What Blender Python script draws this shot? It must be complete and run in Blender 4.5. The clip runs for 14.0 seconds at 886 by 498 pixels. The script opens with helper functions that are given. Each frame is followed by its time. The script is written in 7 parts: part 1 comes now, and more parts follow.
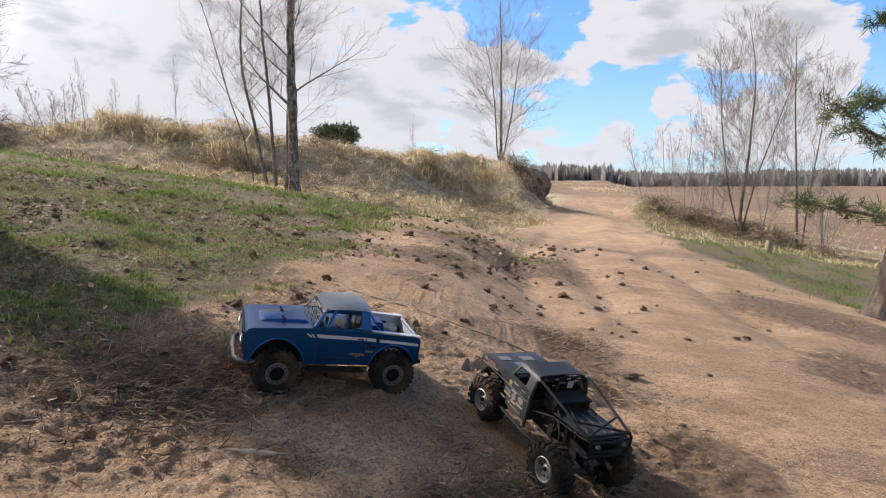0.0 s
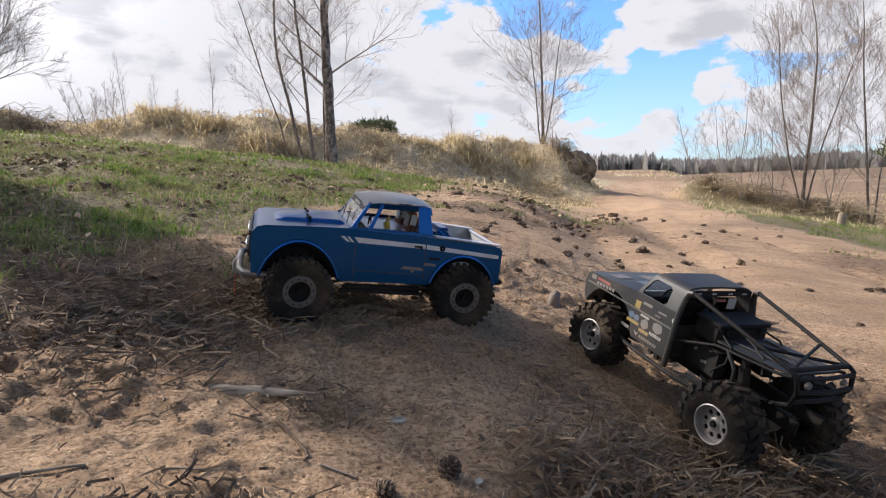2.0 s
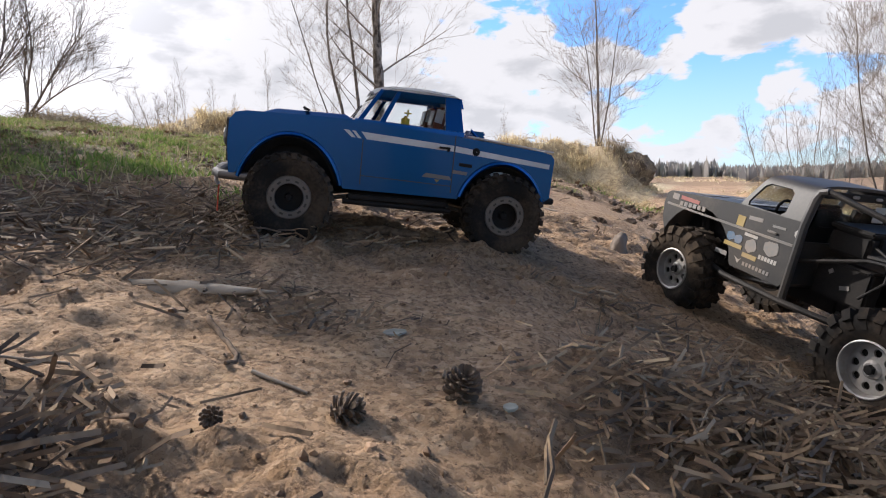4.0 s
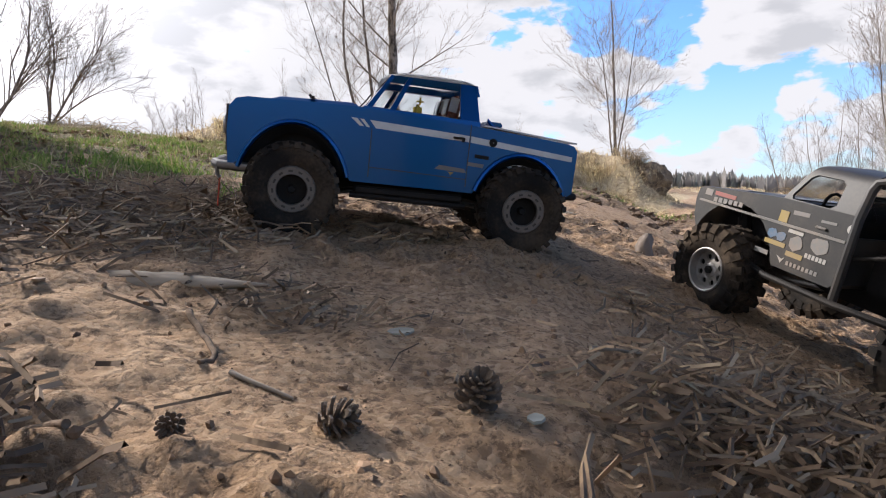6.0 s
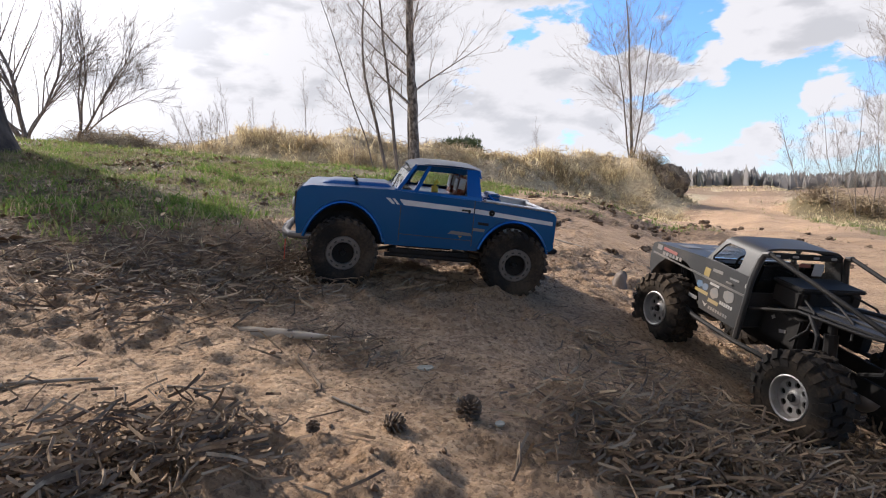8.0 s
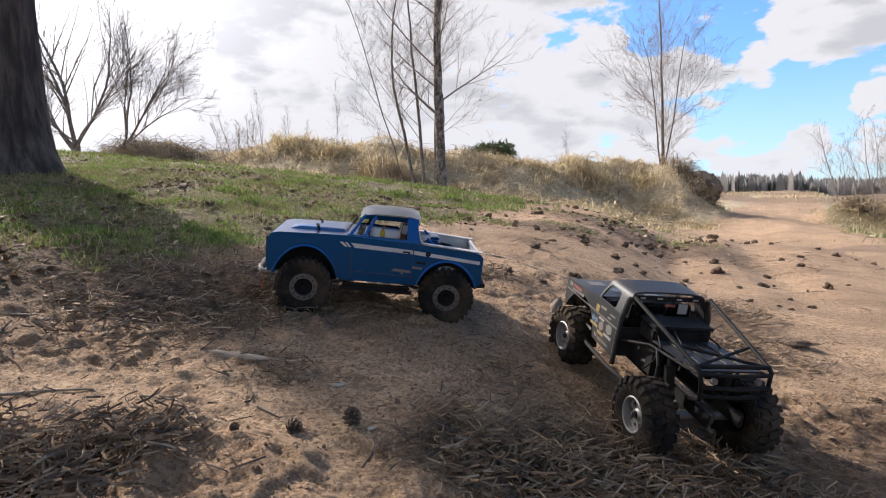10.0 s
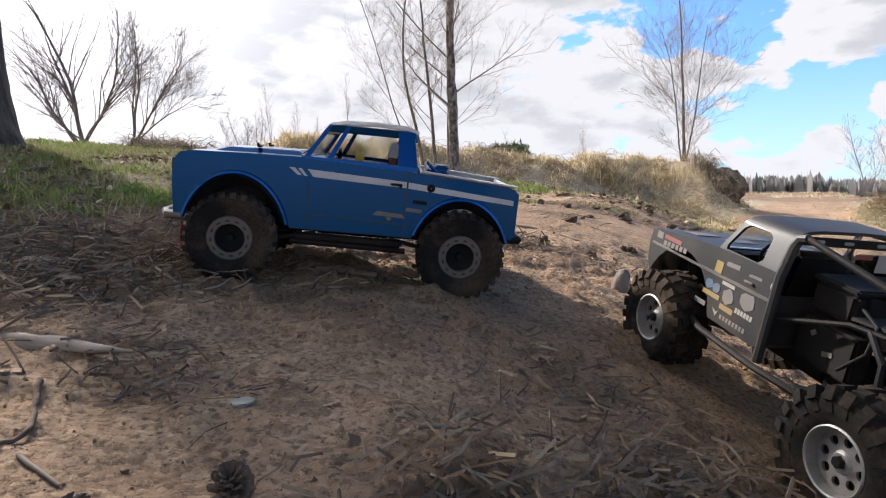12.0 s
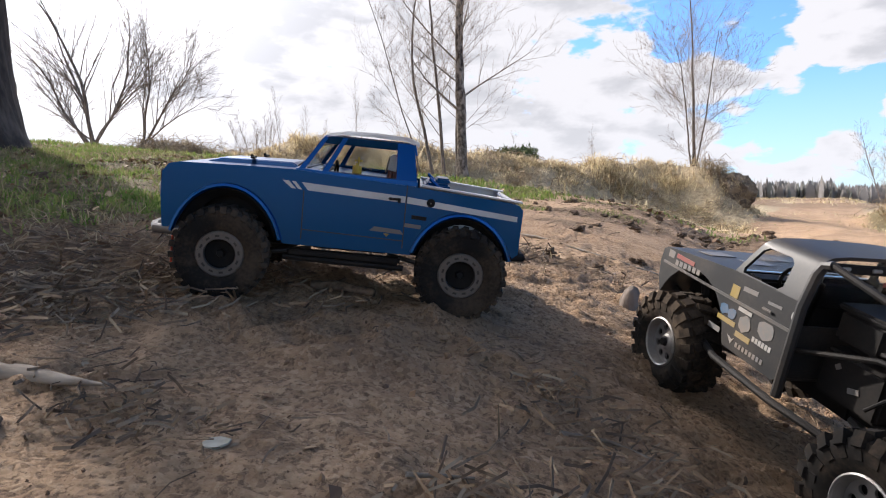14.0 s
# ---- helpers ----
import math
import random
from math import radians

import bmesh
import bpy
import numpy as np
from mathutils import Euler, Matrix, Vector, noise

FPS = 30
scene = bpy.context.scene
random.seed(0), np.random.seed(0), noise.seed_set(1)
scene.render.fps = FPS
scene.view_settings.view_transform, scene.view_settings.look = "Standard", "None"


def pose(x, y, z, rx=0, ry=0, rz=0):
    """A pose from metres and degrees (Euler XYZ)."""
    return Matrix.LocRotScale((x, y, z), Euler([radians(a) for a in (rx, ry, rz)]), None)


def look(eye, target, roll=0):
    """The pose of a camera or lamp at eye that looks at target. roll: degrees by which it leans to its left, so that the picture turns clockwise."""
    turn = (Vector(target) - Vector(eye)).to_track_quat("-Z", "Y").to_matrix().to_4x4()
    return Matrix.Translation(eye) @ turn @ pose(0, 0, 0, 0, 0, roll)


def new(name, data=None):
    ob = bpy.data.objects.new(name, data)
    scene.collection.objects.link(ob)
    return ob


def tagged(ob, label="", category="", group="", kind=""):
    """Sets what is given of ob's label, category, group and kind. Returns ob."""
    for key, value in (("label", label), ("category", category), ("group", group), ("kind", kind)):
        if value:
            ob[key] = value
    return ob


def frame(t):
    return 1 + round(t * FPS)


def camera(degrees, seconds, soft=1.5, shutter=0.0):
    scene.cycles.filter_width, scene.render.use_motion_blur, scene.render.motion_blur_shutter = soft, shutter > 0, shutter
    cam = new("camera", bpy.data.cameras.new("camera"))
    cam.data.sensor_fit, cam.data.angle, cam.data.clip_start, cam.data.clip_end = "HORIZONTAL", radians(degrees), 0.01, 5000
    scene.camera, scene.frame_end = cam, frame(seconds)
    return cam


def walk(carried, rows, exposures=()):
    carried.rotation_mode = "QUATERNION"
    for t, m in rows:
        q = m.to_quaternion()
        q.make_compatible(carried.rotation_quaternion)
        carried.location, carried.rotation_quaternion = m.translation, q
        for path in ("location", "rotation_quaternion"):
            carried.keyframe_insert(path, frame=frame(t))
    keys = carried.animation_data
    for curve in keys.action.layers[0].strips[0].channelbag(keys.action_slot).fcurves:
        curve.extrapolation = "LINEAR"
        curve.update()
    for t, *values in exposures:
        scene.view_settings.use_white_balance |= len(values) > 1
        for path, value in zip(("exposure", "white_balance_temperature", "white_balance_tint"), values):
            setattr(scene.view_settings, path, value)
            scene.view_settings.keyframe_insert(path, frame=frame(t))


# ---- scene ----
cam = camera(74.0, 14.0, soft=1.1)
PATH = [
    (0, (0.0620, -0.1810, 0.5710), (-0.0110, 1.8100, 0.3900), -0.40),
    (0.5, (-0.0350, 0.0930, 0.4190), (-0.1250, 2.0820, 0.2270), -1.10),
    (1, (-0.0540, 0.2680, 0.2890), (-0.1610, 2.2550, 0.0890), -1.40),
    (1.5, (-0.0410, 0.2920, 0.2910), (-0.1940, 2.2770, 0.0920), -1.80),
    (2, (-0.0570, 0.2770, 0.2850), (-0.2650, 2.2570, 0.0940), -2.30),
    (2.5, (-0.0650, 0.3610, 0.2540), (-0.3390, 2.3340, 0.0720), -2.70),
    (3, (-0.0680, 0.4790, 0.2140), (-0.4070, 2.4430, 0.0530), -3.10),
    (3.5, (-0.0530, 0.5190, 0.1490), (-0.4440, 2.4750, -0.0040), -2.40),
    (3.7, (-0.0550, 0.5120, 0.1200), (-0.4370, 2.4690, -0.0360), -2.30),
    (5.8, (-0.0820, 0.6060, 0.0780), (-0.5040, 2.5580, -0.0380), -2.30),
    (6, (-0.0710, 0.5760, 0.0830), (-0.5020, 2.5250, -0.0350), -2.10),
    (6.5, (-0.0580, 0.5190, 0.1150), (-0.5030, 2.4650, -0.0050), -2.10),
    (7, (-0.0380, 0.4710, 0.1520), (-0.4970, 2.4140, 0.0350), -2.00),
    (9.3, (0.1210, 0.2020, 0.2410), (-0.4120, 2.1260, 0.1260), -2.90),
    (9.5, (0.1550, 0.2350, 0.2570), (-0.3950, 2.1550, 0.1560), -2.40),
    (10, (0.2490, 0.1640, 0.2540), (-0.3550, 2.0670, 0.1540), -2.10),
    (10.5, (0.3360, 0.0880, 0.2530), (-0.2800, 1.9880, 0.1510), -2.00),
    (11, (0.2620, 0.1930, 0.2370), (-0.3590, 2.0920, 0.1360), -2.00),
    (11.5, (0.1790, 0.4400, 0.1500), (-0.4530, 2.3350, 0.0570), -2.30),
    (12, (0.1030, 0.6200, 0.1290), (-0.5450, 2.5090, 0.0430), -2.30),
    (12.5, (0.0310, 0.7330, 0.1260), (-0.6300, 2.6180, 0.0390), -2.40),
    (13, (0.0470, 0.7220, 0.1310), (-0.6210, 2.6050, 0.0510), -2.30),
    (13.5, (0.0810, 0.6740, 0.1310), (-0.5960, 2.5540, 0.0540), -2.00),
    (14, (0.1010, 0.6600, 0.1470), (-0.5720, 2.5420, 0.0710), -1.80),
]
EXPOSURES = [(0, 0.70), (2, 0.77), (3.5, 0.85), (6.5, 0.87), (9.5, 0.80), (10.5, 0.80), (11.5, 0.88), (14, 0.92)]
walk(cam, [(t, look(e, g, r)) for t, e, g, r in PATH], [(t, stops, 6600, 15) for t, stops in EXPOSURES])

SKY, SUN = 0.098, 4.0
# thicker and clearer parts of the cloud cover, by direction
CLOUDS = [((0.203, 0.945, 0.255), 0.0017, 0.34), ((0.265, 0.929, 0.259), 0.0033, 0.42), ((0.338, 0.906, 0.256), 0.0040, 0.42),
          ((0.410, 0.876, 0.255), 0.0050, 0.42), ((0.483, 0.846, 0.223), 0.0042, 0.36), ((0.253, 0.944, 0.210), 0.0006, 0.22),
          ((0.329, 0.933, 0.144), 0.0008, 0.34), ((0.303, 0.942, 0.141), 0.0004, 0.28), ((0.250, 0.963, 0.101), 0.0006, 0.34),
          ((0.213, 0.973, 0.089), 0.0004, 0.26), ((0.152, 0.985, 0.077), 0.0010, 0.30), ((0.205, 0.977, 0.056), 0.0008, 0.30),
          ((0.259, 0.964, 0.058), 0.0009, 0.30), ((0.318, 0.945, 0.079), 0.0010, 0.32), ((0.392, 0.915, 0.090), 0.0028, 0.36),
          ((0.455, 0.883, 0.105), 0.0030, 0.36), ((0.508, 0.856, 0.091), 0.0037, 0.36), ((0.513, 0.844, 0.159), 0.0012, 0.26),
          ((0.004, 0.980, 0.200), 0.0016, 0.28), ((0.067, 0.975, 0.213), 0.0013, 0.34), ((0.116, 0.975, 0.191), 0.0010, 0.34),
          ((0.180, 0.962, 0.203), 0.0008, 0.32), ((-0.031, 0.970, 0.239), 0.0020, 0.30), ((0.030, 0.991, 0.133), 0.0030, 0.30),
          ((-0.100, 0.980, 0.173), 0.0030, 0.24), ((0.060, 0.995, 0.080), 0.0030, 0.22),
          ((0.041, 0.959, 0.280), 0.0016, -0.16), ((-0.195, 0.958, 0.209), 0.0008, -0.16), ((-0.101, 0.954, 0.282), 0.0006, -0.12),
          ((-0.60, 0.80, 0.22), 0.36, 0.20), ((0.1, -0.75, 0.65), 1.3, 0.20)]
# grey undersides
GREYS = [((-0.542, 0.780, 0.313), 0.0040, 0.16), ((-0.483, 0.814, 0.324), 0.0030, 0.14), ((-0.562, 0.787, 0.253), 0.0010, 0.10),
         ((-0.162, 0.969, 0.187), 0.0012, 0.14), ((0.30, 0.928, 0.225), 0.0016, 0.16), ((0.43, 0.880, 0.215), 0.0020, 0.16), ((0.03, 0.985, 0.165), 0.0012, 0.14)]
BLUE_POSE = pose(-0.3255, 1.4445, 0.1205, -8.4, -7.3, 203.0) @ pose(0, 0, -0.060)
BLACK_POSE = pose(0.280, 1.372, -0.058, 6.5, -14.5, 118.0) @ pose(0, 0, -0.064)
BLACK_STEER = 0.04

# ---- world, sun, exposure ----
SUN_DIR = Vector((-0.90, 0.44, 0.74)).normalized()
world = bpy.data.worlds.new("sky")
scene.world = world
world.use_nodes = True
wn, wl = world.node_tree.nodes, world.node_tree.links
wn.clear()


def wnode(kind, **values):
    n = wn.new(kind)
    for k, v in values.items():
        n.inputs[k].default_value = v
    return n


def wmath(op, a, b=None, clamp=False):
    n = wn.new("ShaderNodeMath")
    n.operation, n.use_clamp = op, clamp
    for i, v in enumerate((a, b)):
        if v is None:
            continue
        if hasattr(v, "links"):
            wl.new(v, n.inputs[i])
        else:
            n.inputs[i].default_value = v
    return n.outputs[0]


sky = wn.new("ShaderNodeTexSky")
sky.sky_type, sky.sun_disc = "NISHITA", False
sky.sun_elevation = math.asin(SUN_DIR.z)
sky.sun_rotation = math.atan2(SUN_DIR.x, SUN_DIR.y)
sky.air_density, sky.dust_density, sky.ozone_density = 1.0, 0.6, 1.6
coord = wn.new("ShaderNodeTexCoord")
sep = wn.new("ShaderNodeSeparateXYZ")
wl.new(coord.outputs["Generated"], sep.inputs[0])
dx, dy, dz = sep.outputs
# cumulus, flattened towards the horizon
hgt = wmath("ADD", dz, 0.4)
lay = wn.new("ShaderNodeCombineXYZ")
wl.new(wmath("MULTIPLY", dx, 3.0), lay.inputs[0])
wl.new(wmath("MULTIPLY", dy, 3.0), lay.inputs[1])
wl.new(wmath("MULTIPLY", hgt, 7.5), lay.inputs[2])
big = wnode("ShaderNodeTexNoise", Scale=4.6, Detail=10.0, Roughness=0.60, Distortion=0.1)
wl.new(lay.outputs[0], big.inputs["Vector"])
# thicker cover towards the sun's side, clear to the other side
cover = wn.new("ShaderNodeMapRange")
cover.interpolation_type = "SMOOTHSTEP"
wl.new(dx, cover.inputs["Value"])
for key, val in (("From Min", 0.10), ("From Max", -0.16), ("To Min", -0.20), ("To Max", 0.07)):
    cover.inputs[key].default_value = val
cover = cover.outputs[0]


def lobe(d, width, gain):
    v = Vector(d).normalized()
    dot = wn.new("ShaderNodeVectorMath")
    dot.operation = "DOT_PRODUCT"
    wl.new(coord.outputs["Generated"], dot.inputs[0])
    dot.inputs[1].default_value = v
    ang = wmath("SUBTRACT", 1.0, dot.outputs["Value"])
    return wmath("MULTIPLY", wmath("SUBTRACT", 1.0, wmath("DIVIDE", ang, width), True), gain)


for d, width, gain in CLOUDS:
    cover = wmath("ADD", cover, lobe(d, width, gain))
amount = wmath("ADD", big.outputs["Fac"], cover)
ramp = wn.new("ShaderNodeMapRange")
ramp.interpolation_type = "SMOOTHSTEP"
wl.new(amount, ramp.inputs["Value"])
ramp.inputs["From Min"].default_value, ramp.inputs["From Max"].default_value = 0.47, 0.60
# grey bellies of the thicker clouds
belly = wnode("ShaderNodeTexNoise", Scale=2.3, Detail=7.0, Roughness=0.5, Distortion=0.3)
wl.new(lay.outputs[0], belly.inputs["Vector"])
body = wn.new("ShaderNodeMapRange")
body.interpolation_type = "SMOOTHSTEP"
gloom = wmath("ADD", belly.outputs["Fac"], wmath("MULTIPLY", wmath("SUBTRACT", amount, 0.62), 0.5))
for d, width, gain in GREYS:
    gloom = wmath("ADD", gloom, lobe(d, width, gain))
wl.new(gloom, body.inputs["Value"])
body.inputs["From Min"].default_value, body.inputs["From Max"].default_value = 0.56, 0.80
shade = wn.new("ShaderNodeMix")
shade.data_type = "RGBA"
wl.new(body.outputs[0], shade.inputs["Factor"])
shade.inputs["A"].default_value = (4.95, 5.1, 5.35, 1)
shade.inputs["B"].default_value = (3.6, 3.78, 4.05, 1)
mix = wn.new("ShaderNodeMix")
mix.data_type = "RGBA"
wl.new(ramp.outputs[0], mix.inputs["Factor"])
tint = wn.new("ShaderNodeMix")
tint.data_type, tint.blend_type = "RGBA", "MULTIPLY"
tint.inputs["Factor"].default_value = 1.0
tint.inputs["B"].default_value = (0.72, 1.10, 1.48, 1)
wl.new(sky.outputs[0], tint.inputs["A"])
wl.new(tint.outputs["Result"], mix.inputs["A"])
# clouds glow more the nearer they stand to the sun
near_sun = wn.new("ShaderNodeVectorMath")
near_sun.operation = "DOT_PRODUCT"
wl.new(coord.outputs["Generated"], near_sun.inputs[0])
near_sun.inputs[1].default_value = SUN_DIR
glow = wmath("ADD", wmath("MULTIPLY", wmath("POWER", wmath("ADD", wmath("MULTIPLY", near_sun.outputs["Value"], 0.5), 0.5, True), 45.0), 12.0), 1.0)
bright = wn.new("ShaderNodeVectorMath")
bright.operation = "SCALE"
wl.new(shade.outputs["Result"], bright.inputs[0])
wl.new(glow, bright.inputs["Scale"])
wl.new(bright.outputs[0], mix.inputs["B"])
# pale haze low over the land
haze = wn.new("ShaderNodeMapRange")
wl.new(dz, haze.inputs["Value"])
haze.inputs["From Min"].default_value, haze.inputs["From Max"].default_value = 0.22, -0.02
haze.inputs["To Min"].default_value, haze.inputs["To Max"].default_value = 0.0, 0.62
hmix = wn.new("ShaderNodeMix")
hmix.data_type = "RGBA"
wl.new(haze.outputs[0], hmix.inputs["Factor"])
wl.new(mix.outputs["Result"], hmix.inputs["A"])
hmix.inputs["B"].default_value = (4.7, 5.0, 5.4, 1)
bg = wn.new("ShaderNodeBackground")
bg.inputs["Strength"].default_value = SKY
wl.new(hmix.outputs["Result"], bg.inputs["Color"])
out = wn.new("ShaderNodeOutputWorld")
wl.new(bg.outputs[0], out.inputs[0])

sun = bpy.data.lights.new("sun", "SUN")
sun.energy, sun.angle, sun.color = SUN, radians(1.8), (1.0, 0.95, 0.86)
sun_ob = new("sun", sun)
sun_ob.matrix_world = look(SUN_DIR * 50, (0, 0, 0))

# ---- materials ----


class Mat:
    """A principled material with a few helpers to lay noise over it."""

    def __init__(self, name, rough=0.7, metal=0.0, spec=0.5):
        self.m = bpy.data.materials.new(name)
        self.m.use_nodes = True
        self.n, self.l = self.m.node_tree.nodes, self.m.node_tree.links
        self.p = self.n["Principled BSDF"]
        self.p.inputs["Roughness"].default_value = rough
        self.p.inputs["Metallic"].default_value = metal
        self.p.inputs["Specular IOR Level"].default_value = spec
        self.co = self.n.new("ShaderNodeTexCoord").outputs["Object"]

    def noise(self, scale, detail=4.0, rough=0.55, stretch=None, dist=0.0):
        t = self.n.new("ShaderNodeTexNoise")
        t.inputs["Scale"].default_value = scale
        t.inputs["Detail"].default_value = detail
        t.inputs["Roughness"].default_value = rough
        t.inputs["Distortion"].default_value = dist
        src = self.co
        if stretch:
            mp = self.n.new("ShaderNodeMapping")
            mp.inputs["Scale"].default_value = stretch
            self.l.new(src, mp.inputs[0])
            src = mp.outputs[0]
        self.l.new(src, t.inputs["Vector"])
        return t.outputs["Fac"]

    def ramp(self, fac, lo, hi, a=0.0, b=1.0):
        r = self.n.new("ShaderNodeMapRange")
        r.interpolation_type = "SMOOTHSTEP"
        self.l.new(fac, r.inputs["Value"])
        for k, v in (("From Min", lo), ("From Max", hi), ("To Min", a), ("To Max", b)):
            r.inputs[k].default_value = v
        return r.outputs[0]

    def mix(self, fac, a, b):
        m = self.n.new("ShaderNodeMix")
        m.data_type = "RGBA"
        for key, v in (("Factor", fac), ("A", a), ("B", b)):
            if hasattr(v, "links"):
                self.l.new(v, m.inputs[key])
            else:
                m.inputs[key].default_value = v if key == "Factor" else (*v[:3], 1)
        return m.outputs["Result"]

    def math(self, op, a, b):
        m = self.n.new("ShaderNodeMath")
        m.operation = op
        for i, v in enumerate((a, b)):
            if hasattr(v, "links"):
                self.l.new(v, m.inputs[i])
            else:
                m.inputs[i].default_value = v
        return m.outputs[0]

    def color(self, c):
        if hasattr(c, "links"):
            self.l.new(c, self.p.inputs["Base Color"])
        else:
            self.p.inputs["Base Color"].default_value = (*c[:3], 1)
        return self

    def roughness(self, s):
        self.l.new(s, self.p.inputs["Roughness"])
        return self

    def bump(self, h, strength=0.4, dist=0.002):
        b = self.n.new("ShaderNodeBump")
        b.inputs["Strength"].default_value, b.inputs["Distance"].default_value = strength, dist
        self.l.new(h, b.inputs["Height"])
        self.l.new(b.outputs[0], self.p.inputs["Normal"])
        return self

    def attribute(self, name):
        a = self.n.new("ShaderNodeAttribute")
        a.attribute_name = name
        return a

    def random(self):
        return self.n.new("ShaderNodeObjectInfo").outputs["Random"]

    def island(self):
        return self.n.new("ShaderNodeNewGeometry").outputs["Random Per Island"]


def simple(name, a, b, scale=60, rough=0.7, metal=0.0, bump=0.25, dist=0.001, spec=0.5, stretch=None):
    m = Mat(name, rough, metal, spec)
    n = m.noise(scale, 5, 0.6, stretch)
    m.color(m.mix(m.ramp(n, 0.35, 0.68), a, b))
    m.roughness(m.ramp(m.noise(scale * 0.3, 3), 0.3, 0.7, rough - 0.1, min(1.0, rough + 0.12)))
    if bump:
        m.bump(n, bump, dist)
    return m.m


def dusty(name, paint, dust, rough, metal=0.0, amount=0.5, coat=0.0, spec=0.5):
    """Paint with road dust lying in blotches and fine specks."""
    m = Mat(name, rough, metal)
    big, fine = m.noise(14, 5, 0.65), m.noise(260, 2, 0.5)
    f = m.math("MULTIPLY", m.ramp(m.math("ADD", big, m.math("MULTIPLY", fine, 0.25)), 0.5, 0.85), amount)
    m.color(m.mix(f, paint, dust))
    m.roughness(m.math("ADD", m.math("MULTIPLY", f, 0.5), rough))
    m.p.inputs["Specular IOR Level"].default_value = spec
    if coat:
        m.p.inputs["Coat Weight"].default_value = coat
        m.p.inputs["Coat Roughness"].default_value = 0.08
    m.bump(fine, 0.04, 0.0005)
    return m.m


DUST = (0.24, 0.175, 0.125)
MAT_GROUND = Mat("ground_soil", 0.95, 0, 0.25)
_g = MAT_GROUND
_zone = _g.n.new("ShaderNodeSeparateColor")
_g.l.new(_g.attribute("zone").outputs["Color"], _zone.inputs[0])
_n2, _n3 = _g.noise(38, 6, 0.68), _g.noise(420, 3, 0.6)
_n4 = _g.noise(9, 5, 0.65)
_vor = _g.n.new("ShaderNodeTexVoronoi")
_vor.inputs["Scale"].default_value, _vor.inputs["Randomness"].default_value = 190, 1.0
_g.l.new(_g.co, _vor.inputs["Vector"])
_grain = _g.ramp(_vor.outputs["Distance"], 0.05, 0.75, 1.0, 0.0)
_cell = _g.n.new("ShaderNodeSeparateColor")
_g.l.new(_vor.outputs["Color"], _cell.inputs[0])
_cell = _cell.outputs[0]
_sand = _g.mix(_g.ramp(_n2, 0.3, 0.72), (0.386, 0.243, 0.141), (0.626, 0.419, 0.255))
_sand = _g.mix(_g.ramp(_n3, 0.5, 0.75, 0, 0.55), _sand, (0.543, 0.379, 0.245))
_sand = _g.mix(_g.ramp(_n4, 0.52, 0.72, 0, 0.28), _sand, (0.172, 0.106, 0.064))
_n6 = _g.noise(3.2, 5, 0.6, (1.0, 2.4, 1.0))
_n7 = _g.noise(11, 6, 0.65, (1.0, 3.2, 1.0), 0.4)
_sand = _g.mix(_g.ramp(_n7, 0.52, 0.68, 0, 0.36), _sand, (0.183, 0.113, 0.069))
_sand = _g.mix(_g.ramp(_n6, 0.48, 0.66, 0, 0.26), _sand, (0.220, 0.138, 0.083))
_n8 = _g.noise(1.5, 4, 0.6, (0.35, 2.2, 1.0))
_sand = _g.mix(_g.ramp(_n8, 0.47, 0.60, 0, 0.42), _sand, (0.235, 0.160, 0.108))
# dark specks in the bump's hollows: shade between crumbs put into the colour
_n5 = _g.noise(125, 6, 0.78, None, 0.3)
_sand = _g.mix(_g.ramp(_n5, 0.50, 0.61, 0, 0.74), _sand, (0.104, 0.065, 0.040))
_sand = _g.mix(_g.ramp(_cell, 0.72, 0.95, 0, 0.34), _sand, (0.647, 0.474, 0.318))
_sand = _g.mix(_g.ramp(_cell, 0.28, 0.05, 0, 0.40), _sand, (0.115, 0.072, 0.045))
# churned soil in patches, mixed darker than the sand
_churn = _g.math("MULTIPLY", _g.attribute("churn").outputs["Fac"], _g.ramp(_n2, 0.36, 0.60, 0.15, 1.0))
_sand = _g.mix(_g.math("MULTIPLY", _churn, 0.50), _sand, (0.188, 0.116, 0.069))
# dark soil and litter, used for the painted shade patches too
_dark = _g.mix(_g.ramp(_n2, 0.3, 0.7), (0.104, 0.066, 0.041), (0.246, 0.161, 0.099))
_turf = _g.mix(_g.ramp(_n2, 0.35, 0.65), (0.085, 0.072, 0.034), (0.215, 0.165, 0.092))
_straw = _g.mix(_g.ramp(_n4, 0.3, 0.7), (0.26, 0.200, 0.125), (0.50, 0.405, 0.260))


def _soft(z, w, lo=0.3, hi=0.62):
    return _g.ramp(_g.math("ADD", z, _g.math("MULTIPLY", _g.math("SUBTRACT", w, 0.5), 0.7)), lo, hi)


_col = _g.mix(_soft(_zone.outputs[2], _n4), _sand, _straw)
_col = _g.mix(_soft(_zone.outputs[1], _n2), _col, _turf)
_col = _g.mix(_soft(_zone.outputs[0], _n4), _col, _dark)
_g.color(_col)
_g.bump(_g.math("ADD", _g.math("ADD", _g.math("MULTIPLY", _n2, 1.0), _g.math("MULTIPLY", _n5, -1.1)), _g.math("ADD", _g.math("MULTIPLY", _n3, 0.14), _g.math("MULTIPLY", _grain, 0.22))), 1.0, 0.0110)
MAT_GROUND = _g.m


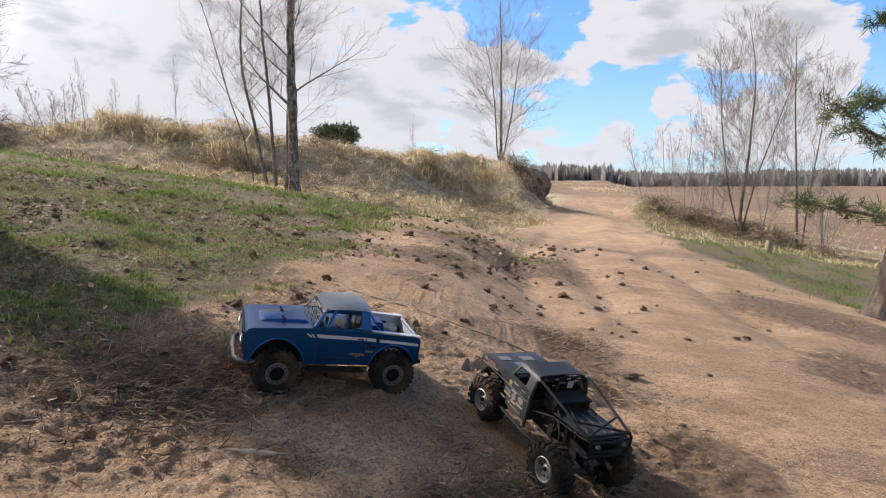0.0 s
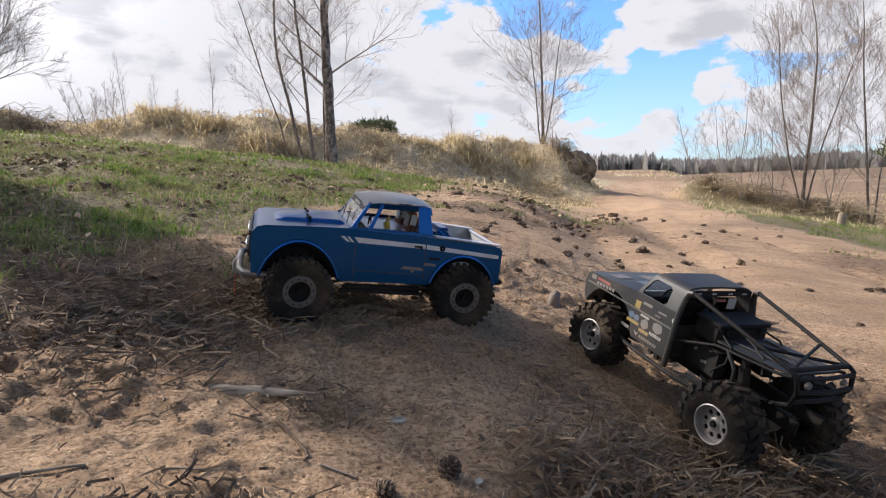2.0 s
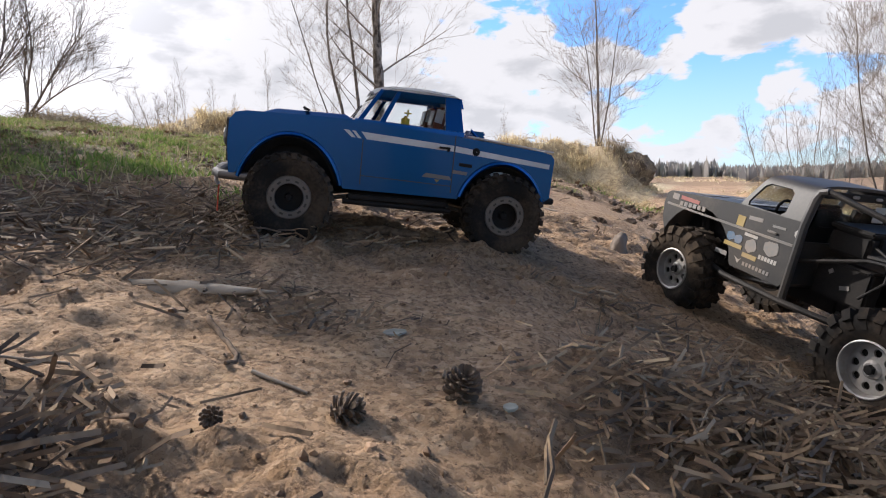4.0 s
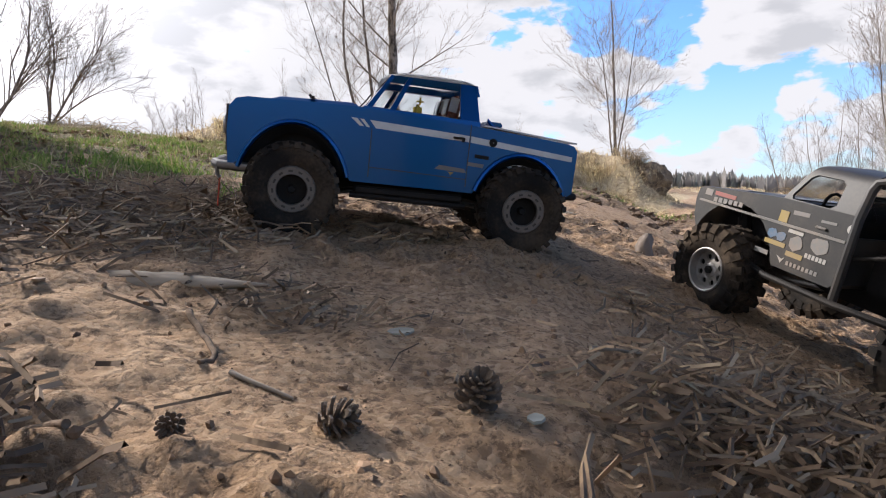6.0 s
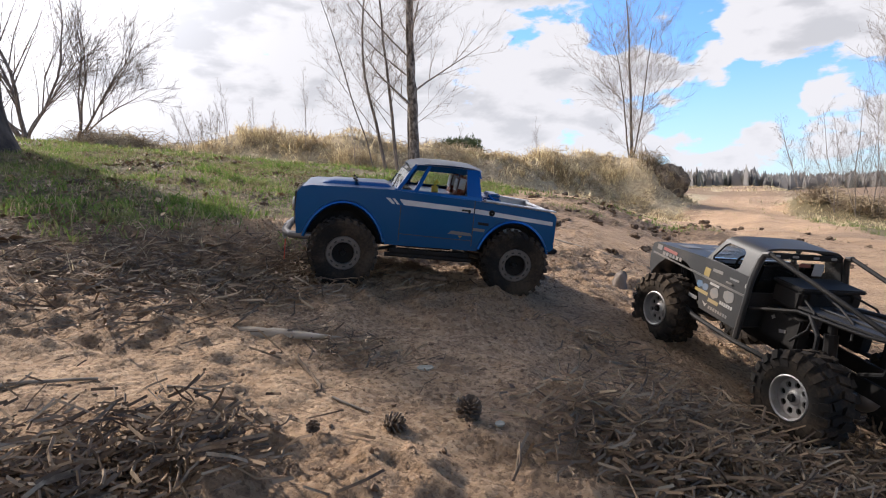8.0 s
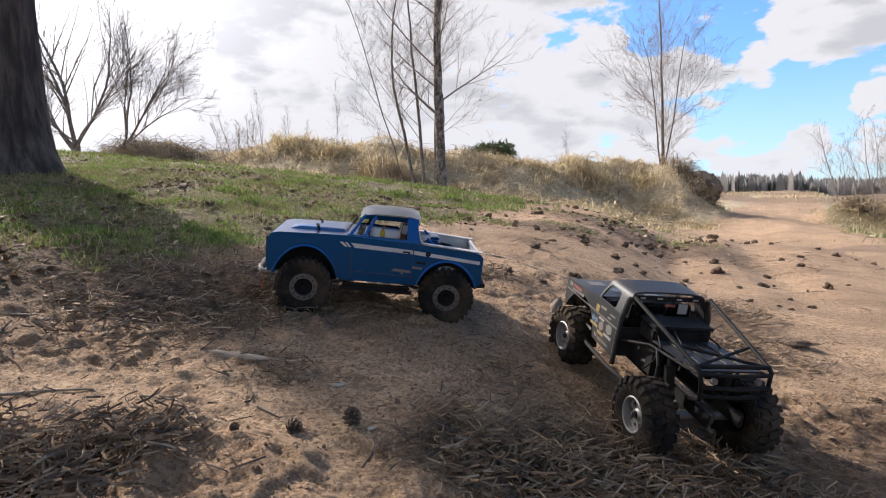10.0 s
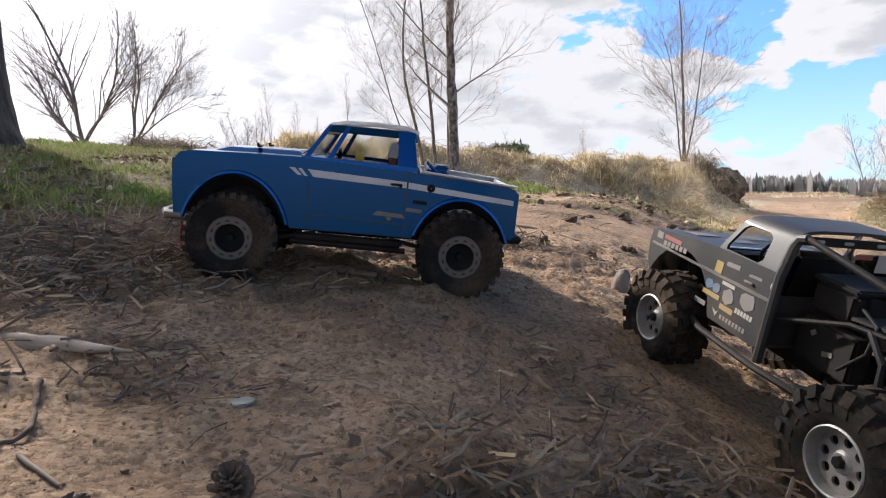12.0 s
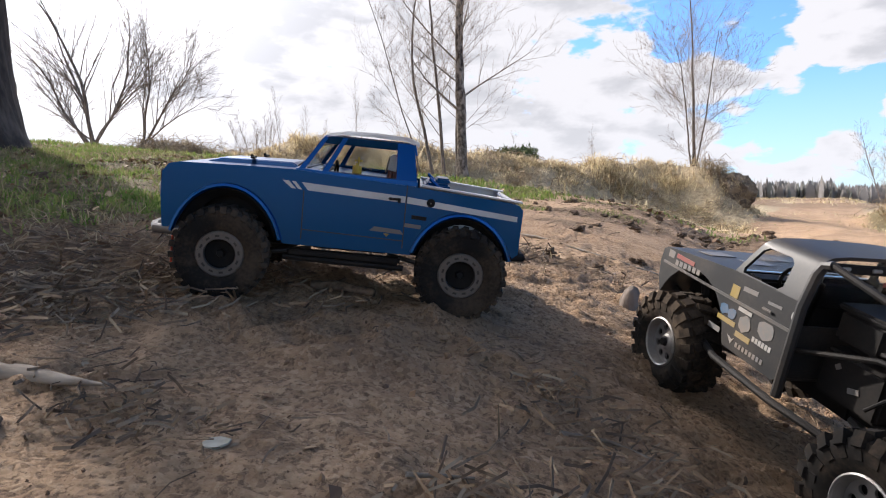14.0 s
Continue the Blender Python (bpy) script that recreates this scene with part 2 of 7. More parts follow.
def blade_mat(name, a, b, c, thin=0.0, patch=None, size=2.0):
    m = Mat(name, 0.75, 0, 0.3)
    r = m.island()
    col = m.mix(m.ramp(r, 0.0, 0.6), a, b)
    col = m.mix(m.ramp(r, 0.7, 0.95), col, c)
    if patch:
        col = m.mix(m.ramp(m.noise(size, 4, 0.6), 0.48, 0.60, 0, 0.75), col, patch)
    m.color(col)
    if thin:
        back = m.n.new("ShaderNodeBsdfTranslucent")
        m.l.new(col, back.inputs["Color"])
        both = m.n.new("ShaderNodeMixShader")
        both.inputs[0].default_value = thin
        m.l.new(m.p.outputs[0], both.inputs[1])
        m.l.new(back.outputs[0], both.inputs[2])
        m.l.new(both.outputs[0], m.n["Material Output"].inputs["Surface"])
    return m.m


MAT_GREEN = blade_mat("grass_green", (0.070, 0.130, 0.020), (0.160, 0.225, 0.048), (0.26, 0.235, 0.110), 0.45, (0.200, 0.185, 0.080), 3.0)
MAT_STRAW = blade_mat("grass_straw", (0.46, 0.365, 0.205), (0.74, 0.620, 0.390), (0.30, 0.220, 0.125), 0.45, (0.285, 0.205, 0.118), 1.7)
MAT_HAY = blade_mat("old_grass", (0.200, 0.150, 0.090), (0.370, 0.295, 0.185), (0.120, 0.090, 0.058), 0.3)
MAT_STALK = blade_mat("dead_stalks", (0.230, 0.165, 0.100), (0.430, 0.330, 0.205), (0.58, 0.475, 0.310), 0.2, (0.140, 0.098, 0.062), 1.3)
MAT_LEAF = blade_mat("fallen_leaves", (0.099, 0.056, 0.031), (0.220, 0.128, 0.069), (0.418, 0.291, 0.172))
# the near-black patch colour paints shaded gaps into the litter
MAT_LITTER = blade_mat("needle_litter", (0.105, 0.066, 0.040), (0.230, 0.156, 0.096), (0.350, 0.262, 0.170), 0.0, (0.050, 0.032, 0.021), 24.0)
MAT_CRUMB = blade_mat("soil_crumbs", (0.128, 0.075, 0.043), (0.232, 0.141, 0.081), (0.099, 0.058, 0.034))
MAT_NEEDLE = blade_mat("pine_needles", (0.050, 0.080, 0.028), (0.095, 0.125, 0.045), (0.15, 0.15, 0.06))
# distance haze is painted in: greys paler than bare woodland has
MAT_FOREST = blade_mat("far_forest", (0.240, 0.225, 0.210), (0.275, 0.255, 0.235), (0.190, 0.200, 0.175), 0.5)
MAT_BARK = simple("grey_bark", (0.095, 0.076, 0.062), (0.24, 0.200, 0.170), 26, 0.9, 0, 0.8, 0.012, 0.2, (1, 1, 0.22))
MAT_BIRCH = simple("birch_bark", (0.055, 0.043, 0.034), (0.30, 0.255, 0.215), 14, 0.85, 0, 0.5, 0.01, 0.2, (1, 1, 0.6))
MAT_TWIG = simple("twig_bark", (0.190, 0.155, 0.130), (0.36, 0.305, 0.260), 40, 0.9, 0, 0.2, 0.002, 0.2)
MAT_PINEBARK = simple("pine_bark", (0.042, 0.033, 0.027), (0.125, 0.094, 0.074), 18, 0.95, 0, 1.0, 0.02, 0.2, (1, 1, 0.18))
MAT_DEADWOOD = simple("dead_wood", (0.16, 0.125, 0.092), (0.33, 0.275, 0.215), 60, 0.85, 0, 0.5, 0.002, 0.25, (0.25, 1, 1))
MAT_CONE = simple("cone_scale", (0.060, 0.040, 0.028), (0.155, 0.108, 0.070), 120, 0.75, 0, 0.4, 0.0008)
MAT_CLOD = simple("dark_clod", (0.070, 0.047, 0.032), (0.180, 0.124, 0.084), 90, 0.95, 0, 0.8, 0.003, 0.2)
MAT_EARTH = simple("bank_earth", (0.085, 0.062, 0.044), (0.30, 0.232, 0.160), 5, 0.95, 0, 1.0, 0.05, 0.2)
MAT_BLUE = dusty("blue_paint", (0.0003, 0.056, 0.190), DUST, 0.28, 0.80, 0.0, 0.18, 0.3)
MAT_ROOF = dusty("grey_roof", (0.40, 0.41, 0.42), DUST, 0.34, 0, 0.22, 0.5)
MAT_STRIPE = dusty("pale_stripe", (0.50, 0.51, 0.52), DUST, 0.4, 0, 0.30)
MAT_BLACKP = dusty("black_plastic", (0.008, 0.008, 0.0085), DUST, 0.66, 0, 0.05, 0.0, 0.16)
MAT_GRILLE = dusty("grille_black", (0.010, 0.010, 0.011), DUST, 0.45, 0, 0.10)
MAT_RUBBER = dusty("tyre_rubber", (0.012, 0.011, 0.0105), (0.105, 0.076, 0.052), 0.88, 0, 0.60, 0.0, 0.15)
MAT_RIM = dusty("grey_rim", (0.120, 0.117, 0.113), DUST, 0.42, 0.6, 0.35)
MAT_CHROME = dusty("chrome_rim", (0.34, 0.335, 0.33), DUST, 0.50, 0.85, 0.42)
MAT_STEEL = dusty("dull_steel", (0.15, 0.145, 0.14), DUST, 0.42, 0.8, 0.35)
MAT_GREYBODY = dusty("dark_grey_paint", (0.017, 0.018, 0.0195), DUST, 0.50, 0.0, 0.10, 0.04, 0.30)
MAT_SEAT = simple("brown_seat", (0.16, 0.042, 0.020), (0.26, 0.075, 0.036), 50, 0.6)
MAT_RED = simple("red_strap", (0.50, 0.045, 0.018), (0.62, 0.10, 0.03), 90, 0.7)
MAT_YELLOW = simple("yellow_plastic", (0.58, 0.40, 0.03), (0.66, 0.48, 0.06), 80, 0.5)
MAT_WHITE = dusty("white_sticker", (0.28, 0.28, 0.27), DUST, 0.5, 0, 0.6)
MAT_REDST = dusty("red_sticker", (0.20, 0.035, 0.03), DUST, 0.5, 0, 0.5)
MAT_CYAN = dusty("blue_sticker", (0.03, 0.085, 0.16), DUST, 0.5, 0, 0.5)
MAT_GOLD = dusty("yellow_sticker", (0.22, 0.155, 0.03), DUST, 0.5, 0, 0.5)
MAT_GREYST = dusty("grey_sticker", (0.115, 0.115, 0.115), DUST, 0.5, 0, 0.5)

_m = Mat("window_glass", 0.06)
_m.color((0.86, 0.89, 0.90))
_m.p.inputs["Transmission Weight"].default_value = 1.0
_m.p.inputs["IOR"].default_value = 1.12
_m.roughness(_m.ramp(_m.noise(30, 4), 0.4, 0.75, 0.03, 0.22))
MAT_GLASS = _m.m
_m = Mat("pale_glass", 0.35)
_m.color(_m.mix(_m.ramp(_m.noise(70, 3), 0.3, 0.7), (0.19, 0.185, 0.15), (0.30, 0.295, 0.25)))
_m.p.inputs["Specular IOR Level"].default_value = 0.25
MAT_SHARD = _m.m
_m = Mat("headlight_lens", 0.2)
_m.color((0.9, 0.93, 1.0))
_m.p.inputs["Emission Color"].default_value = (0.85, 0.93, 1.0, 1)
_m.p.inputs["Emission Strength"].default_value = 2.2
MAT_LAMP = _m.m

# ---- building helpers ----


def mesh_from(name, bm, material, angle=35):
    bmesh.ops.recalc_face_normals(bm, faces=bm.faces[:])
    me = bpy.data.meshes.new(name)
    bm.to_mesh(me)
    bm.free()
    me.materials.append(material)
    me.polygons.foreach_set("use_smooth", [True] * len(me.polygons))
    me.set_sharp_from_angle(angle=radians(angle))
    return me


def part(name, bm, material, parent, label="", m=None, angle=35):
    """One mesh under a thing or a part; bm may be a ready mesh."""
    me = bm if isinstance(bm, bpy.types.Mesh) else mesh_from(name, bm, material, angle)
    ob = new(name, me)
    ob.parent = parent
    if m is not None:
        ob.matrix_basis = m
    return tagged(ob, label)


def thing(name, label, category, m=None, group="", data=None):
    ob = new(name, data)
    if m is not None:
        ob.matrix_basis = m
    return tagged(ob, label, category, group)


def arrays(name, verts, faces, material, smooth=False):
    """A mesh from numpy arrays of vertices and of triangles or quads."""
    me = bpy.data.meshes.new(name)
    k = faces.shape[1]
    me.vertices.add(len(verts))
    me.vertices.foreach_set("co", np.ascontiguousarray(verts, dtype=np.float32).ravel())
    me.loops.add(faces.size)
    me.loops.foreach_set("vertex_index", np.ascontiguousarray(faces, dtype=np.int32).ravel())
    me.polygons.add(len(faces))
    me.polygons.foreach_set("loop_start", np.arange(0, faces.size, k, dtype=np.int32))
    me.update(calc_edges=True)
    me.polygons.foreach_set("use_smooth", [smooth] * len(faces))
    me.materials.append(material)
    return me


def box(bm, c, s, m=None, bevel=0.0, seg=2):
    """A box about c of full size s, its edges rounded."""
    t = Matrix.Translation(c) @ (m or Matrix()) @ Matrix.Diagonal((*s, 1))
    made = bmesh.ops.create_cube(bm, size=1.0, matrix=t)["verts"]
    if bevel:
        edges = list({e for v in made for e in v.link_edges})
        bmesh.ops.bevel(bm, geom=edges, offset=bevel, segments=seg, affect="EDGES", clamp_overlap=True)


def tube(bm, pts, radii, n=8, cap=True):
    """A round bar through points, with a radius at each."""
    pts = [Vector(p) for p in pts]
    radii = radii if hasattr(radii, "__len__") else [radii] * len(pts)
    rings, side = [], None
    for i, p in enumerate(pts):
        d = (pts[min(i + 1, len(pts) - 1)] - pts[max(i - 1, 0)]).normalized()
        if side is None:
            side = d.orthogonal().normalized()
        side = (side - d * side.dot(d)).normalized()
        up = d.cross(side)
        rings.append([bm.verts.new(p + radii[i] * (math.cos(a) * side + math.sin(a) * up))
                      for a in (2 * math.pi * k / n for k in range(n))])
    for a, b in zip(rings, rings[1:]):
        for k in range(n):
            bm.faces.new((a[k], a[(k + 1) % n], b[(k + 1) % n], b[k]))
    if cap:
        bm.faces.new(rings[0][::-1])
        bm.faces.new(rings[-1])


def lathe(bm, profile, n=40, closed=False):
    """Turns a profile of (radius, y) about the y axis."""
    rings = []
    for k in range(n):
        a = 2 * math.pi * k / n
        rings.append([bm.verts.new((r * math.cos(a), y, r * math.sin(a))) for r, y in profile])
    count = len(profile)
    for k in range(n):
        a, b = rings[k], rings[(k + 1) % n]
        for i in range(count if closed else count - 1):
            j = (i + 1) % count
            bm.faces.new((a[i], a[j], b[j], b[i]))


def plate(bm, pts, thick, normal):
    """A flat plate with the given outline, thickened along normal."""
    nv = Vector(normal).normalized() * thick
    a = [bm.verts.new(Vector(p)) for p in pts]
    b = [bm.verts.new(Vector(p) + nv) for p in pts]
    bm.faces.new(a)
    bm.faces.new(b[::-1])
    for i in range(len(pts)):
        j = (i + 1) % len(pts)
        bm.faces.new((a[i], b[i], b[j], a[j]))


# noise on arrays, for the lie of the land
def _hash(ix, iy, seed):
    h = (ix.astype(np.int64) * 374761393 + iy.astype(np.int64) * 668265263 + seed * 974634777) & 0xFFFFFFFF
    h = ((h ^ (h >> 13)) * 1274126177) & 0xFFFFFFFF
    return ((h ^ (h >> 16)) & 0xFFFF) / 65535.0


def vnoise(x, y, seed=0):
    ix, iy = np.floor(x), np.floor(y)
    fx, fy = x - ix, y - iy
    fx, fy = fx * fx * (3 - 2 * fx), fy * fy * (3 - 2 * fy)
    a, b = _hash(ix, iy, seed), _hash(ix + 1, iy, seed)
    c, d = _hash(ix, iy + 1, seed), _hash(ix + 1, iy + 1, seed)
    return (a + (b - a) * fx) * (1 - fy) + (c + (d - c) * fx) * fy - 0.5


def fbm(x, y, octaves, seed=0, gain=0.5):
    total, amp = 0.0, 1.0
    for o in range(octaves):
        total = total + amp * vnoise(x * 2 ** o + 17.3 * o, y * 2 ** o - 9.1 * o, seed + o)
        amp *= gain
    return total


def softplus(u, s):
    return s * np.log1p(np.exp(np.clip(u / s, -50, 50)))


def step(x, lo, hi):
    t = np.clip((x - lo) / (hi - lo), 0, 1)
    return t * t * (3 - 2 * t)


def lie(x, y):
    """The smooth lie of the land: a slope up to the left, a bank down to the track."""
    x, y = np.asarray(x, float), np.asarray(y, float)
    yp = np.maximum(y, -20)
    z = (-0.0654 + 0.0957 * yp / (1 + np.maximum(yp, 0) / 25)
         + 0.183 * softplus(-x - 0.4, 0.15) / (1 + 0.03 * softplus(-x, 0.15))
         - 0.2636 / (1 + np.exp(-np.clip((x - 0.2) / 0.18, -40, 40)))
         - 0.2195 * softplus(x - 1, 0.5) / (1 + 0.02 * softplus(x - 1, 0.5))
         - 0.0177 * softplus(yp - 2.5, 0.5) / (1 + 0.05 * softplus(yp, 0.5)))
    z = z + np.minimum(0.024 * softplus(y - 45, 8), 9)
    # a hollow before the mounds, and fields that climb again far behind
    z = z - 0.42 * step(y, 5.5, 10.5) * (1 - step(x, 1.5, 4.0)) - 0.32 * np.exp(-((x / 2.6) ** 2 + ((y - 16.6) / 1.8) ** 2))
    z = z + 0.2195 * softplus(x - 1, 0.5) / (1 + 0.02 * softplus(x - 1, 0.5)) * 0.85 * step(y, 15, 36) * (1 - step(x - track_x(y), 1.5, 6.5)) + 0.3 * step(y, 40, 60)
    for cx, cy, rx, ry, h in MOUNDS:
        z = z + h * np.exp(-(((x - cx) / rx) ** 2 + ((y - cy) / ry) ** 2))
    return z


MOUNDS = [(-8.6, 14.4, 1.7, 1.5, 1.05), (-6.0, 15.2, 1.5, 1.5, 1.10), (-11.6, 13.6, 1.9, 1.4, 0.95), (-13.6, 12.8, 1.8, 1.3, 0.62),
          (-4.3, 17.0, 1.6, 1.7, 0.90), (-2.5, 17.6, 1.6, 1.5, 0.85), (-0.5, 20.5, 1.5, 1.6, 1.35), (1.8, 20.3, 0.85, 1.2, 1.45),
          (-16.0, 14.0, 2.4, 1.5, 0.65), (6.75, 21.2, 0.70, 1.3, 0.66), (7.5, 19.6, 0.6, 0.9, 0.34), (8.3, 18.4, 0.7, 0.9, 0.24), (9.2, 17.4, 0.8, 0.9, 0.20), (0.6, 18.4, 1.2, 1.0, 0.40),
          (0.7, 20.8, 0.9, 1.3, 0.75), (-1.7, 19.4, 1.0, 1.3, 0.75)]


def track_x(y):
    """Middle of the sandy track."""
    return np.interp(y, [-5, 0.5, 2.0, 4.5, 9.0, 15.0, 20.0, 27.0, 60.0, 300.0], [2.2, 1.5, 1.2, 1.25, 1.9, 3.4, 4.5, 6.2, 14.0, 70.0])


def zones(x, y):
    """Weights of dark litter and soil with some painted shade, green turf and dry straw; the rest is sand."""
    off = x - track_x(y)
    half = np.interp(y, [0, 3, 6, 12, 20, 60], [2.0, 1.75, 1.8, 1.5, 1.1, 1.3])
    wob = 0.5 * fbm(x * 0.9, y * 0.9, 3, 5)
    left = step(-off - half + wob, -0.1, 0.8)
    right = step(off - half * 0.9 + wob, -0.2, 0.8)
    near_left = step(-x - 0.52 + 0.25 * fbm(x * 3, y * 3, 3, 8) - 0.05 * (y - 1), -0.05, 0.25)
    straw = np.maximum(left * step(y, 8.5, 11.5), right * step(y, 4.0, 8.0) * 0.6)
    turf = left * step(y, 1.15, 1.55) * (1 - 0.85 * step(y, 8.5, 11.5)) * (1 - 0.5 * step(-x, 2.4, 3.4) * (1 - step(y, 3.5, 5.0)))
    turf = np.maximum(turf, right * step(y, 4.0, 6.0) * (1 - step(y, 20, 32)) * 0.85)
    straw = np.maximum(straw, step(y, 22, 30) * (0.62 + 0.7 * fbm(x * 0.11, y * 0.05, 3, 19)) * step(off, half, half + 1.5))
    straw = np.maximum(straw, step(y, 40, 70) * 0.3)
    turf = np.maximum(turf, step(y, 22, 34) * step(off, half, half + 2) * (0.62 + 0.6 * fbm(x * 0.13, y * 0.06, 3, 39)) * 0.8)
    straw = np.maximum(straw, step(y, 23, 29) * 0.36)
    turf = np.maximum(turf, step(y, 60, 90) * (0.35 + 0.4 * fbm(x * 0.03, y * 0.03, 3, 9)))
    dark = np.maximum(near_left * step(y + 0.1 * fbm(x * 5, y * 5, 2, 18), 0.97, 1.10) * (1 - step(y, 1.25, 1.75)) * 0.85, step(y, 24, 34) * (0.50 + 0.5 * fbm(x * 0.08, y * 0.04, 3, 29)) * step(np.abs(off), half, half + 1.5))
    dark = np.maximum(dark, step(y, 23, 32) * (0.60 + 0.5 * fbm(x * 0.10, y * 0.30, 3, 27)))
    dark = np.maximum(dark, step(-x, 1.8, 2.8) * (1 - step(y, 4.0, 6.0)) * 0.38)
    # litter heap by the rear wheel of the black truck and along the bank; patches at right also paint in shade
    for cx, cy, r, w in ((0.10, 0.95, 0.12, 0.45), (0.30, 0.98, 0.24, 0.85), (0.55, 1.35, 0.26, 1.0), (0.60, 1.02, 0.26, 1.0), (0.85, 1.20, 0.26, 0.9), (0.80, 1.55, 0.22, 0.8), (-0.38, 0.64, 0.08, 0.6), (-0.62, 1.20, 0.16, 0.7), (-0.55, 1.36, 0.14, 0.7), (0.42, 1.18, 0.16, 0.7), (0.56, 1.95, 0.13, 0.8),
                         (-0.17, 1.02, 0.05, 0.5), (-0.10, 2.0, 0.14, 0.6), (-0.36, 1.72, 0.14, 0.7), (-0.22, 1.98, 0.12, 0.7),
                         (-0.34, 1.04, 0.06, 0.5), (0.35, 4.7, 0.9, 0.70), (-0.1, 3.6, 0.45, 0.62), (0.55, 2.35, 0.22, 0.7), (0.45, 2.55, 0.2, 0.6), (1.95, 2.7, 0.3, 0.75), (-0.2, 2.9, 0.22, 0.5), (2.7, 4.3, 0.8, 0.8), (2.2, 3.0, 0.35, 0.7)):
        dark = np.maximum(dark, w * np.exp(-(((x - cx) ** 2 + (y - cy) ** 2) / (r * r)) ** 1.5))
    return dark, turf, straw


def churn(x, y):
    """Patches of broken, crumbly soil between smoother sand."""
    return np.clip(0.42 + 2.2 * fbm(x * 4.5, y * 5.5, 3, 15) + 0.5 * zones(x, y)[0], 0, 1)


def relief(x, y):
    """Crumbs, scuffs, ruts and clumps on the smooth lie."""
    dark, turf, straw = zones(x, y)
    d = np.hypot(x, y - 0.8)
    near = 1 - step(d, 3.0, 9.0)
    close = 1 - step(d, 1.2, 2.6)
    z = 0.05 * fbm(x * 0.7, y * 0.7, 4, 2) * step(d, 1.0, 4.0) + 0.020 * fbm(x * 4, y * 4, 4, 3) * near
    scuff = fbm(x * 22, y * 30, 3, 11)
    rough = churn(x, y)
    z = z + (0.008 + 0.017 * rough) * np.maximum(scuff, -0.25) * close
    lumps = np.abs(fbm(x * 34, y * 46, 3, 21, 0.6))
    z = z + (0.005 + 0.009 * rough) * np.minimum(lumps, 0.42) * close
    z = z + 0.03 * turf * fbm(x * 7, y * 7, 3, 31) * step(d, 0.8, 2.0)
    z = z + 0.30 * straw * np.maximum(fbm(x * 1.6, y * 1.6, 4, 41), -0.2) * step(d, 6, 11)
    off = x - track_x(y)
    for c in (-0.75, 0.75, -0.2):
        z = z - 0.05 * np.exp(-((off - c + 0.15 * vnoise(x * 0 + c, y * 0.4, 7)) / 0.16) ** 2) * step(y, 2.2, 4.0)
    return z


def land(x, y):
    x, y = np.asarray(x, float), np.asarray(y, float)
    return lie(x, y) + relief(x, y)


def gz(x, y):
    return float(land(np.array([x]), np.array([y]))[0])


# ---- the ground, one sheet out to the horizon ----


def spaced(lo, hi, fine, growth, far_lo, far_hi):
    mid = np.arange(lo, hi, fine)
    def tail(limit):
        out, s, p = [], fine, 0.0
        while p < limit:
            s = min(s * growth, 40.0)
            p += s
            out.append(p)
        return np.array(out)
    return np.concatenate([lo - tail(lo - far_lo)[::-1], mid, hi + tail(far_hi - hi)])


gx = spaced(-0.72, 0.60, 0.0052, 1.068, -900, 900)
gy = spaced(0.58, 1.75, 0.0052, 1.055, -400, 1500)
GX, GY = np.meshgrid(gx, gy)
GZ = land(GX, GY)
nx, ny = len(gx), len(gy)
idx = np.arange(nx * ny).reshape(ny, nx)
quads = np.stack([idx[:-1, :-1], idx[:-1, 1:], idx[1:, 1:], idx[1:, :-1]], -1).reshape(-1, 4)
me = arrays("ground", np.stack([GX, GY, GZ], -1).reshape(-1, 3), quads, MAT_GROUND, True)
zd, zt, zs = zones(GX, GY)
lay_z = me.color_attributes.new("zone", "FLOAT_COLOR", "POINT")
lay_z.data.foreach_set("color", np.stack([zd, zt, zs, np.ones_like(zd)], -1).astype(np.float32).ravel())
lay_c = me.attributes.new("churn", "FLOAT", "POINT")
lay_c.data.foreach_set("value", churn(GX, GY).astype(np.float32).ravel())
tagged(new("ground", me), "brown sandy track with needle litter, turf and dry grass", "ground", kind="structure")

rng = np.random.default_rng(7)


def scatter(n, x0, x1, y0, y1, weight):
    """Random places on the land, kept by a weight of (x, y)."""
    x, y = rng.uniform(x0, x1, n), rng.uniform(y0, y1, n)
    keep = rng.uniform(0, 1, n) < weight(x, y)
    return x[keep], y[keep]


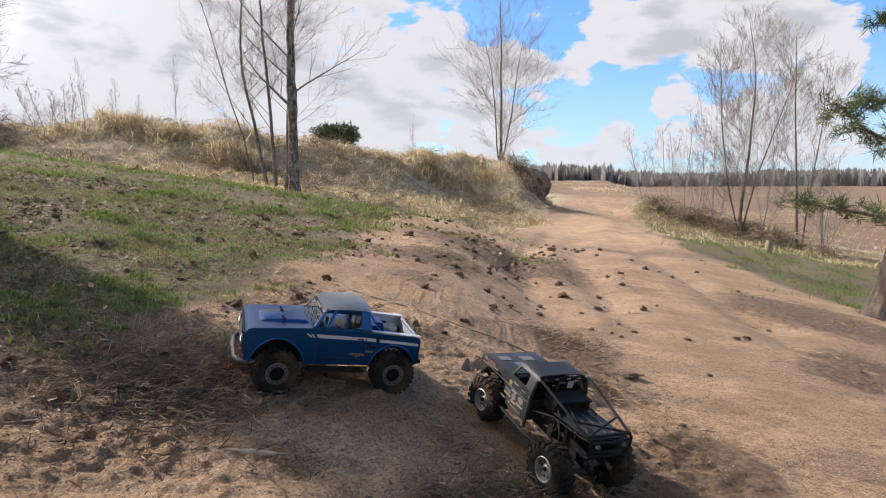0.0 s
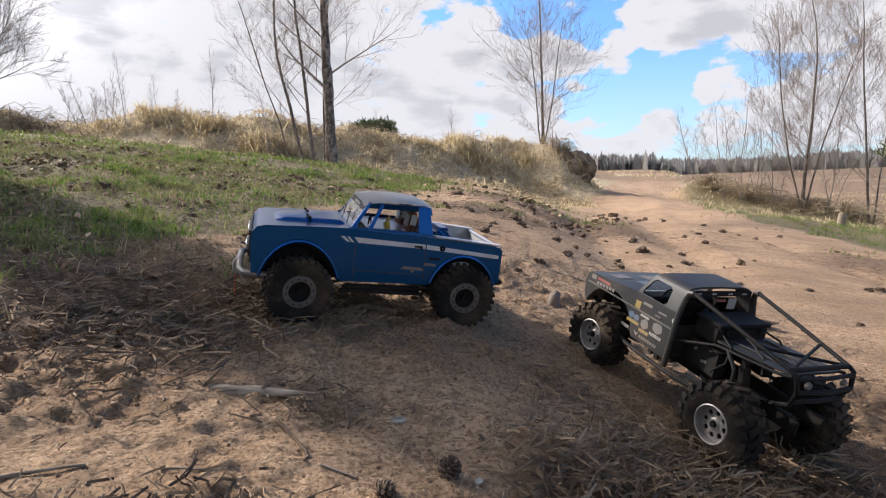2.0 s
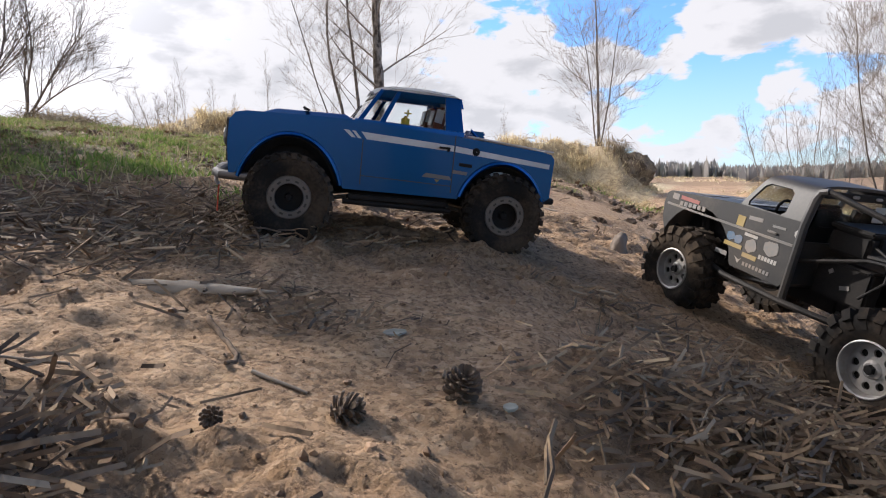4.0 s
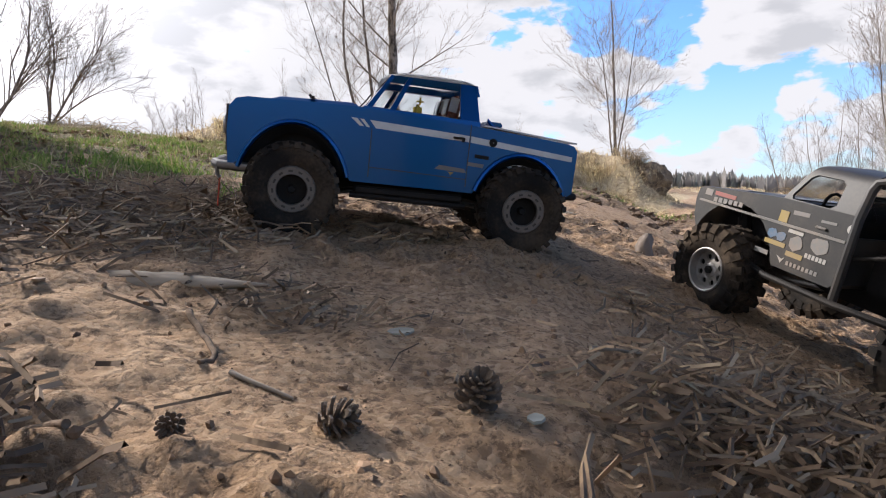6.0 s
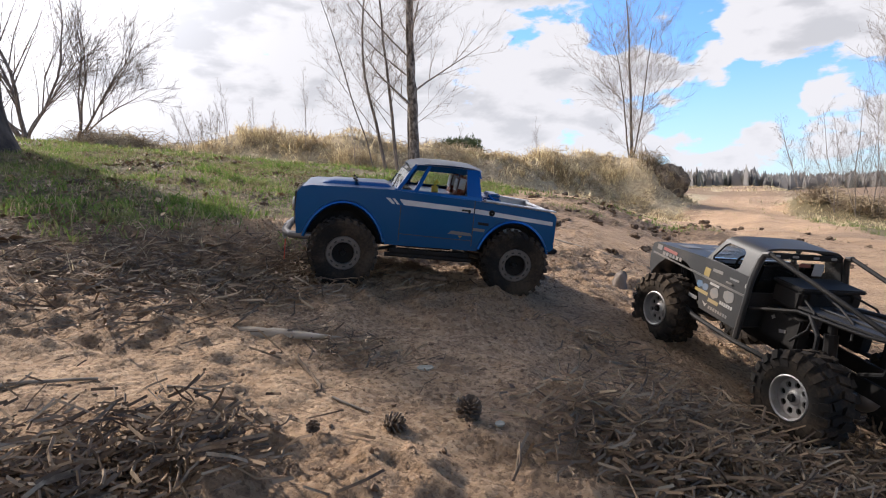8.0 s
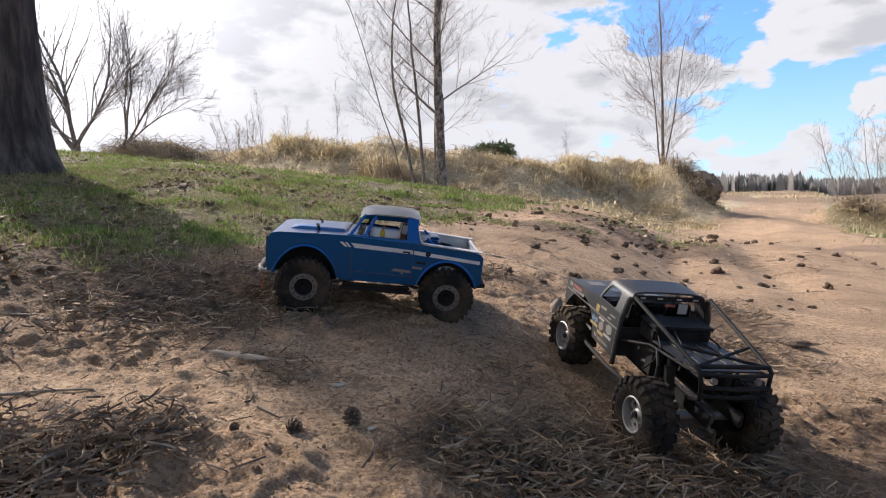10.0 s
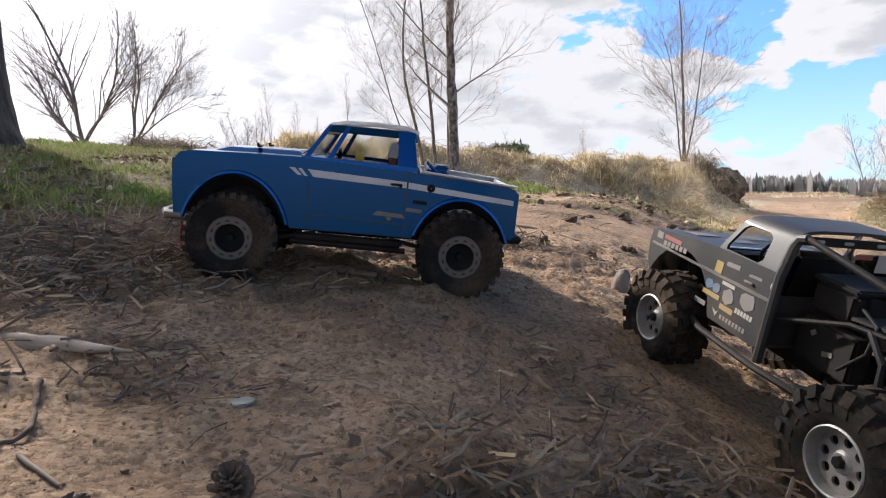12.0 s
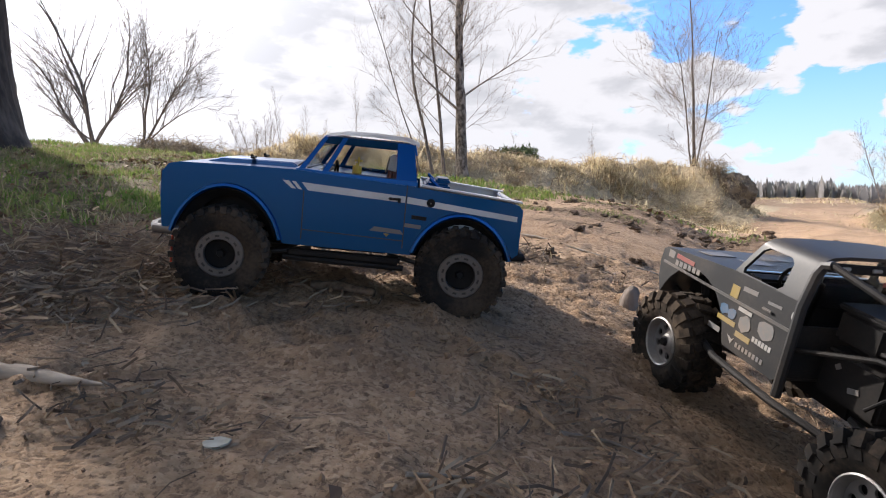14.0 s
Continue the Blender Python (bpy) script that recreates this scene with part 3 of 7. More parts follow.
def blades(name, x, y, length, width, lean, material, label, category, droop=0.5, sink=0.0, at=None):
    """Bent grass blades of two quads each."""
    n = len(x)
    z = land(x, y) - sink if at is None else at
    ln, wd = length * rng.uniform(0.5, 1.3, n), width * rng.uniform(0.7, 1.3, n)
    a, tilt = rng.uniform(0, 2 * math.pi, n), lean * rng.uniform(0.2, 1.4, n)
    b = a + rng.uniform(-1.0, 1.0, n) + math.pi / 2
    ca, sa, cb, sb = np.cos(a), np.sin(a), np.cos(b), np.sin(b)
    base = np.stack([x, y, z], -1)
    way1 = np.stack([ca * np.sin(tilt), sa * np.sin(tilt), np.cos(tilt)], -1)
    t2 = tilt + droop * rng.uniform(0.4, 1.4, n)
    way2 = np.stack([ca * np.sin(t2), sa * np.sin(t2), np.cos(t2)], -1)
    side = np.stack([cb, sb, 0 * cb], -1) * (wd / 2)[:, None]
    mid = base + way1 * (ln * 0.55)[:, None]
    tip = mid + way2 * (ln * 0.45)[:, None]
    verts = np.stack([base - side, base + side, mid + side * 0.8, mid - side * 0.8, tip], 1).reshape(-1, 3)
    k = np.arange(n)[:, None] * 5
    tris = np.concatenate([k + [0, 1, 2], k + [0, 2, 3], k + [3, 2, 4]], 1).reshape(-1, 3)
    return tagged(new(name, arrays(name, verts, tris, material)), label, category, kind="stuff")


def sticks(name, x, y, length, width, material, label, category, lift=0.002, steep=0.15):
    """Thin three-sided twigs lying on the land."""
    n = len(x)
    ln, wd = length * rng.uniform(0.3, 1.5, n), width * rng.uniform(0.6, 1.5, n)
    a = rng.uniform(0, 2 * math.pi, n)
    c = np.stack([x, y, land(x, y) + lift * rng.uniform(0.2, 2.2, n) + wd * 0.4], -1)
    t = steep * rng.normal(0, 1, n)
    d = np.stack([np.cos(a) * np.cos(t), np.sin(a) * np.cos(t), np.sin(t)], -1) * (ln / 2)[:, None]
    bend = rng.uniform(-0.6, 0.6, n)[:, None] * np.stack([-np.sin(a), np.cos(a), 0.4 + 0 * a], -1) * ln[:, None]
    s = np.stack([-np.sin(a), np.cos(a), 0 * a], -1) * (wd / 2)[:, None]
    u = np.array([0, 0, 1.0]) * (wd / 2)[:, None]
    rings = []
    for p in (c - d, c + bend * 0.3, c + d):
        rings += [p - s - u * 0.6, p + s - u * 0.6, p + u]
    verts = np.stack(rings, 1).reshape(-1, 3)
    k = np.arange(n)[:, None] * 9
    q = []
    for r in (0, 3):
        for i in range(3):
            j = (i + 1) % 3
            q.append(k + [r + i, r + j, r + 3 + j, r + 3 + i])
    quads = np.concatenate(q, 1).reshape(-1, 4)
    return tagged(new(name, arrays(name, verts, quads, material)), label, category, kind="stuff")


def turf_w(x, y):
    return np.clip(zones(x, y)[1] * 1.1 - 0.42 + 1.9 * fbm(x * 1.6, y * 1.6, 4, 51), 0, 1)


def straw_w(x, y):
    return np.clip(zones(x, y)[2] * (0.75 + fbm(x * 0.8, y * 0.8, 3, 61)), 0, 1)


def dark_w(x, y):
    return np.clip(zones(x, y)[0] * (0.7 + 1.2 * fbm(x * 4, y * 4, 3, 71)), 0, 1)


gx1, gy1 = scatter(80000, -4.2, 0.4, 1.3, 5.0, lambda x, y: turf_w(x, y))
blades("turf_grass", gx1, gy1, 0.024, 0.0038, 0.8, MAT_GREEN, "short green spring grass growing in tufts on the slope", "grass")
def clumps(count, x0, x1, y0, y1, weight, per, spread, length, width, material, label, lean=0.7, droop=0.9):
    """Grass in separate tufts, each of a handful of blades."""
    cx, cy = scatter(count, x0, x1, y0, y1, weight)
    k = rng.integers(per // 2, per * 2, len(cx))
    px, py = np.repeat(cx, k), np.repeat(cy, k)
    blades("turf_grass", px + rng.normal(0, spread, len(px)), py + rng.normal(0, spread, len(px)), length, width, lean, material, label, "grass", droop)


def tuft_w(x, y):
    return np.clip(zones(x, y)[1] * (2.6 * fbm(x * 2.6, y * 2.6, 4, 52) + 0.12), 0, 1)


clumps(7500, -3.6, 0.1, 1.15, 4.6, tuft_w, 16, 0.020, 0.034, 0.0034, MAT_GREEN, "clumps of fresh green grass on the slope")
clumps(6000, -9.0, 0.8, 4.4, 12.0, tuft_w, 12, 0.06, 0.070, 0.0090, MAT_GREEN, "clumps of fresh green grass behind the slope")
clumps(2600, 2.0, 9.0, 3.8, 17.0, tuft_w, 20, 0.05, 0.085, 0.0060, MAT_GREEN, "clumps of green grass on the verge")
clumps(3000, -3.6, -0.7, 1.05, 4.6, lambda x, y: np.clip(zones(x, y)[1] * 0.5 + zones(x, y)[0] * 0.2 + fbm(x * 3, y * 3, 3, 53) * 0.8, 0, 0.6), 10, 0.03, 0.046, 0.0022, MAT_HAY, "flattened tufts of dry grass on the slope", 1.35, 0.6)


def leaves(count, x0, x1, y0, y1, weight, size, label):
    """Curled dead leaves and bark flakes: two folded halves each."""
    x, y = scatter(count, x0, x1, y0, y1, weight)
    n = len(x)
    ln, a = size * rng.uniform(0.5, 1.6, n), rng.uniform(0, 2 * math.pi, n)
    u = np.stack([np.cos(a), np.sin(a), rng.normal(0, 0.35, n)], -1) * (ln / 2)[:, None]
    v = np.stack([-np.sin(a), np.cos(a), rng.normal(0, 0.35, n)], -1) * (ln * rng.uniform(0.18, 0.4, n))[:, None]
    up = np.array([0, 0, 1.0]) * (ln * rng.uniform(-0.03, 0.13, n))[:, None]
    c = np.stack([x, y, land(x, y) + ln * 0.14], -1)
    verts = np.stack([c - u, c - v + up, c + u, c + v + up, c], 1).reshape(-1, 3)
    k = np.arange(n)[:, None] * 5
    tris = np.concatenate([k + [0, 1, 4], k + [1, 2, 4], k + [2, 3, 4], k + [3, 0, 4]], 1).reshape(-1, 3)
    tagged(new("fallen_leaves", arrays("fallen_leaves", verts, tris, MAT_LEAF)), label, "leaf litter", kind="stuff")


def leaf_w(x, y):
    d, t, _ = zones(x, y)
    return np.clip((0.5 * t + 0.6 * d) * (0.6 + 2.0 * fbm(x * 2.2, y * 2.2, 3, 54)) + 0.01, 0, 1)


leaves(24000, -3.4, -0.45, 1.02, 4.6, leaf_w, 0.022, "brown curled leaves and bark flakes on the slope")
leaves(9000, -9.0, 1.0, 4.4, 11.0, leaf_w, 0.045, "brown dead leaves on the grass")
leaves(5000, -1.0, 0.9, 0.55, 2.4, lambda x, y: np.clip(zones(x, y)[0] * 0.6 + 0.02 + 0.25 * fbm(x * 5, y * 5, 3, 55), 0, 1), 0.009, "small bark flakes and chips on the sand")
gx2, gy2 = scatter(50000, -11, 1.0, 4.6, 12.5, lambda x, y: turf_w(x, y))
blades("turf_grass", gx2, gy2, 0.042, 0.009, 0.8, MAT_GREEN, "green spring grass behind the parked trucks", "grass")
gx3, gy3 = scatter(36000, 2.0, 14, 3.4, 24, lambda x, y: turf_w(x, y) * 0.8)
blades("turf_grass", gx3, gy3, 0.055, 0.009, 0.8, MAT_GREEN, "patchy green and yellow grass on the track's verge", "grass")
gx4, gy4 = scatter(46000, -20, 3.5, 7.5, 24, straw_w)
blades("dry_grass", gx4, gy4, 0.20, 0.018, 1.25, MAT_STRAW, "matted dry straw-coloured grass over the sandy mounds", "grass", 0.9)
gx4, gy4 = scatter(60000, -13, 2.5, 10.5, 18.5, lambda x, y: straw_w(x, y) * 1.4)
blades("dry_grass", gx4, gy4, 0.15, 0.016, 1.4, MAT_STRAW, "flattened dry grass matting the ridge", "grass", 0.7)
gx7, gy7 = scatter(13000, -3.5, 3.3, 15.5, 22.5, straw_w)
blades("dry_grass", gx7, gy7, 0.22, 0.018, 1.3, MAT_STRAW, "tangled dry grass over the bank at the track", "grass", 1.0)
# tussocks: longer blades in bunches
tx, ty = scatter(900, -17, 3.2, 10.3, 23, lambda x, y: straw_w(x, y) * (0.2 + 1.2 * np.maximum(fbm(x * 0.9, y * 0.9, 2, 62), 0)))
tx, ty = np.repeat(tx, 20), np.repeat(ty, 20)
blades("dry_grass", tx + rng.normal(0, 0.09, len(tx)), ty + rng.normal(0, 0.09, len(tx)), 0.34, 0.017, 0.95, MAT_STRAW, "dry grass tussocks standing on the mounds", "grass", 1.4)
for cx, cy, rx, count, ln in ((-5.45, 13.6, 0.42, 800, 0.70), (-4.9, 13.7, 0.30, 350, 0.5), (-8.2, 14.2, 0.9, 700, 0.40), (-1.0, 18.6, 0.8, 900, 0.55), (0.6, 19.4, 0.5, 400, 0.45), (-7.1, 14.0, 0.6, 400, 0.4)):
    blades("dry_grass", rng.normal(cx, rx * 0.5, count), rng.normal(cy, rx * 0.4, count), ln, 0.017, 0.75, MAT_STRAW, "tall pale dry grass clump on a mound", "grass", 1.1)
gx5, gy5 = scatter(30000, 4.5, 16, 13, 26, lambda x, y: straw_w(x, y) * 1.3)
blades("dry_grass", gx5, gy5, 0.16, 0.018, 1.2, MAT_STRAW, "dry straw-coloured grass on the low bank beside the track", "grass", 0.9)
gx5, gy5 = scatter(22000, 8, 60, 24, 70, lambda x, y: straw_w(x, y) * 0.9)
blades("dry_grass", gx5, gy5, 0.30, 0.045, 1.0, MAT_STRAW, "rough dry grass over the far field", "grass", 0.9)
gx6, gy6 = scatter(30000, -4.0, 0.2, 1.05, 4.5, lambda x, y: np.clip(zones(x, y)[0] * 0.35 + turf_w(x, y) * 0.35, 0, 1))
blades("dry_grass", gx6, gy6, 0.036, 0.0020, 1.5, MAT_HAY, "flattened dry grass stalks among needle litter", "grass", 0.4)

lx, ly = scatter(70000, -1.6, 1.0, 0.55, 2.3, lambda x, y: np.clip(dark_w(x, y) * np.where(x < -0.42, 0.75, 0.42) + 0.003, 0, 1))
sticks("needle_litter", lx, ly, 0.022, 0.0010, MAT_LITTER, "dry pine needles and fine twigs strewn over the soil", "litter", 0.003, 0.22)
lx, ly = scatter(60000, -4.5, 3.2, 1.6, 6.0, lambda x, y: np.clip(dark_w(x, y) * 0.4 + turf_w(x, y) * 0.15 + 0.005, 0, 1))
sticks("needle_litter", lx, ly, 0.045, 0.0022, MAT_LITTER, "dry twigs and needles on the shaded slope", "litter", 0.004, 0.2)

# crumbs of soil and small chips lying loose
octa = np.array([(1, 0, 0), (0, 1, 0), (-1, 0, 0), (0, -1, 0), (0, 0, 0.8), (0, 0, -0.6)])
octa_f = np.array([(0, 1, 4), (1, 2, 4), (2, 3, 4), (3, 0, 4), (1, 0, 5), (2, 1, 5), (3, 2, 5), (0, 3, 5)])
bmi = bmesh.new()
bmesh.ops.create_icosphere(bmi, subdivisions=1, radius=1.0)
bmi.verts.index_update()
ico = np.array([tuple(v.co) for v in bmi.verts])
ico_f = np.array([[v.index for v in f.verts] for f in bmi.faces])
bmi.free()


def crumbs(count, low, high, shape_v, shape_f, label, weight):
    x, y = scatter(count, -1.0, 0.9, 0.5, 2.4, weight)
    n, k = len(x), len(shape_v)
    size = low + (high - low) * rng.random(n) ** 3
    v = shape_v[None] * rng.uniform(0.6, 1.3, (n, k, 1)) * rng.uniform(0.55, 1.2, (n, 1, 3)) * size[:, None, None]
    an = rng.uniform(0, 6.28, n)
    rot = np.stack([np.stack([np.cos(an), -np.sin(an)], -1), np.stack([np.sin(an), np.cos(an)], -1)], -2)
    v[:, :, :2] = np.einsum("nij,nkj->nki", rot, v[:, :, :2])
    v = v + np.stack([x, y, land(x, y) + size * 0.15], -1)[:, None]
    f = (np.arange(n)[:, None, None] * k + shape_f[None]).reshape(-1, 3)
    tagged(new("soil_crumbs", arrays("soil_crumbs", v.reshape(-1, 3), f, MAT_CRUMB)), label, "soil crumbs", kind="stuff")


def crumb_w(x, y):
    return np.clip(0.22 + 0.9 * fbm(x * 6, y * 6, 3, 81) + 0.4 * zones(x, y)[0], 0, 1)


crumbs(30000, 0.0009, 0.0030, octa, octa_f, "fine crumbs of sandy soil", crumb_w)
crumbs(14000, 0.0012, 0.0046, ico, ico_f, "rounded crumbs of soil and bark chips", lambda x, y: 0.06 + 0.5 * churn(x, y) ** 2)

# ---- trees ----


class Wood:
    """Collects tapered limbs as arrays, a ring of sides at each joint."""

    def __init__(self, seed):
        self.r = random.Random(seed)
        self.v, self.f = [], []
        self.thin = 0.003

    def limb(self, pts, radii, sides):
        base = len(self.v)
        side = None
        for i, p in enumerate(pts):
            d = (pts[min(i + 1, len(pts) - 1)] - pts[max(i - 1, 0)]).normalized()
            side = d.orthogonal().normalized() if side is None else (side - d * side.dot(d)).normalized()
            up = d.cross(side)
            for k in range(sides):
                a = 2 * math.pi * k / sides
                self.v.append(p + radii[i] * (math.cos(a) * side + math.sin(a) * up))
        for i in range(len(pts) - 1):
            for k in range(sides):
                a, b = base + i * sides, base + (i + 1) * sides
                self.f.append((a + k, a + (k + 1) % sides, b + (k + 1) % sides, b + k))

    def grow(self, start, way, length, radius, level, top, kids, curl=0.12, rise=0.25, spread=0.75, sides=6, steps=6, first=0.25):
        r = self.r
        pts, radii = [start.copy()], [radius]
        d = way.normalized()
        for i in range(steps):
            d = (d + Vector((r.gauss(0, curl), r.gauss(0, curl), r.gauss(0, curl) + rise * 0.2))).normalized()
            pts.append(pts[-1] + d * length / steps)
            radii.append(radius * (1 - 0.85 * (i + 1) / steps))
        self.limb(pts, radii, sides)
        if level >= top:
            return
        count = kids[level]
        for k in range(count):
            t = first + (0.97 - first) * (k + r.random()) / count
            i = min(int(t * steps), steps - 1)
            u = t * steps - i
            p = pts[i].lerp(pts[i + 1], u)
            axis = (pts[i + 1] - pts[i]).normalized()
            ang = r.uniform(0, 2 * math.pi)
            o = axis.orthogonal().normalized()
            out = (Matrix.Rotation(ang, 3, axis) @ o)
            w = (axis + out * spread * r.uniform(0.7, 1.3)).normalized()
            w.z += rise * 0.5
            ln = length * (0.62 - 0.30 * t) * r.uniform(0.7, 1.2)
            self.grow(p, w, ln, max(radii[i] * 0.45, self.thin), level + 1, top, kids, curl * 1.15, rise, spread, 4 if level == 0 else 3, 1 if level + 1 >= top else 3, 0.15)

    def mesh(self, name, material):
        return arrays(name, np.array([tuple(v) for v in self.v]), np.array(self.f), material, True)


def bare_tree(seed, x, y, stems, top, kids, bark, label, category="tree", name="bare_tree", group="", sink=0.1, **kw):
    """A leafless tree: each stem with its limbs. stems: rows of (dx, dy, lean, lean, height, radius)."""
    base = Vector((x, y, gz(x, y) - sink))
    ob = thing(name, label, category, Matrix.Translation(base), group)
    trunk, twigs = Wood(seed), Wood(seed + 1)
    twigs.thin = kw.get("thin", 0.004)
    for sx, sy, ax, ay, h, rad in stems:
        r = trunk.r
        knots, n = kw.get("knots", 0.0), 12 if not kw.get("knots") else 40
        pts, radii, d = [Vector((sx, sy, 0))], [rad * 1.35], Vector((ax, ay, 1)).normalized()
        for i in range(n):
            d = (d + Vector((r.gauss(0, 0.05), r.gauss(0, 0.05), 0.05)) * (12 / n) ** 0.5).normalized()
            pts.append(pts[-1] + d * h / n)
            radii.append((rad * (1 - 0.9 * (i + 1) / n) + min(0.004, rad * 0.2)) * (1 + abs(r.gauss(0, knots))))
        trunk.limb(pts, radii, 10)
        count = kids[0]
        f0 = kw.get("first", 0.25)
        for k in range(count):
            t = f0 + (0.98 - f0) * (k + twigs.r.random()) / count
            i = min(int(t * n), n - 1)
            p = pts[i].lerp(pts[i + 1], t * n - i)
            a = twigs.r.uniform(0, 2 * math.pi)
            sp = kw.get("spread", 0.8) * twigs.r.uniform(0.7, 1.3)
            w = Vector((math.cos(a) * sp, math.sin(a) * sp, 1.0 - 0.35 * (1 - t)))
            u = (t - f0) / (1 - f0)
            shape = 1.12 - 0.75 * t if not kw.get("oval") else 0.35 + 0.75 * math.sin(math.pi * min(1.0, u * 0.85 + 0.12))
            ln = h * kw.get("reach", 0.42) * shape * twigs.r.uniform(0.7, 1.2)
            twigs.grow(p, w, ln, max(radii[i] * 0.26, twigs.thin * 1.3), 1, top, kids, kw.get("curl", 0.11), kw.get("rise", 0.25), kw.get("fork", 0.7), 4, 5, 0.15)
    part("trunk", trunk.mesh("trunk", bark), None, ob)
    part("crown", twigs.mesh("crown", MAT_TWIG), None, ob, "crown of fine bare twigs")
    return ob


bare_tree(11, -3.29, 11.4, [(0, 0, 0.03, 0, 7.8, 0.100)], 4, (26, 6, 5, 3), MAT_BIRCH, "tall bare tree with a pale knotty trunk among dry grass", first=0.22, reach=0.30, spread=1.4, thin=0.0026, curl=0.07, knots=0.20)
for s, x, y, ax, h, rad in ((12, -3.87, 11.6, -0.13, 6.2, 0.034), (13, -3.76, 11.65, -0.01, 6.6, 0.036), (14, -3.55, 11.6, 0.07, 5.6, 0.032), (15, -4.15, 11.7, -0.24, 4.6, 0.015)):
    bare_tree(s, x, y, [(0, 0, ax, 0.02, h, rad)], 4, (20, 6, 4, 2), MAT_BARK, "slender bare sapling beside the tall tree", group="thin saplings", first=0.2, reach=0.30, spread=0.9, thin=0.0024, curl=0.06)
def forked_tree(seed, x, y, limbs, trunk_h, rad, kids, label, thin=0.0045, sink=0.15):
    """A spreading tree: a short trunk that forks into long limbs. limbs: rows of (lean, lean, length, radius)."""
    ob = thing("bare_tree", label, "tree", Matrix.Translation((x, y, gz(x, y) - sink)))
    t, w = Wood(seed), Wood(seed + 1)
    w.thin = thin
    t.limb([Vector((0, 0, 0)), Vector((0.02, 0, 0.25)), Vector((0.0, 0.02, trunk_h * 0.7)), Vector((0.03, 0, trunk_h))], [rad * 1.5, rad * 1.05, rad * 0.95, rad * 0.7], 10)
    for k, (ax, ay, ln, lr) in enumerate(limbs):
        z = trunk_h * (0.55 + 0.42 * k / max(1, len(limbs) - 1))
        w.grow(Vector((0.01, 0, z)), Vector((ax, ay, 1.0)), ln, lr, 0, 3, kids, 0.085, 0.16, 0.62, 6, 9, 0.18)
    part("trunk", t.mesh("trunk", MAT_BARK), None, ob)
    part("crown", w.mesh("crown", MAT_BARK), None, ob, "crown of long bare limbs and twigs")


bare_tree(21, 1.34, 20.7, [(0, 0, 0.0, 0, 6.4, 0.052), (-0.06, 0, -0.10, 0.05, 4.4, 0.026), (0.06, 0, 0.12, -0.04, 4.2, 0.024)],
          4, (24, 7, 4, 2), MAT_BARK, "bare fan-shaped tree growing on the earth bank", first=0.06, reach=0.42, spread=1.05, oval=True, thin=0.0036, curl=0.06, rise=0.20, fork=0.7)
forked_tree(31, -13.78, 12.3, [(-1.1, 0.1, 3.4, 0.036), (0.9, -0.2, 3.3, 0.034), (-0.6, -0.3, 3.9, 0.040), (0.45, 0.3, 4.1, 0.044), (-0.3, 0.3, 4.4, 0.048), (0.12, -0.2, 4.6, 0.052), (-1.6, 0.2, 2.8, 0.028)], 0.8, 0.12, (16, 8, 5), "spreading bare tree with a short trunk on the ridge", thin=0.0034)
forked_tree(33, -13.0, 13.2, [(1.3, 0.0, 2.9, 0.028), (0.8, 0.2, 3.2, 0.032), (0.35, -0.2, 3.3, 0.032), (2.1, 0.1, 2.8, 0.026), (-0.1, 0.1, 2.9, 0.028)], 0.35, 0.07, (14, 7, 5), "leaning bare tree with long low limbs", thin=0.0034)
for s, x, y, h in ((35, -10.6, 14.6, 1.5), (36, -11.4, 14.9, 1.3), (37, -9.9, 14.4, 1.1)):
    bare_tree(s, x, y, [(0, 0, 0.1, 0, h, 0.010), (0.1, 0, 0.5, 0, h * 0.8, 0.008), (-0.1, 0, -0.45, 0, h * 0.85, 0.008)], 4, (10, 5, 3, 2), MAT_TWIG, "small bare shrub on the ridge", "shrub", "shrub", "ridge shrubs", first=0.1, thin=0.0020, spread=0.6, curl=0.06)
for s, x, y, h in ((41, -8.76, 13.4, 1.7), (42, -6.93, 14.0, 2.0), (43, -8.68, 14.5, 1.1), (44, -4.78, 12.0, 1.5), (45, -8.42, 15.0, 0.9), (46, -5.92, 16.0, 1.0), (47, -4.1, 20.0, 2.1), (48, -1.7, 20.4, 1.5), (49, -9.3, 13.7, 1.2)):
    bare_tree(s, x, y, [(0, 0, 0.04 * math.sin(s * 5), 0, h, 0.006), (0.03, 0, 0.16 * math.sin(s * 3), 0, h * 0.75, 0.004)], 3, (11, 4, 2), MAT_TWIG, "thin bare sapling standing in dry grass", "sapling", "sapling", "saplings", first=0.25, reach=0.34, spread=0.45, thin=0.0017, curl=0.05)
bare_tree(51, 8.43, 18.0, [(0, 0, 0.02, 0, 6.4, 0.048), (0.02, 0, 0.22, 0.05, 5.0, 0.024), (-0.03, 0, -0.20, 0, 5.2, 0.024)],
          4, (34, 8, 5, 2), MAT_BARK, "bare tree with a dense oval crown of pale twigs", first=0.14, reach=0.28, spread=0.80, oval=True, thin=0.0034, curl=0.06, rise=0.25, fork=0.65)
bare_tree(53, 9.62, 17.0, [(0, 0, -0.02, 0, 6.0, 0.034), (0.1, 0, 0.14, 0, 5.0, 0.020)], 4, (24, 7, 4, 2), MAT_BARK, "bare tree with brown twigs beside the brushwood", first=0.14, reach=0.28, spread=0.75, oval=True, thin=0.0030, curl=0.06, rise=0.25, fork=0.65)
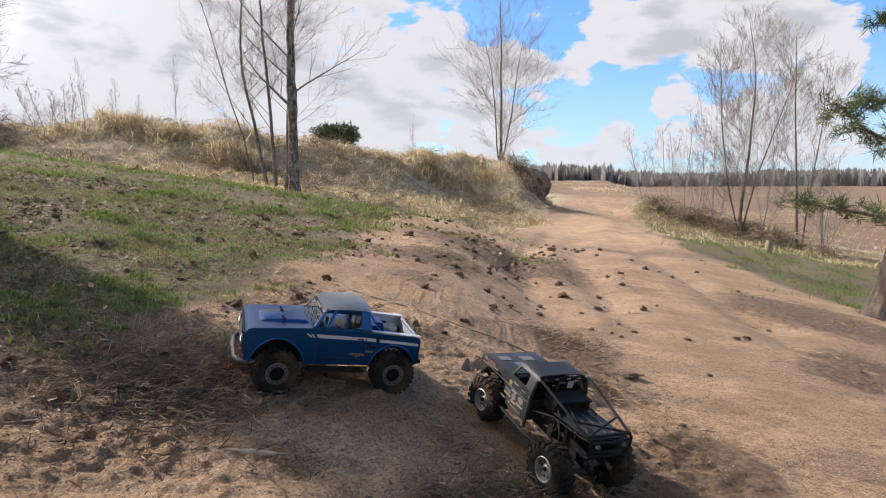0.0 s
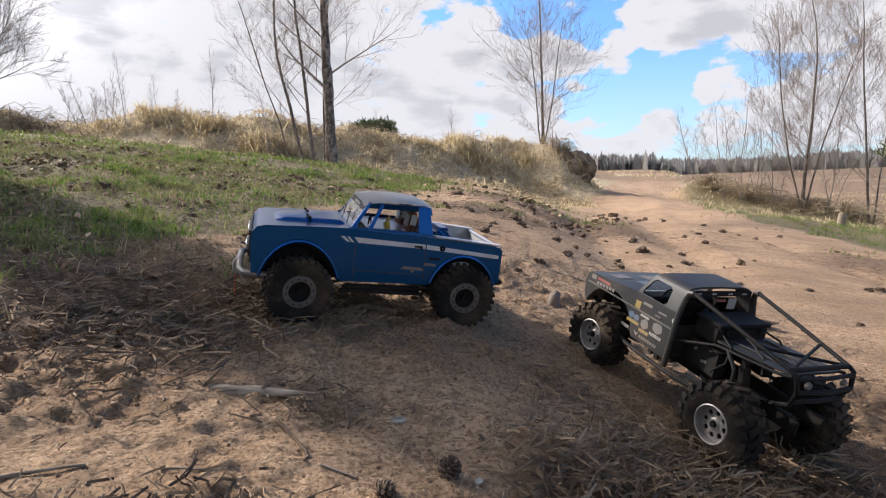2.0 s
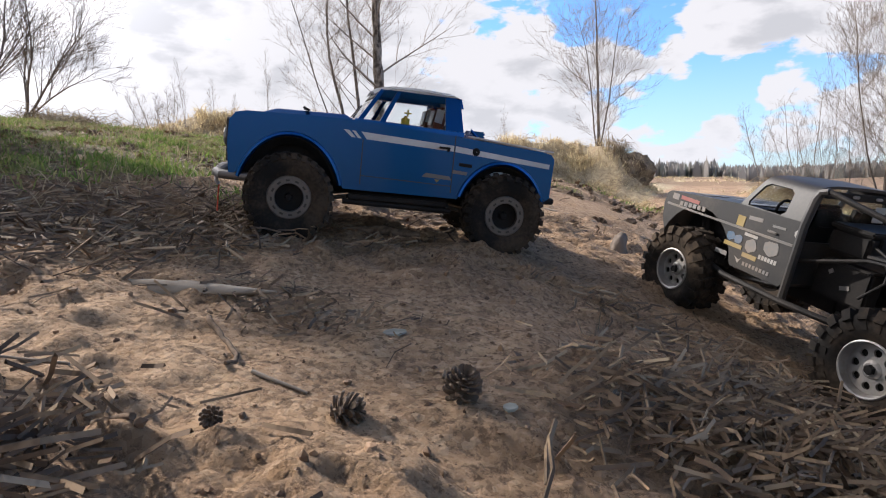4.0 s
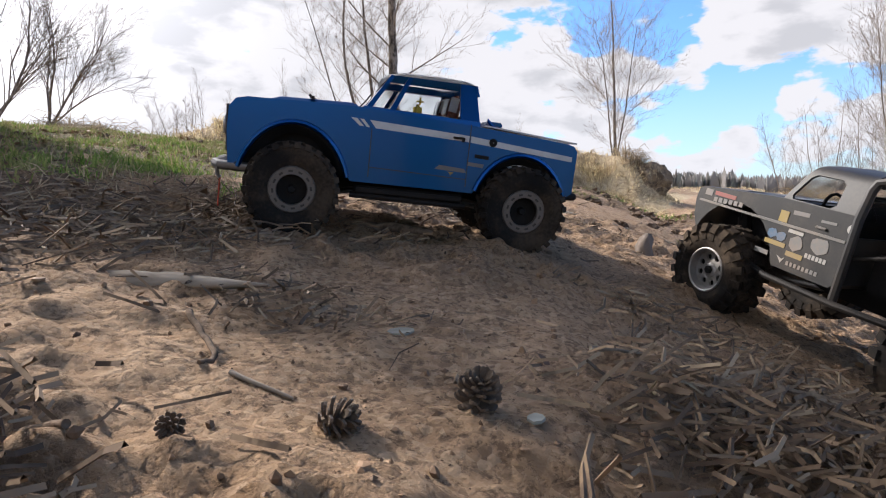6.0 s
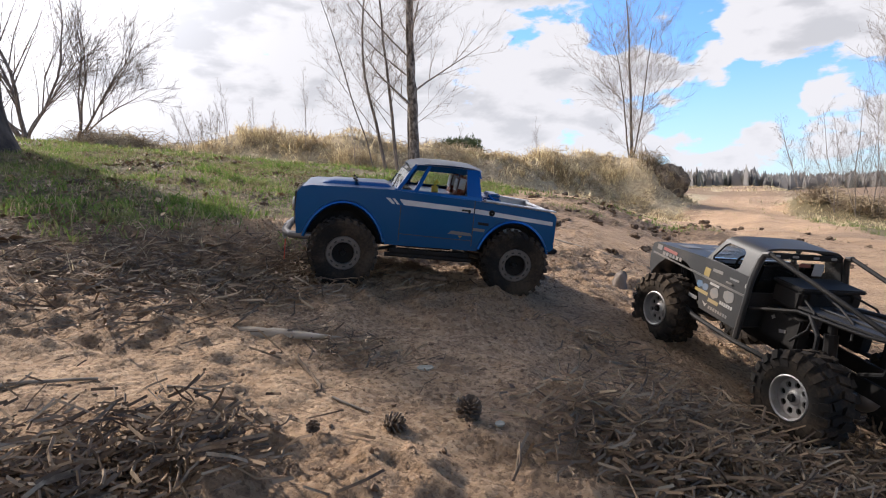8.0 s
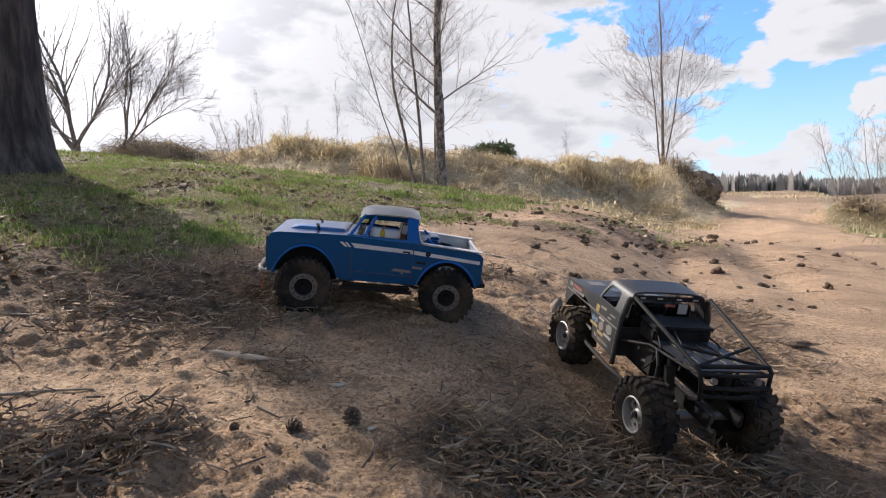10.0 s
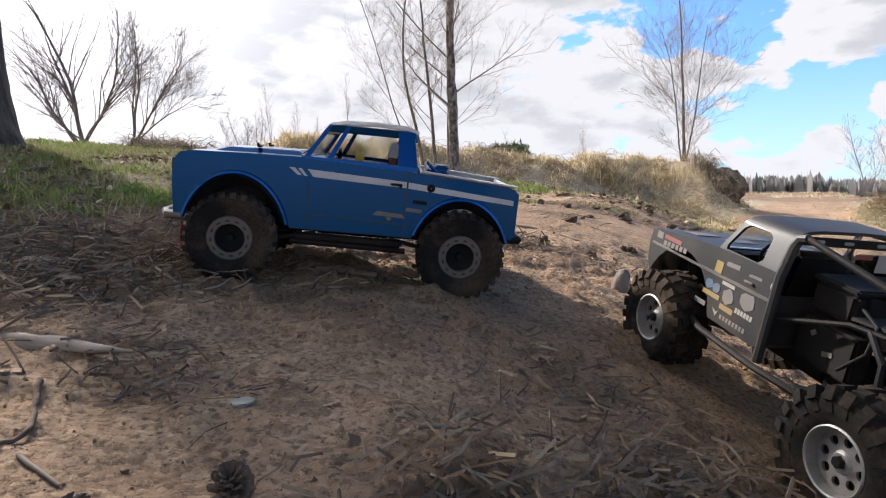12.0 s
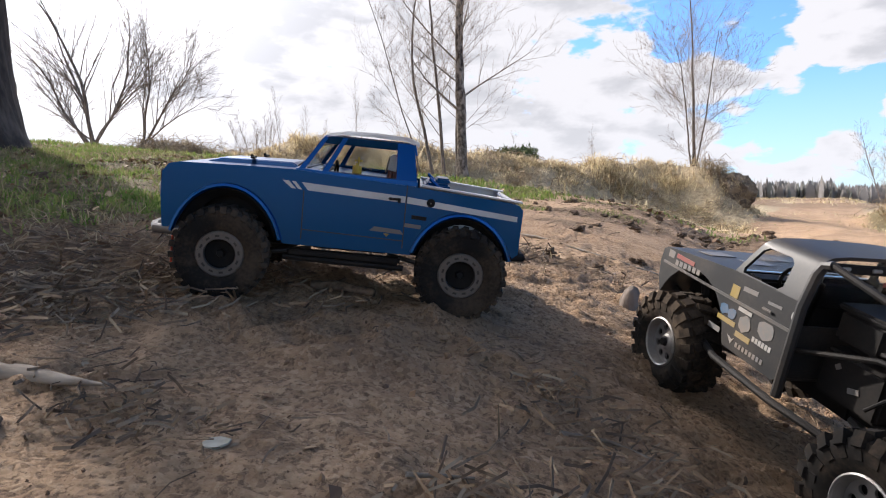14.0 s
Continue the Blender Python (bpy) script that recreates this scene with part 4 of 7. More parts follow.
for s, x, y, h, ax in ((55, 6.79, 19.5, 3.1, -0.12), (56, 7.12, 19.0, 3.4, -0.06), (57, 7.53, 19.0, 2.9, 0.04), (58, 6.68, 22.0, 2.8, -0.05), (59, 7.82, 18.5, 2.5, 0.05), (60, 8.80, 17.4, 2.7, 0.08), (62, 9.85, 16.2, 2.8, 0.0), (64, 10.4, 17.2, 3.0, 0.1)):
    bare_tree(s, x, y, [(0, 0, ax, 0, h, 0.013), (0.05, 0, ax - 0.22, 0, h * 0.85, 0.009), (0.08, 0, ax + 0.20, 0, h * 0.75, 0.008)], 4, (13, 5, 3, 2), MAT_TWIG,
              "thin bare bush with pale twigs on the verge", "bush", "bare_bush", "verge bushes", first=0.15, reach=0.34, spread=0.6, thin=0.0022, curl=0.05, rise=0.25)


def needles(seed, tufts, length, width, per):
    """Needle tufts: bunches of thin leaves about points, as arrays."""
    r = np.random.default_rng(seed)
    t = np.repeat(np.array(tufts), per, axis=0)
    n = len(t)
    d = r.normal(0, 1, (n, 3))
    d[:, 2] += 0.35
    d /= np.linalg.norm(d, axis=1)[:, None]
    s = np.cross(d, r.normal(0, 1, (n, 3)))
    s *= (width / 2) / np.linalg.norm(s, axis=1)[:, None]
    ln = (length * r.uniform(0.6, 1.3, n))[:, None]
    p = t + r.normal(0, length * 0.25, (n, 3))
    verts = np.stack([p - s, p + s, p + d * ln], 1).reshape(-1, 3)
    return verts, np.arange(n * 3).reshape(-1, 3)


def pine(seed, x, y, h, rad, limbs, lo, reach, length, width, per, label, name="pine_tree", lean=(0, 0), droop=-0.1, side=None):
    base = Vector((x, y, gz(x, y) - 0.12))
    ob = thing(name, label, "tree", Matrix.Translation(base))
    w, b = Wood(seed), Wood(seed + 1)
    r = w.r
    n = 16
    pts, radii, d = [Vector((0, 0, 0))], [rad * 1.45], Vector((lean[0], lean[1], 1)).normalized()
    for i in range(n):
        d = (d + Vector((r.gauss(0, 0.02), r.gauss(0, 0.02), 0.03))).normalized()
        seg = h / n if i > 1 else h / n * 0.35
        pts.append(pts[-1] + d * seg)
        radii.append(rad * (1.12 if i == 0 else 1.0) * (1 - 0.75 * (i + 1) / n))
    w.limb(pts, radii, 20)
    tufts = []
    for k in range(limbs):
        t = lo + (0.99 - lo) * (k + r.random()) / limbs
        i = min(int(t * n), n - 1)
        p = pts[i].lerp(pts[i + 1], t * n - i)
        a = r.uniform(0, 2 * math.pi) if side is None else r.gauss(side, 0.7)
        ln = reach * (1.1 - t) / (1.1 - lo) * r.uniform(0.7, 1.2) + 0.05
        q, dd = p.copy(), Vector((math.cos(a), math.sin(a), droop + r.uniform(-0.1, 0.3)))
        line, rr = [q.copy()], [max(radii[i] * 0.22, 0.004)]
        for j in range(6):
            dd = (dd + Vector((r.gauss(0, 0.15), r.gauss(0, 0.15), r.gauss(0.05, 0.1)))).normalized()
            q = q + dd * ln / 6
            line.append(q.copy())
            rr.append(rr[0] * (1 - 0.14 * (j + 1)))
            if j > 0:
                for _ in range(5):
                    o = Vector((r.gauss(0, 1), r.gauss(0, 1), r.gauss(0, 0.5))) * ln * 0.10
                    tufts.append(tuple(q + o))
                    b.limb([q.copy(), q + o], [rr[-1] * 0.5, 0.002], 3)
        b.limb(line, rr, 5)
    trunk_me = w.mesh("trunk", MAT_PINEBARK)
    part("trunk", trunk_me, None, ob)
    part("crown_wood", b.mesh("crown_wood", MAT_BARK), None, ob)
    v, f = needles(seed, tufts, length, width, per)
    part("foliage", arrays("foliage", v, f, MAT_NEEDLE), None, ob, "green pine needles")
    return ob


def bark_trunk(seed, x, y, h, rad, label, lean=(0, 0)):
    """The thick pine: ridged bark and root flare as geometry, crown high overhead."""
    base = Vector((x, y, gz(x, y) - 0.15))
    ob = thing("pine_tree", label, "tree", Matrix.Translation(base))
    sides, rows = 84, 120
    ang = np.linspace(0, 2 * math.pi, sides, endpoint=False)
    verts = []
    for i in range(rows):
        t = i / (rows - 1)
        z = h * t ** 1.6
        flare = 1 + 0.55 * math.exp(-z / 0.22) + 0.10 * math.exp(-z / 0.9)
        taper = 1 - 0.62 * z / h
        ridge = 0.075 * np.abs(fbm(ang * 5.2 + 0.3 * math.sin(z * 3), np.full(sides, z * 1.5), 3, seed)) * 2
        root = 0.22 * math.exp(-z / 0.18) * np.cos(ang * 5 + seed)
        rr = rad * taper * (flare + root - ridge)
        # close the seam of the bark pattern
        verts.append(np.stack([rr * np.cos(ang) + lean[0] * z, rr * np.sin(ang) + lean[1] * z, np.full(sides, z)], -1))
    verts = np.concatenate(verts)
    k = np.arange(sides * rows).reshape(rows, sides)
    nxt = np.roll(k, -1, axis=1)
    quads = np.stack([k[:-1], nxt[:-1], nxt[1:], k[1:]], -1).reshape(-1, 4)
    part("trunk", arrays("trunk", verts, quads, MAT_PINEBARK, True), None, ob)
    r = random.Random(seed)
    b, tufts = Wood(seed + 1), []
    for n in range(16):
        z = r.uniform(0.62, 1.0) * h
        a = r.uniform(0, 2 * math.pi)
        q, dd = Vector((lean[0] * z, lean[1] * z, z)), Vector((math.cos(a), math.sin(a), 0.2))
        line = [q.copy()]
        for j in range(6):
            dd = (dd + Vector((r.gauss(0, 0.15), r.gauss(0, 0.15), r.gauss(0.05, 0.1)))).normalized()
            q = q + dd * 0.42
            line.append(q.copy())
            for _ in range(5):
                tufts.append(tuple(q + Vector((r.gauss(0, 0.28), r.gauss(0, 0.28), r.gauss(0, 0.16)))))
        b.limb(line, [0.05 - 0.007 * j for j in range(7)], 5)
    part("crown_wood", b.mesh("crown_wood", MAT_BARK), None, ob)
    v, f = needles(seed, tufts, 0.11, 0.012, 40)
    part("foliage", arrays("foliage", v, f, MAT_NEEDLE), None, ob, "green pine needles high overhead")
    return ob


bark_trunk(5, -3.29, 2.66, 9.0, 0.285, "thick old pine trunk with deeply furrowed grey bark", (0.01, 0.0))
pine(61, 3.66, 4.98, 8.0, 0.15, 16, 0.20, 0.95, 0.10, 0.008, 44, "pine with a leaning scaly trunk and low green boughs", lean=(0.34, 0.05), side=3.0)
pine(63, -11.12, 19.0, 1.55, 0.022, 16, 0.3, 0.34, 0.09, 0.010, 10, "small young pine on the ridge", "young_pine")


# unseen pines added behind the camera; their crowns hold back sky light
for seed, x, y, h in ((65, -1.3, -2.4, 9.0), (66, 1.7, -2.0, 9.5), (67, -3.9, -1.0, 8.5)):
    pine(seed, x, y, h, 0.18, 44, 0.34, 2.6, 0.26, 0.035, 12, "unseen added pine behind the camera that blocks sky light", "pine_tree")


def far_bush(seed, x, y, z, rx, rz, label):
    """A dark evergreen clump: limbs and many leaf tufts in an uneven crown."""
    r = random.Random(seed)
    ob = thing("evergreen_bush", label, "bush", Matrix.Translation((x, y, gz(x, y) - 0.2)))
    w, tufts = Wood(seed), []
    hz = z - gz(x, y)
    w.limb([Vector((0, 0, 0)), Vector((0.1, 0, hz * 0.6)), Vector((0, 0, hz))], [0.16, 0.12, 0.06], 6)
    for _ in range(46):
        a, e = r.uniform(0, 6.28), r.uniform(-0.5, 1.2)
        q = Vector((rx * math.cos(a) * math.cos(e) * r.uniform(0.5, 1), rx * math.sin(a) * math.cos(e) * r.uniform(0.5, 1), hz + rz * math.sin(e) * r.uniform(0.6, 1.1)))
        w.limb([Vector((0, 0, hz * 0.7)), q * 0.7 + Vector((0, 0, hz * 0.25)), q], [0.05, 0.03, 0.01], 3)
        for _ in range(14):
            tufts.append(tuple(q + Vector((r.gauss(0, 0.34), r.gauss(0, 0.34), r.gauss(0, 0.2)))))
    part("stem", w.mesh("stem", MAT_BARK), None, ob)
    v, f = needles(seed, tufts, 0.36, 0.10, 10)
    part("foliage", arrays("foliage", v, f, MAT_NEEDLE), None, ob, "dark green needles")


far_bush(71, -10.7, 49.2, 5.7, 1.7, 0.8, "round dark green pine bush behind the ridge")

# the wooded edge of the fields, far off
fr = np.random.default_rng(3)
fx, fy, fh = [], [], []
for k in range(2200):
    a = fr.uniform(-0.95, 1.05)
    d = fr.uniform(300, 400)
    fx.append(d * math.sin(a))
    fy.append(d * math.cos(a))
    fh.append(fr.uniform(6.0, 9.0) * (1.15 - 0.45 * a + 0.2 * abs(math.sin(a * 9))))
fx, fy, fh = np.array(fx), np.array(fy), np.array(fh)
fzv = lie(fx, fy) - 0.5
vs = []
for x, y, z, h in zip(fx, fy, fzv, fh):
    n = 9
    t = fr.uniform(0, math.pi, n)
    c = np.stack([x + fr.normal(0, 2.5, n), y + fr.normal(0, 2.5, n), np.full(n, z)], -1)
    w, top = fr.uniform(0.8, 2.2, n), h * fr.uniform(0.6, 1.0, n)
    d = np.stack([np.cos(t) * w, np.sin(t) * w, 0 * t], -1)
    up = np.stack([fr.normal(0, 0.3, n), fr.normal(0, 0.3, n), top], -1)
    vs.append(np.stack([c - d, c + d, c + d * 0.7 + up * 0.6, c + up, c - d * 0.7 + up * 0.55], 1).reshape(-1, 3))
fverts = np.concatenate(vs)
fk = np.arange(len(fverts) // 5)[:, None] * 5
ftris = np.concatenate([fk + [0, 1, 2], fk + [0, 2, 4], fk + [4, 2, 3]], 1).reshape(-1, 3)
tagged(new("far_forest", arrays("far_forest", fverts, ftris, MAT_FOREST)), "grey-brown bare woodland on the far horizon, paled by painted haze", "forest", kind="stuff")

# brambles, dead bracken and heaps of cut brushwood


def tangle(name, x, y, length, width, rise, material, label, category):
    """Thin dead stems arching over the land in all directions."""
    n = len(x)
    ln, wd = length * rng.uniform(0.4, 1.5, n), width * rng.uniform(0.6, 1.5, n)
    a, bow = rng.uniform(0, 2 * math.pi, n), rng.normal(0, 0.25, n)
    hi = rise * rng.uniform(0.1, 1.6, n)
    z0 = land(x, y) - 0.02
    side = np.stack([-np.sin(a), np.cos(a), 0 * a], -1)
    ahead = np.stack([np.cos(a), np.sin(a), 0 * a], -1)
    tilt = rng.uniform(0.0, 0.8, n)
    rings = []
    for u in (0.0, 0.33, 0.67, 1.0):
        p = np.stack([x, y, z0], -1) + ahead * (ln * u)[:, None] + side * (ln * bow * u * u)[:, None]
        p[:, 2] += hi * (4 * u * (1 - u) + tilt * u)
        w = (wd * (1 - 0.6 * u) / 2)[:, None]
        rings += [p - side * w, p + side * w, p + np.array([0, 0, 1.6]) * w]
    verts = np.stack(rings, 1).reshape(-1, 3)
    k = np.arange(n)[:, None] * 12
    q = [k + [r + i, r + (i + 1) % 3, r + 3 + (i + 1) % 3, r + 3 + i] for r in (0, 3, 6) for i in range(3)]
    return tagged(new(name, arrays(name, verts, np.concatenate(q, 1).reshape(-1, 4), material)), label, category, kind="stuff")


bx, by = scatter(11000, -17, 3.0, 10.5, 21, lambda x, y: np.clip(zones(x, y)[2] * (fbm(x * 0.7, y * 0.7, 3, 93) + 0.22) * 2, 0, 1))
tangle("brushwood", bx, by, 0.45, 0.014, 0.13, MAT_STALK, "dead bracken and bramble stems over the sandy mounds", "brushwood")
for cx, cy, rx, count, ln in ((-5.2, 13.5, 0.5, 400, 0.5), (-10.9, 12.6, 0.7, 600, 0.6), (-12.2, 12.4, 0.8, 500, 0.6), (2.1, 19.9, 0.5, 500, 0.4)):
    tangle("brushwood", rng.normal(cx, rx * 0.6, count), rng.normal(cy, rx * 0.4, count), ln, 0.014, 0.22, MAT_STALK, "tangled dark brushwood on the ridge", "brushwood")
for cx, cy, rx, count in ((7.0, 20.6, 0.45, 420), (7.6, 19.5, 0.40, 480), (8.0, 18.9, 0.25, 160), (8.5, 18.2, 0.35, 300), (9.3, 17.3, 0.45, 320), (10.2, 16.2, 0.5, 240)):
    tangle("brushwood", rng.normal(cx, rx * 0.6, count), rng.normal(cy, rx * 0.5, count), 0.6, 0.017, 0.20, MAT_STALK, "heap of cut brown brushwood on the bank beside the track", "brushwood")


def rough_mass(name, c, s, seed, label, category, material, amp=0.35, n=40, m=None):
    """An uneven lump of earth, stone or wood."""
    bm = bmesh.new()
    bmesh.ops.create_icosphere(bm, subdivisions=4 if n > 30 else 3, radius=1.0)
    for v in bm.verts:
        p = v.co * 1.6 + Vector((seed * 3.1, seed, 0))
        k = 1 + amp * noise.fractal(p, 0.9, 2.0, 4)
        v.co = Vector((v.co.x * s[0], v.co.y * s[1], v.co.z * s[2])) * k
    ob = thing(name, label, category, Matrix.Translation(c) @ (m or Matrix()), data=mesh_from(name, bm, material, 60))
    return ob


rough_mass("earth_bank", (2.25, 20.0, gz(2.25, 20.0) - 0.25), (0.62, 0.75, 0.62), 3, "eroded brown earth bank hung with dry grass", "earth bank", MAT_EARTH)
ua, ue = rng.uniform(0, 2 * math.pi, 1500), np.arcsin(rng.uniform(-0.1, 1.0, 1500))
ex, ey = 2.25 + 0.62 * np.cos(ua) * np.cos(ue), 20.0 + 0.75 * np.sin(ua) * np.cos(ue)
ez = gz(2.25, 20.0) - 0.25 + 0.62 * np.sin(ue) * 0.98
blades("dry_grass", ex, ey, 0.20, 0.011, 1.5, MAT_STRAW, "dry grass hanging over the earth bank", "grass", 0.9, at=ez)

# ---- wheels ----


def tyre_mesh(name, r, w, lugs, lug_h, bead):
    """A fat off-road tyre: carcass turned, lugs set round in two staggered rows and on the shoulders."""
    bm = bmesh.new()
    h = w / 2
    lathe(bm, [(bead, -h * 0.75), (bead + 0.25 * (r - bead), -h * 0.97), (bead + 0.62 * (r - bead), -h), (r - lug_h * 1.5, -h * 0.90), (r - lug_h, -h * 0.62), (r - lug_h * 0.9, 0),
               (r - lug_h, h * 0.62), (r - lug_h * 1.5, h * 0.90), (bead + 0.62 * (r - bead), h), (bead + 0.25 * (r - bead), h * 0.97), (bead, h * 0.75)], 48)
    for k in range(lugs):
        for s in (-1, 1):
            a = 2 * math.pi * (k + (0.5 if s > 0 else 0)) / lugs
            m = Matrix.Rotation(-a, 4, "Y")
            pitch = 2 * math.pi * r / lugs
            box(bm, m @ Vector((r - lug_h * 0.75, s * h * 0.34, 0)), (lug_h * 1.5, h * 0.60, pitch * 0.52), m @ Matrix.Rotation(0.30 * s, 4, "X"), 0)
            box(bm, m @ Vector((r - lug_h * 1.5, s * h * 0.86, pitch * 0.18)), (lug_h * 2.6, h * 0.32, pitch * 0.50), m @ Matrix.Rotation(-0.42 * s, 4, "Z"), 0)
            box(bm, m @ Vector((r - lug_h * 3.5, s * h * 0.985, pitch * 0.18)), (lug_h * 2.0, h * 0.07, pitch * 0.34), m, 0)
    return mesh_from(name, bm, MAT_RUBBER, 40)


def rim_mesh(name, r, w, style, material):
    bm = bmesh.new()
    h = w / 2
    if style == "ring":
        # beadlock ring with its bolts; slots open to the dark barrel
        lathe(bm, [(r, h * 0.55), (r, h * 0.80), (r * 0.95, h * 0.86), (r * 0.66, h * 0.86), (r * 0.63, h * 0.80), (r * 0.63, h * 0.62), (r * 0.66, h * 0.58)], 48)
        for k in range(12):
            a = 2 * math.pi * k / 12
            m = Matrix.Rotation(-a, 4, "Y")
            box(bm, m @ Vector((r * 0.90, h * 0.87, 0)), (r * 0.09, h * 0.05, r * 0.09), m, r * 0.015, 1)
    else:
        # deep dish with eight round holes, turned lip and hub
        lathe(bm, [(r, h * 0.55), (r, h * 0.84), (r * 0.95, h * 0.88), (r * 0.90, h * 0.84), (r * 0.85, h * 0.52), (r * 0.85, h * 0.44)], 48)
        lathe(bm, [(0.001, h * 0.56), (r * 0.24, h * 0.56), (r * 0.30, h * 0.50), (r * 0.34, h * 0.44), (r * 0.34, h * 0.36)], 32)
        rc, rh, ri, ro, half = r * 0.59, r * 0.135, r * 0.33, r * 0.86, math.pi / 8
        for k in range(8):
            mid = 2 * math.pi * (k + 0.5) / 8
            turns = sorted([math.atan2(b, a) for a in (ri - rc, ro - rc) for b in (-half * rc, half * rc)] + [math.pi * q / 6 for q in range(-6, 6)])
            rims = []
            for f in turns:
                c, d = math.cos(f), math.sin(f)
                reach = min((ro - rc) / c if c > 1e-6 else (ri - rc) / c if c < -1e-6 else 9, half * rc / abs(d) if abs(d) > 1e-6 else 9)
                edge = (rc + reach * c, mid + reach * d / rc)
                hole = (rc + rh * c, mid + rh * d / rc)
                rims.append([bm.verts.new((q * math.cos(w), y, q * math.sin(w))) for (q, w), y in ((edge, h * 0.47), (hole, h * 0.47), (hole, h * 0.36))])
            for a, b in zip(rims, rims[1:] + rims[:1]):
                bm.faces.new((a[0], a[1], b[1], b[0]))
                bm.faces.new((a[1], a[2], b[2], b[1]))
        bmesh.ops.remove_doubles(bm, verts=bm.verts[:], dist=r * 0.002)
    return mesh_from(name, bm, material, 35)


def slots_mesh(name, r, w):
    """The dark slots cut round a beadlock ring, as sunk pockets."""
    bm = bmesh.new()
    for k in range(12):
        a = 2 * math.pi * (k + 0.5) / 12
        m = Matrix.Rotation(-a, 4, "Y")
        box(bm, m @ Vector((r * 0.79, w / 2 * 0.855, 0)), (r * 0.11, w * 0.015, r * 0.20), m, r * 0.02, 2)
    return mesh_from(name, bm, MAT_GRILLE)


def barrel_mesh(name, r, w, nut):
    bm = bmesh.new()
    h = w / 2
    lathe(bm, [(r * 1.0, -h * 0.8), (r * 0.98, -h * 0.5), (r * 0.9, h * 0.30), (r * 0.5, h * 0.26), (r * 0.001, h * 0.26)], 32)
    lathe(bm, [(r * 0.001, h * nut), (r * 0.16, h * nut), (r * 0.20, h * (nut - 0.1)), (r * 0.22, h * 0.2)], 6)
    return mesh_from(name, bm, MAT_BLACKP)


def add_wheel(truck, meshes, m, labels):
    tyre, rim, barrel, slots = meshes
    wheel = part("wheel", barrel, None, truck, "", m)
    part("tyre", tyre, None, wheel, labels[0])
    part("rim", rim, None, wheel, labels[1])
    if slots:
        part("rim_slots", slots, None, wheel)
    return wheel


# ---- the blue truck ----
BT = thing("toy_truck", "blue radio-controlled pickup truck with grey roof on large tyres", "toy truck", BLUE_POSE)
R1 = 0.060
FX, RX = 0.155, -0.155          # axles, from the middle of the wheelbase


def bx(x):
    """Along the truck, from the rear axle."""
    return x - 0.155


def halfw(z):
    """Half the body's width at a height over the hubs: it narrows upwards."""
    return 0.103 - 0.055 * z


def H(z):
    return z + R1 - 0.010


def arch(cx, rx, rz, z0, n=12):
    a0 = math.asin(max(-1, min(1, z0 / rz)))
    return [(bx(cx) + rx * math.cos(a), rz * math.sin(a)) for a in (a0 + (math.pi - 2 * a0) * k / n for k in range(n + 1))]


# lower body: one outline, front to tail, extruded across with the sides leaning in
bottom = 0.026
outline = [(bx(0.392), 0.034), (bx(0.395), 0.075), (bx(0.394), 0.105), (bx(0.386), 0.116), (bx(0.372), 0.1195), (bx(0.29), 0.1225), (bx(0.228), 0.1240),
           (bx(0.068), 0.1165), (bx(-0.060), 0.1080), (bx(-0.072), 0.1055), (bx(-0.078), 0.099), (bx(-0.077), 0.040)]
rear = [(bx(0.0) - 0.070, 0.034)] + arch(0.0, 0.069, 0.084, 0.034)[::-1][1:-1] + [(bx(0.0) + 0.068, bottom)]
front = [(bx(0.31) - 0.074, bottom)] + arch(0.31, 0.072, 0.094, 0.030)[::-1][1:-1] + [(bx(0.31) + 0.074, 0.034)]
loop = outline + rear + front
bm = bmesh.new()
L = [bm.verts.new((x, halfw(z), H(z))) for x, z in loop]
Rr = [bm.verts.new((x, -halfw(z), H(z))) for x, z in loop]
bm.faces.new(L)
bm.faces.new(Rr[::-1])
for i in range(len(loop)):
    j = (i + 1) % len(loop)
    if i in (7,):       # the bed is open
        continue
    bm.faces.new((L[i], Rr[i], Rr[j], L[j]))
edges = [e for e in bm.edges if len(e.link_faces) == 2 and e.calc_face_angle(0) > 0.6 and (abs(e.verts[0].co.y) > 0.05 and e.verts[0].co.y * e.verts[1].co.y > 0)]
bmesh.ops.bevel(bm, geom=edges, offset=0.005, segments=3, affect="EDGES", clamp_overlap=True)
part("body", bm, MAT_BLUE, BT, "metallic blue painted body shell", angle=30)

# load bed: floor, walls, rails and wheel boxes, each a part
x0, x1 = bx(-0.068), bx(0.060)
bm = bmesh.new()
box(bm, ((x0 + x1) / 2, 0, H(0.062)), (x1 - x0, 0.168, 0.003), None, 0.0008)
bed = part("load_bed", bm, MAT_ROOF, BT, "dusty grey load bed")
for y in (-1, 1):
    bm = bmesh.new()
    plate(bm, [(x0, y * 0.084, H(0.062)), (x1, y * 0.084, H(0.062)), (x1, y * 0.0835, H(0.118)), (x0, y * 0.0835, H(0.1085))], 0.002, (0, y, 0))
    part("bed_wall", bm, MAT_ROOF, bed)
    bm = bmesh.new()
    plate(bm, [(x0 - 0.008, y * 0.080, H(0.1085)), (x1, y * 0.080, H(0.1180)), (x1, y * 0.0965, H(0.1180)), (x0 - 0.008, y * 0.0965, H(0.1085))], 0.0022, (0, 0, 1))
    part("bed_rail", bm, MAT_STRIPE, bed, "pale grey rail along the bed")
    bm = bmesh.new()
    box(bm, (x0 + 0.062, y * 0.064, H(0.076)), (0.090, 0.038, 0.026), None, 0.005)
    part("wheel_box", bm, MAT_ROOF, bed)
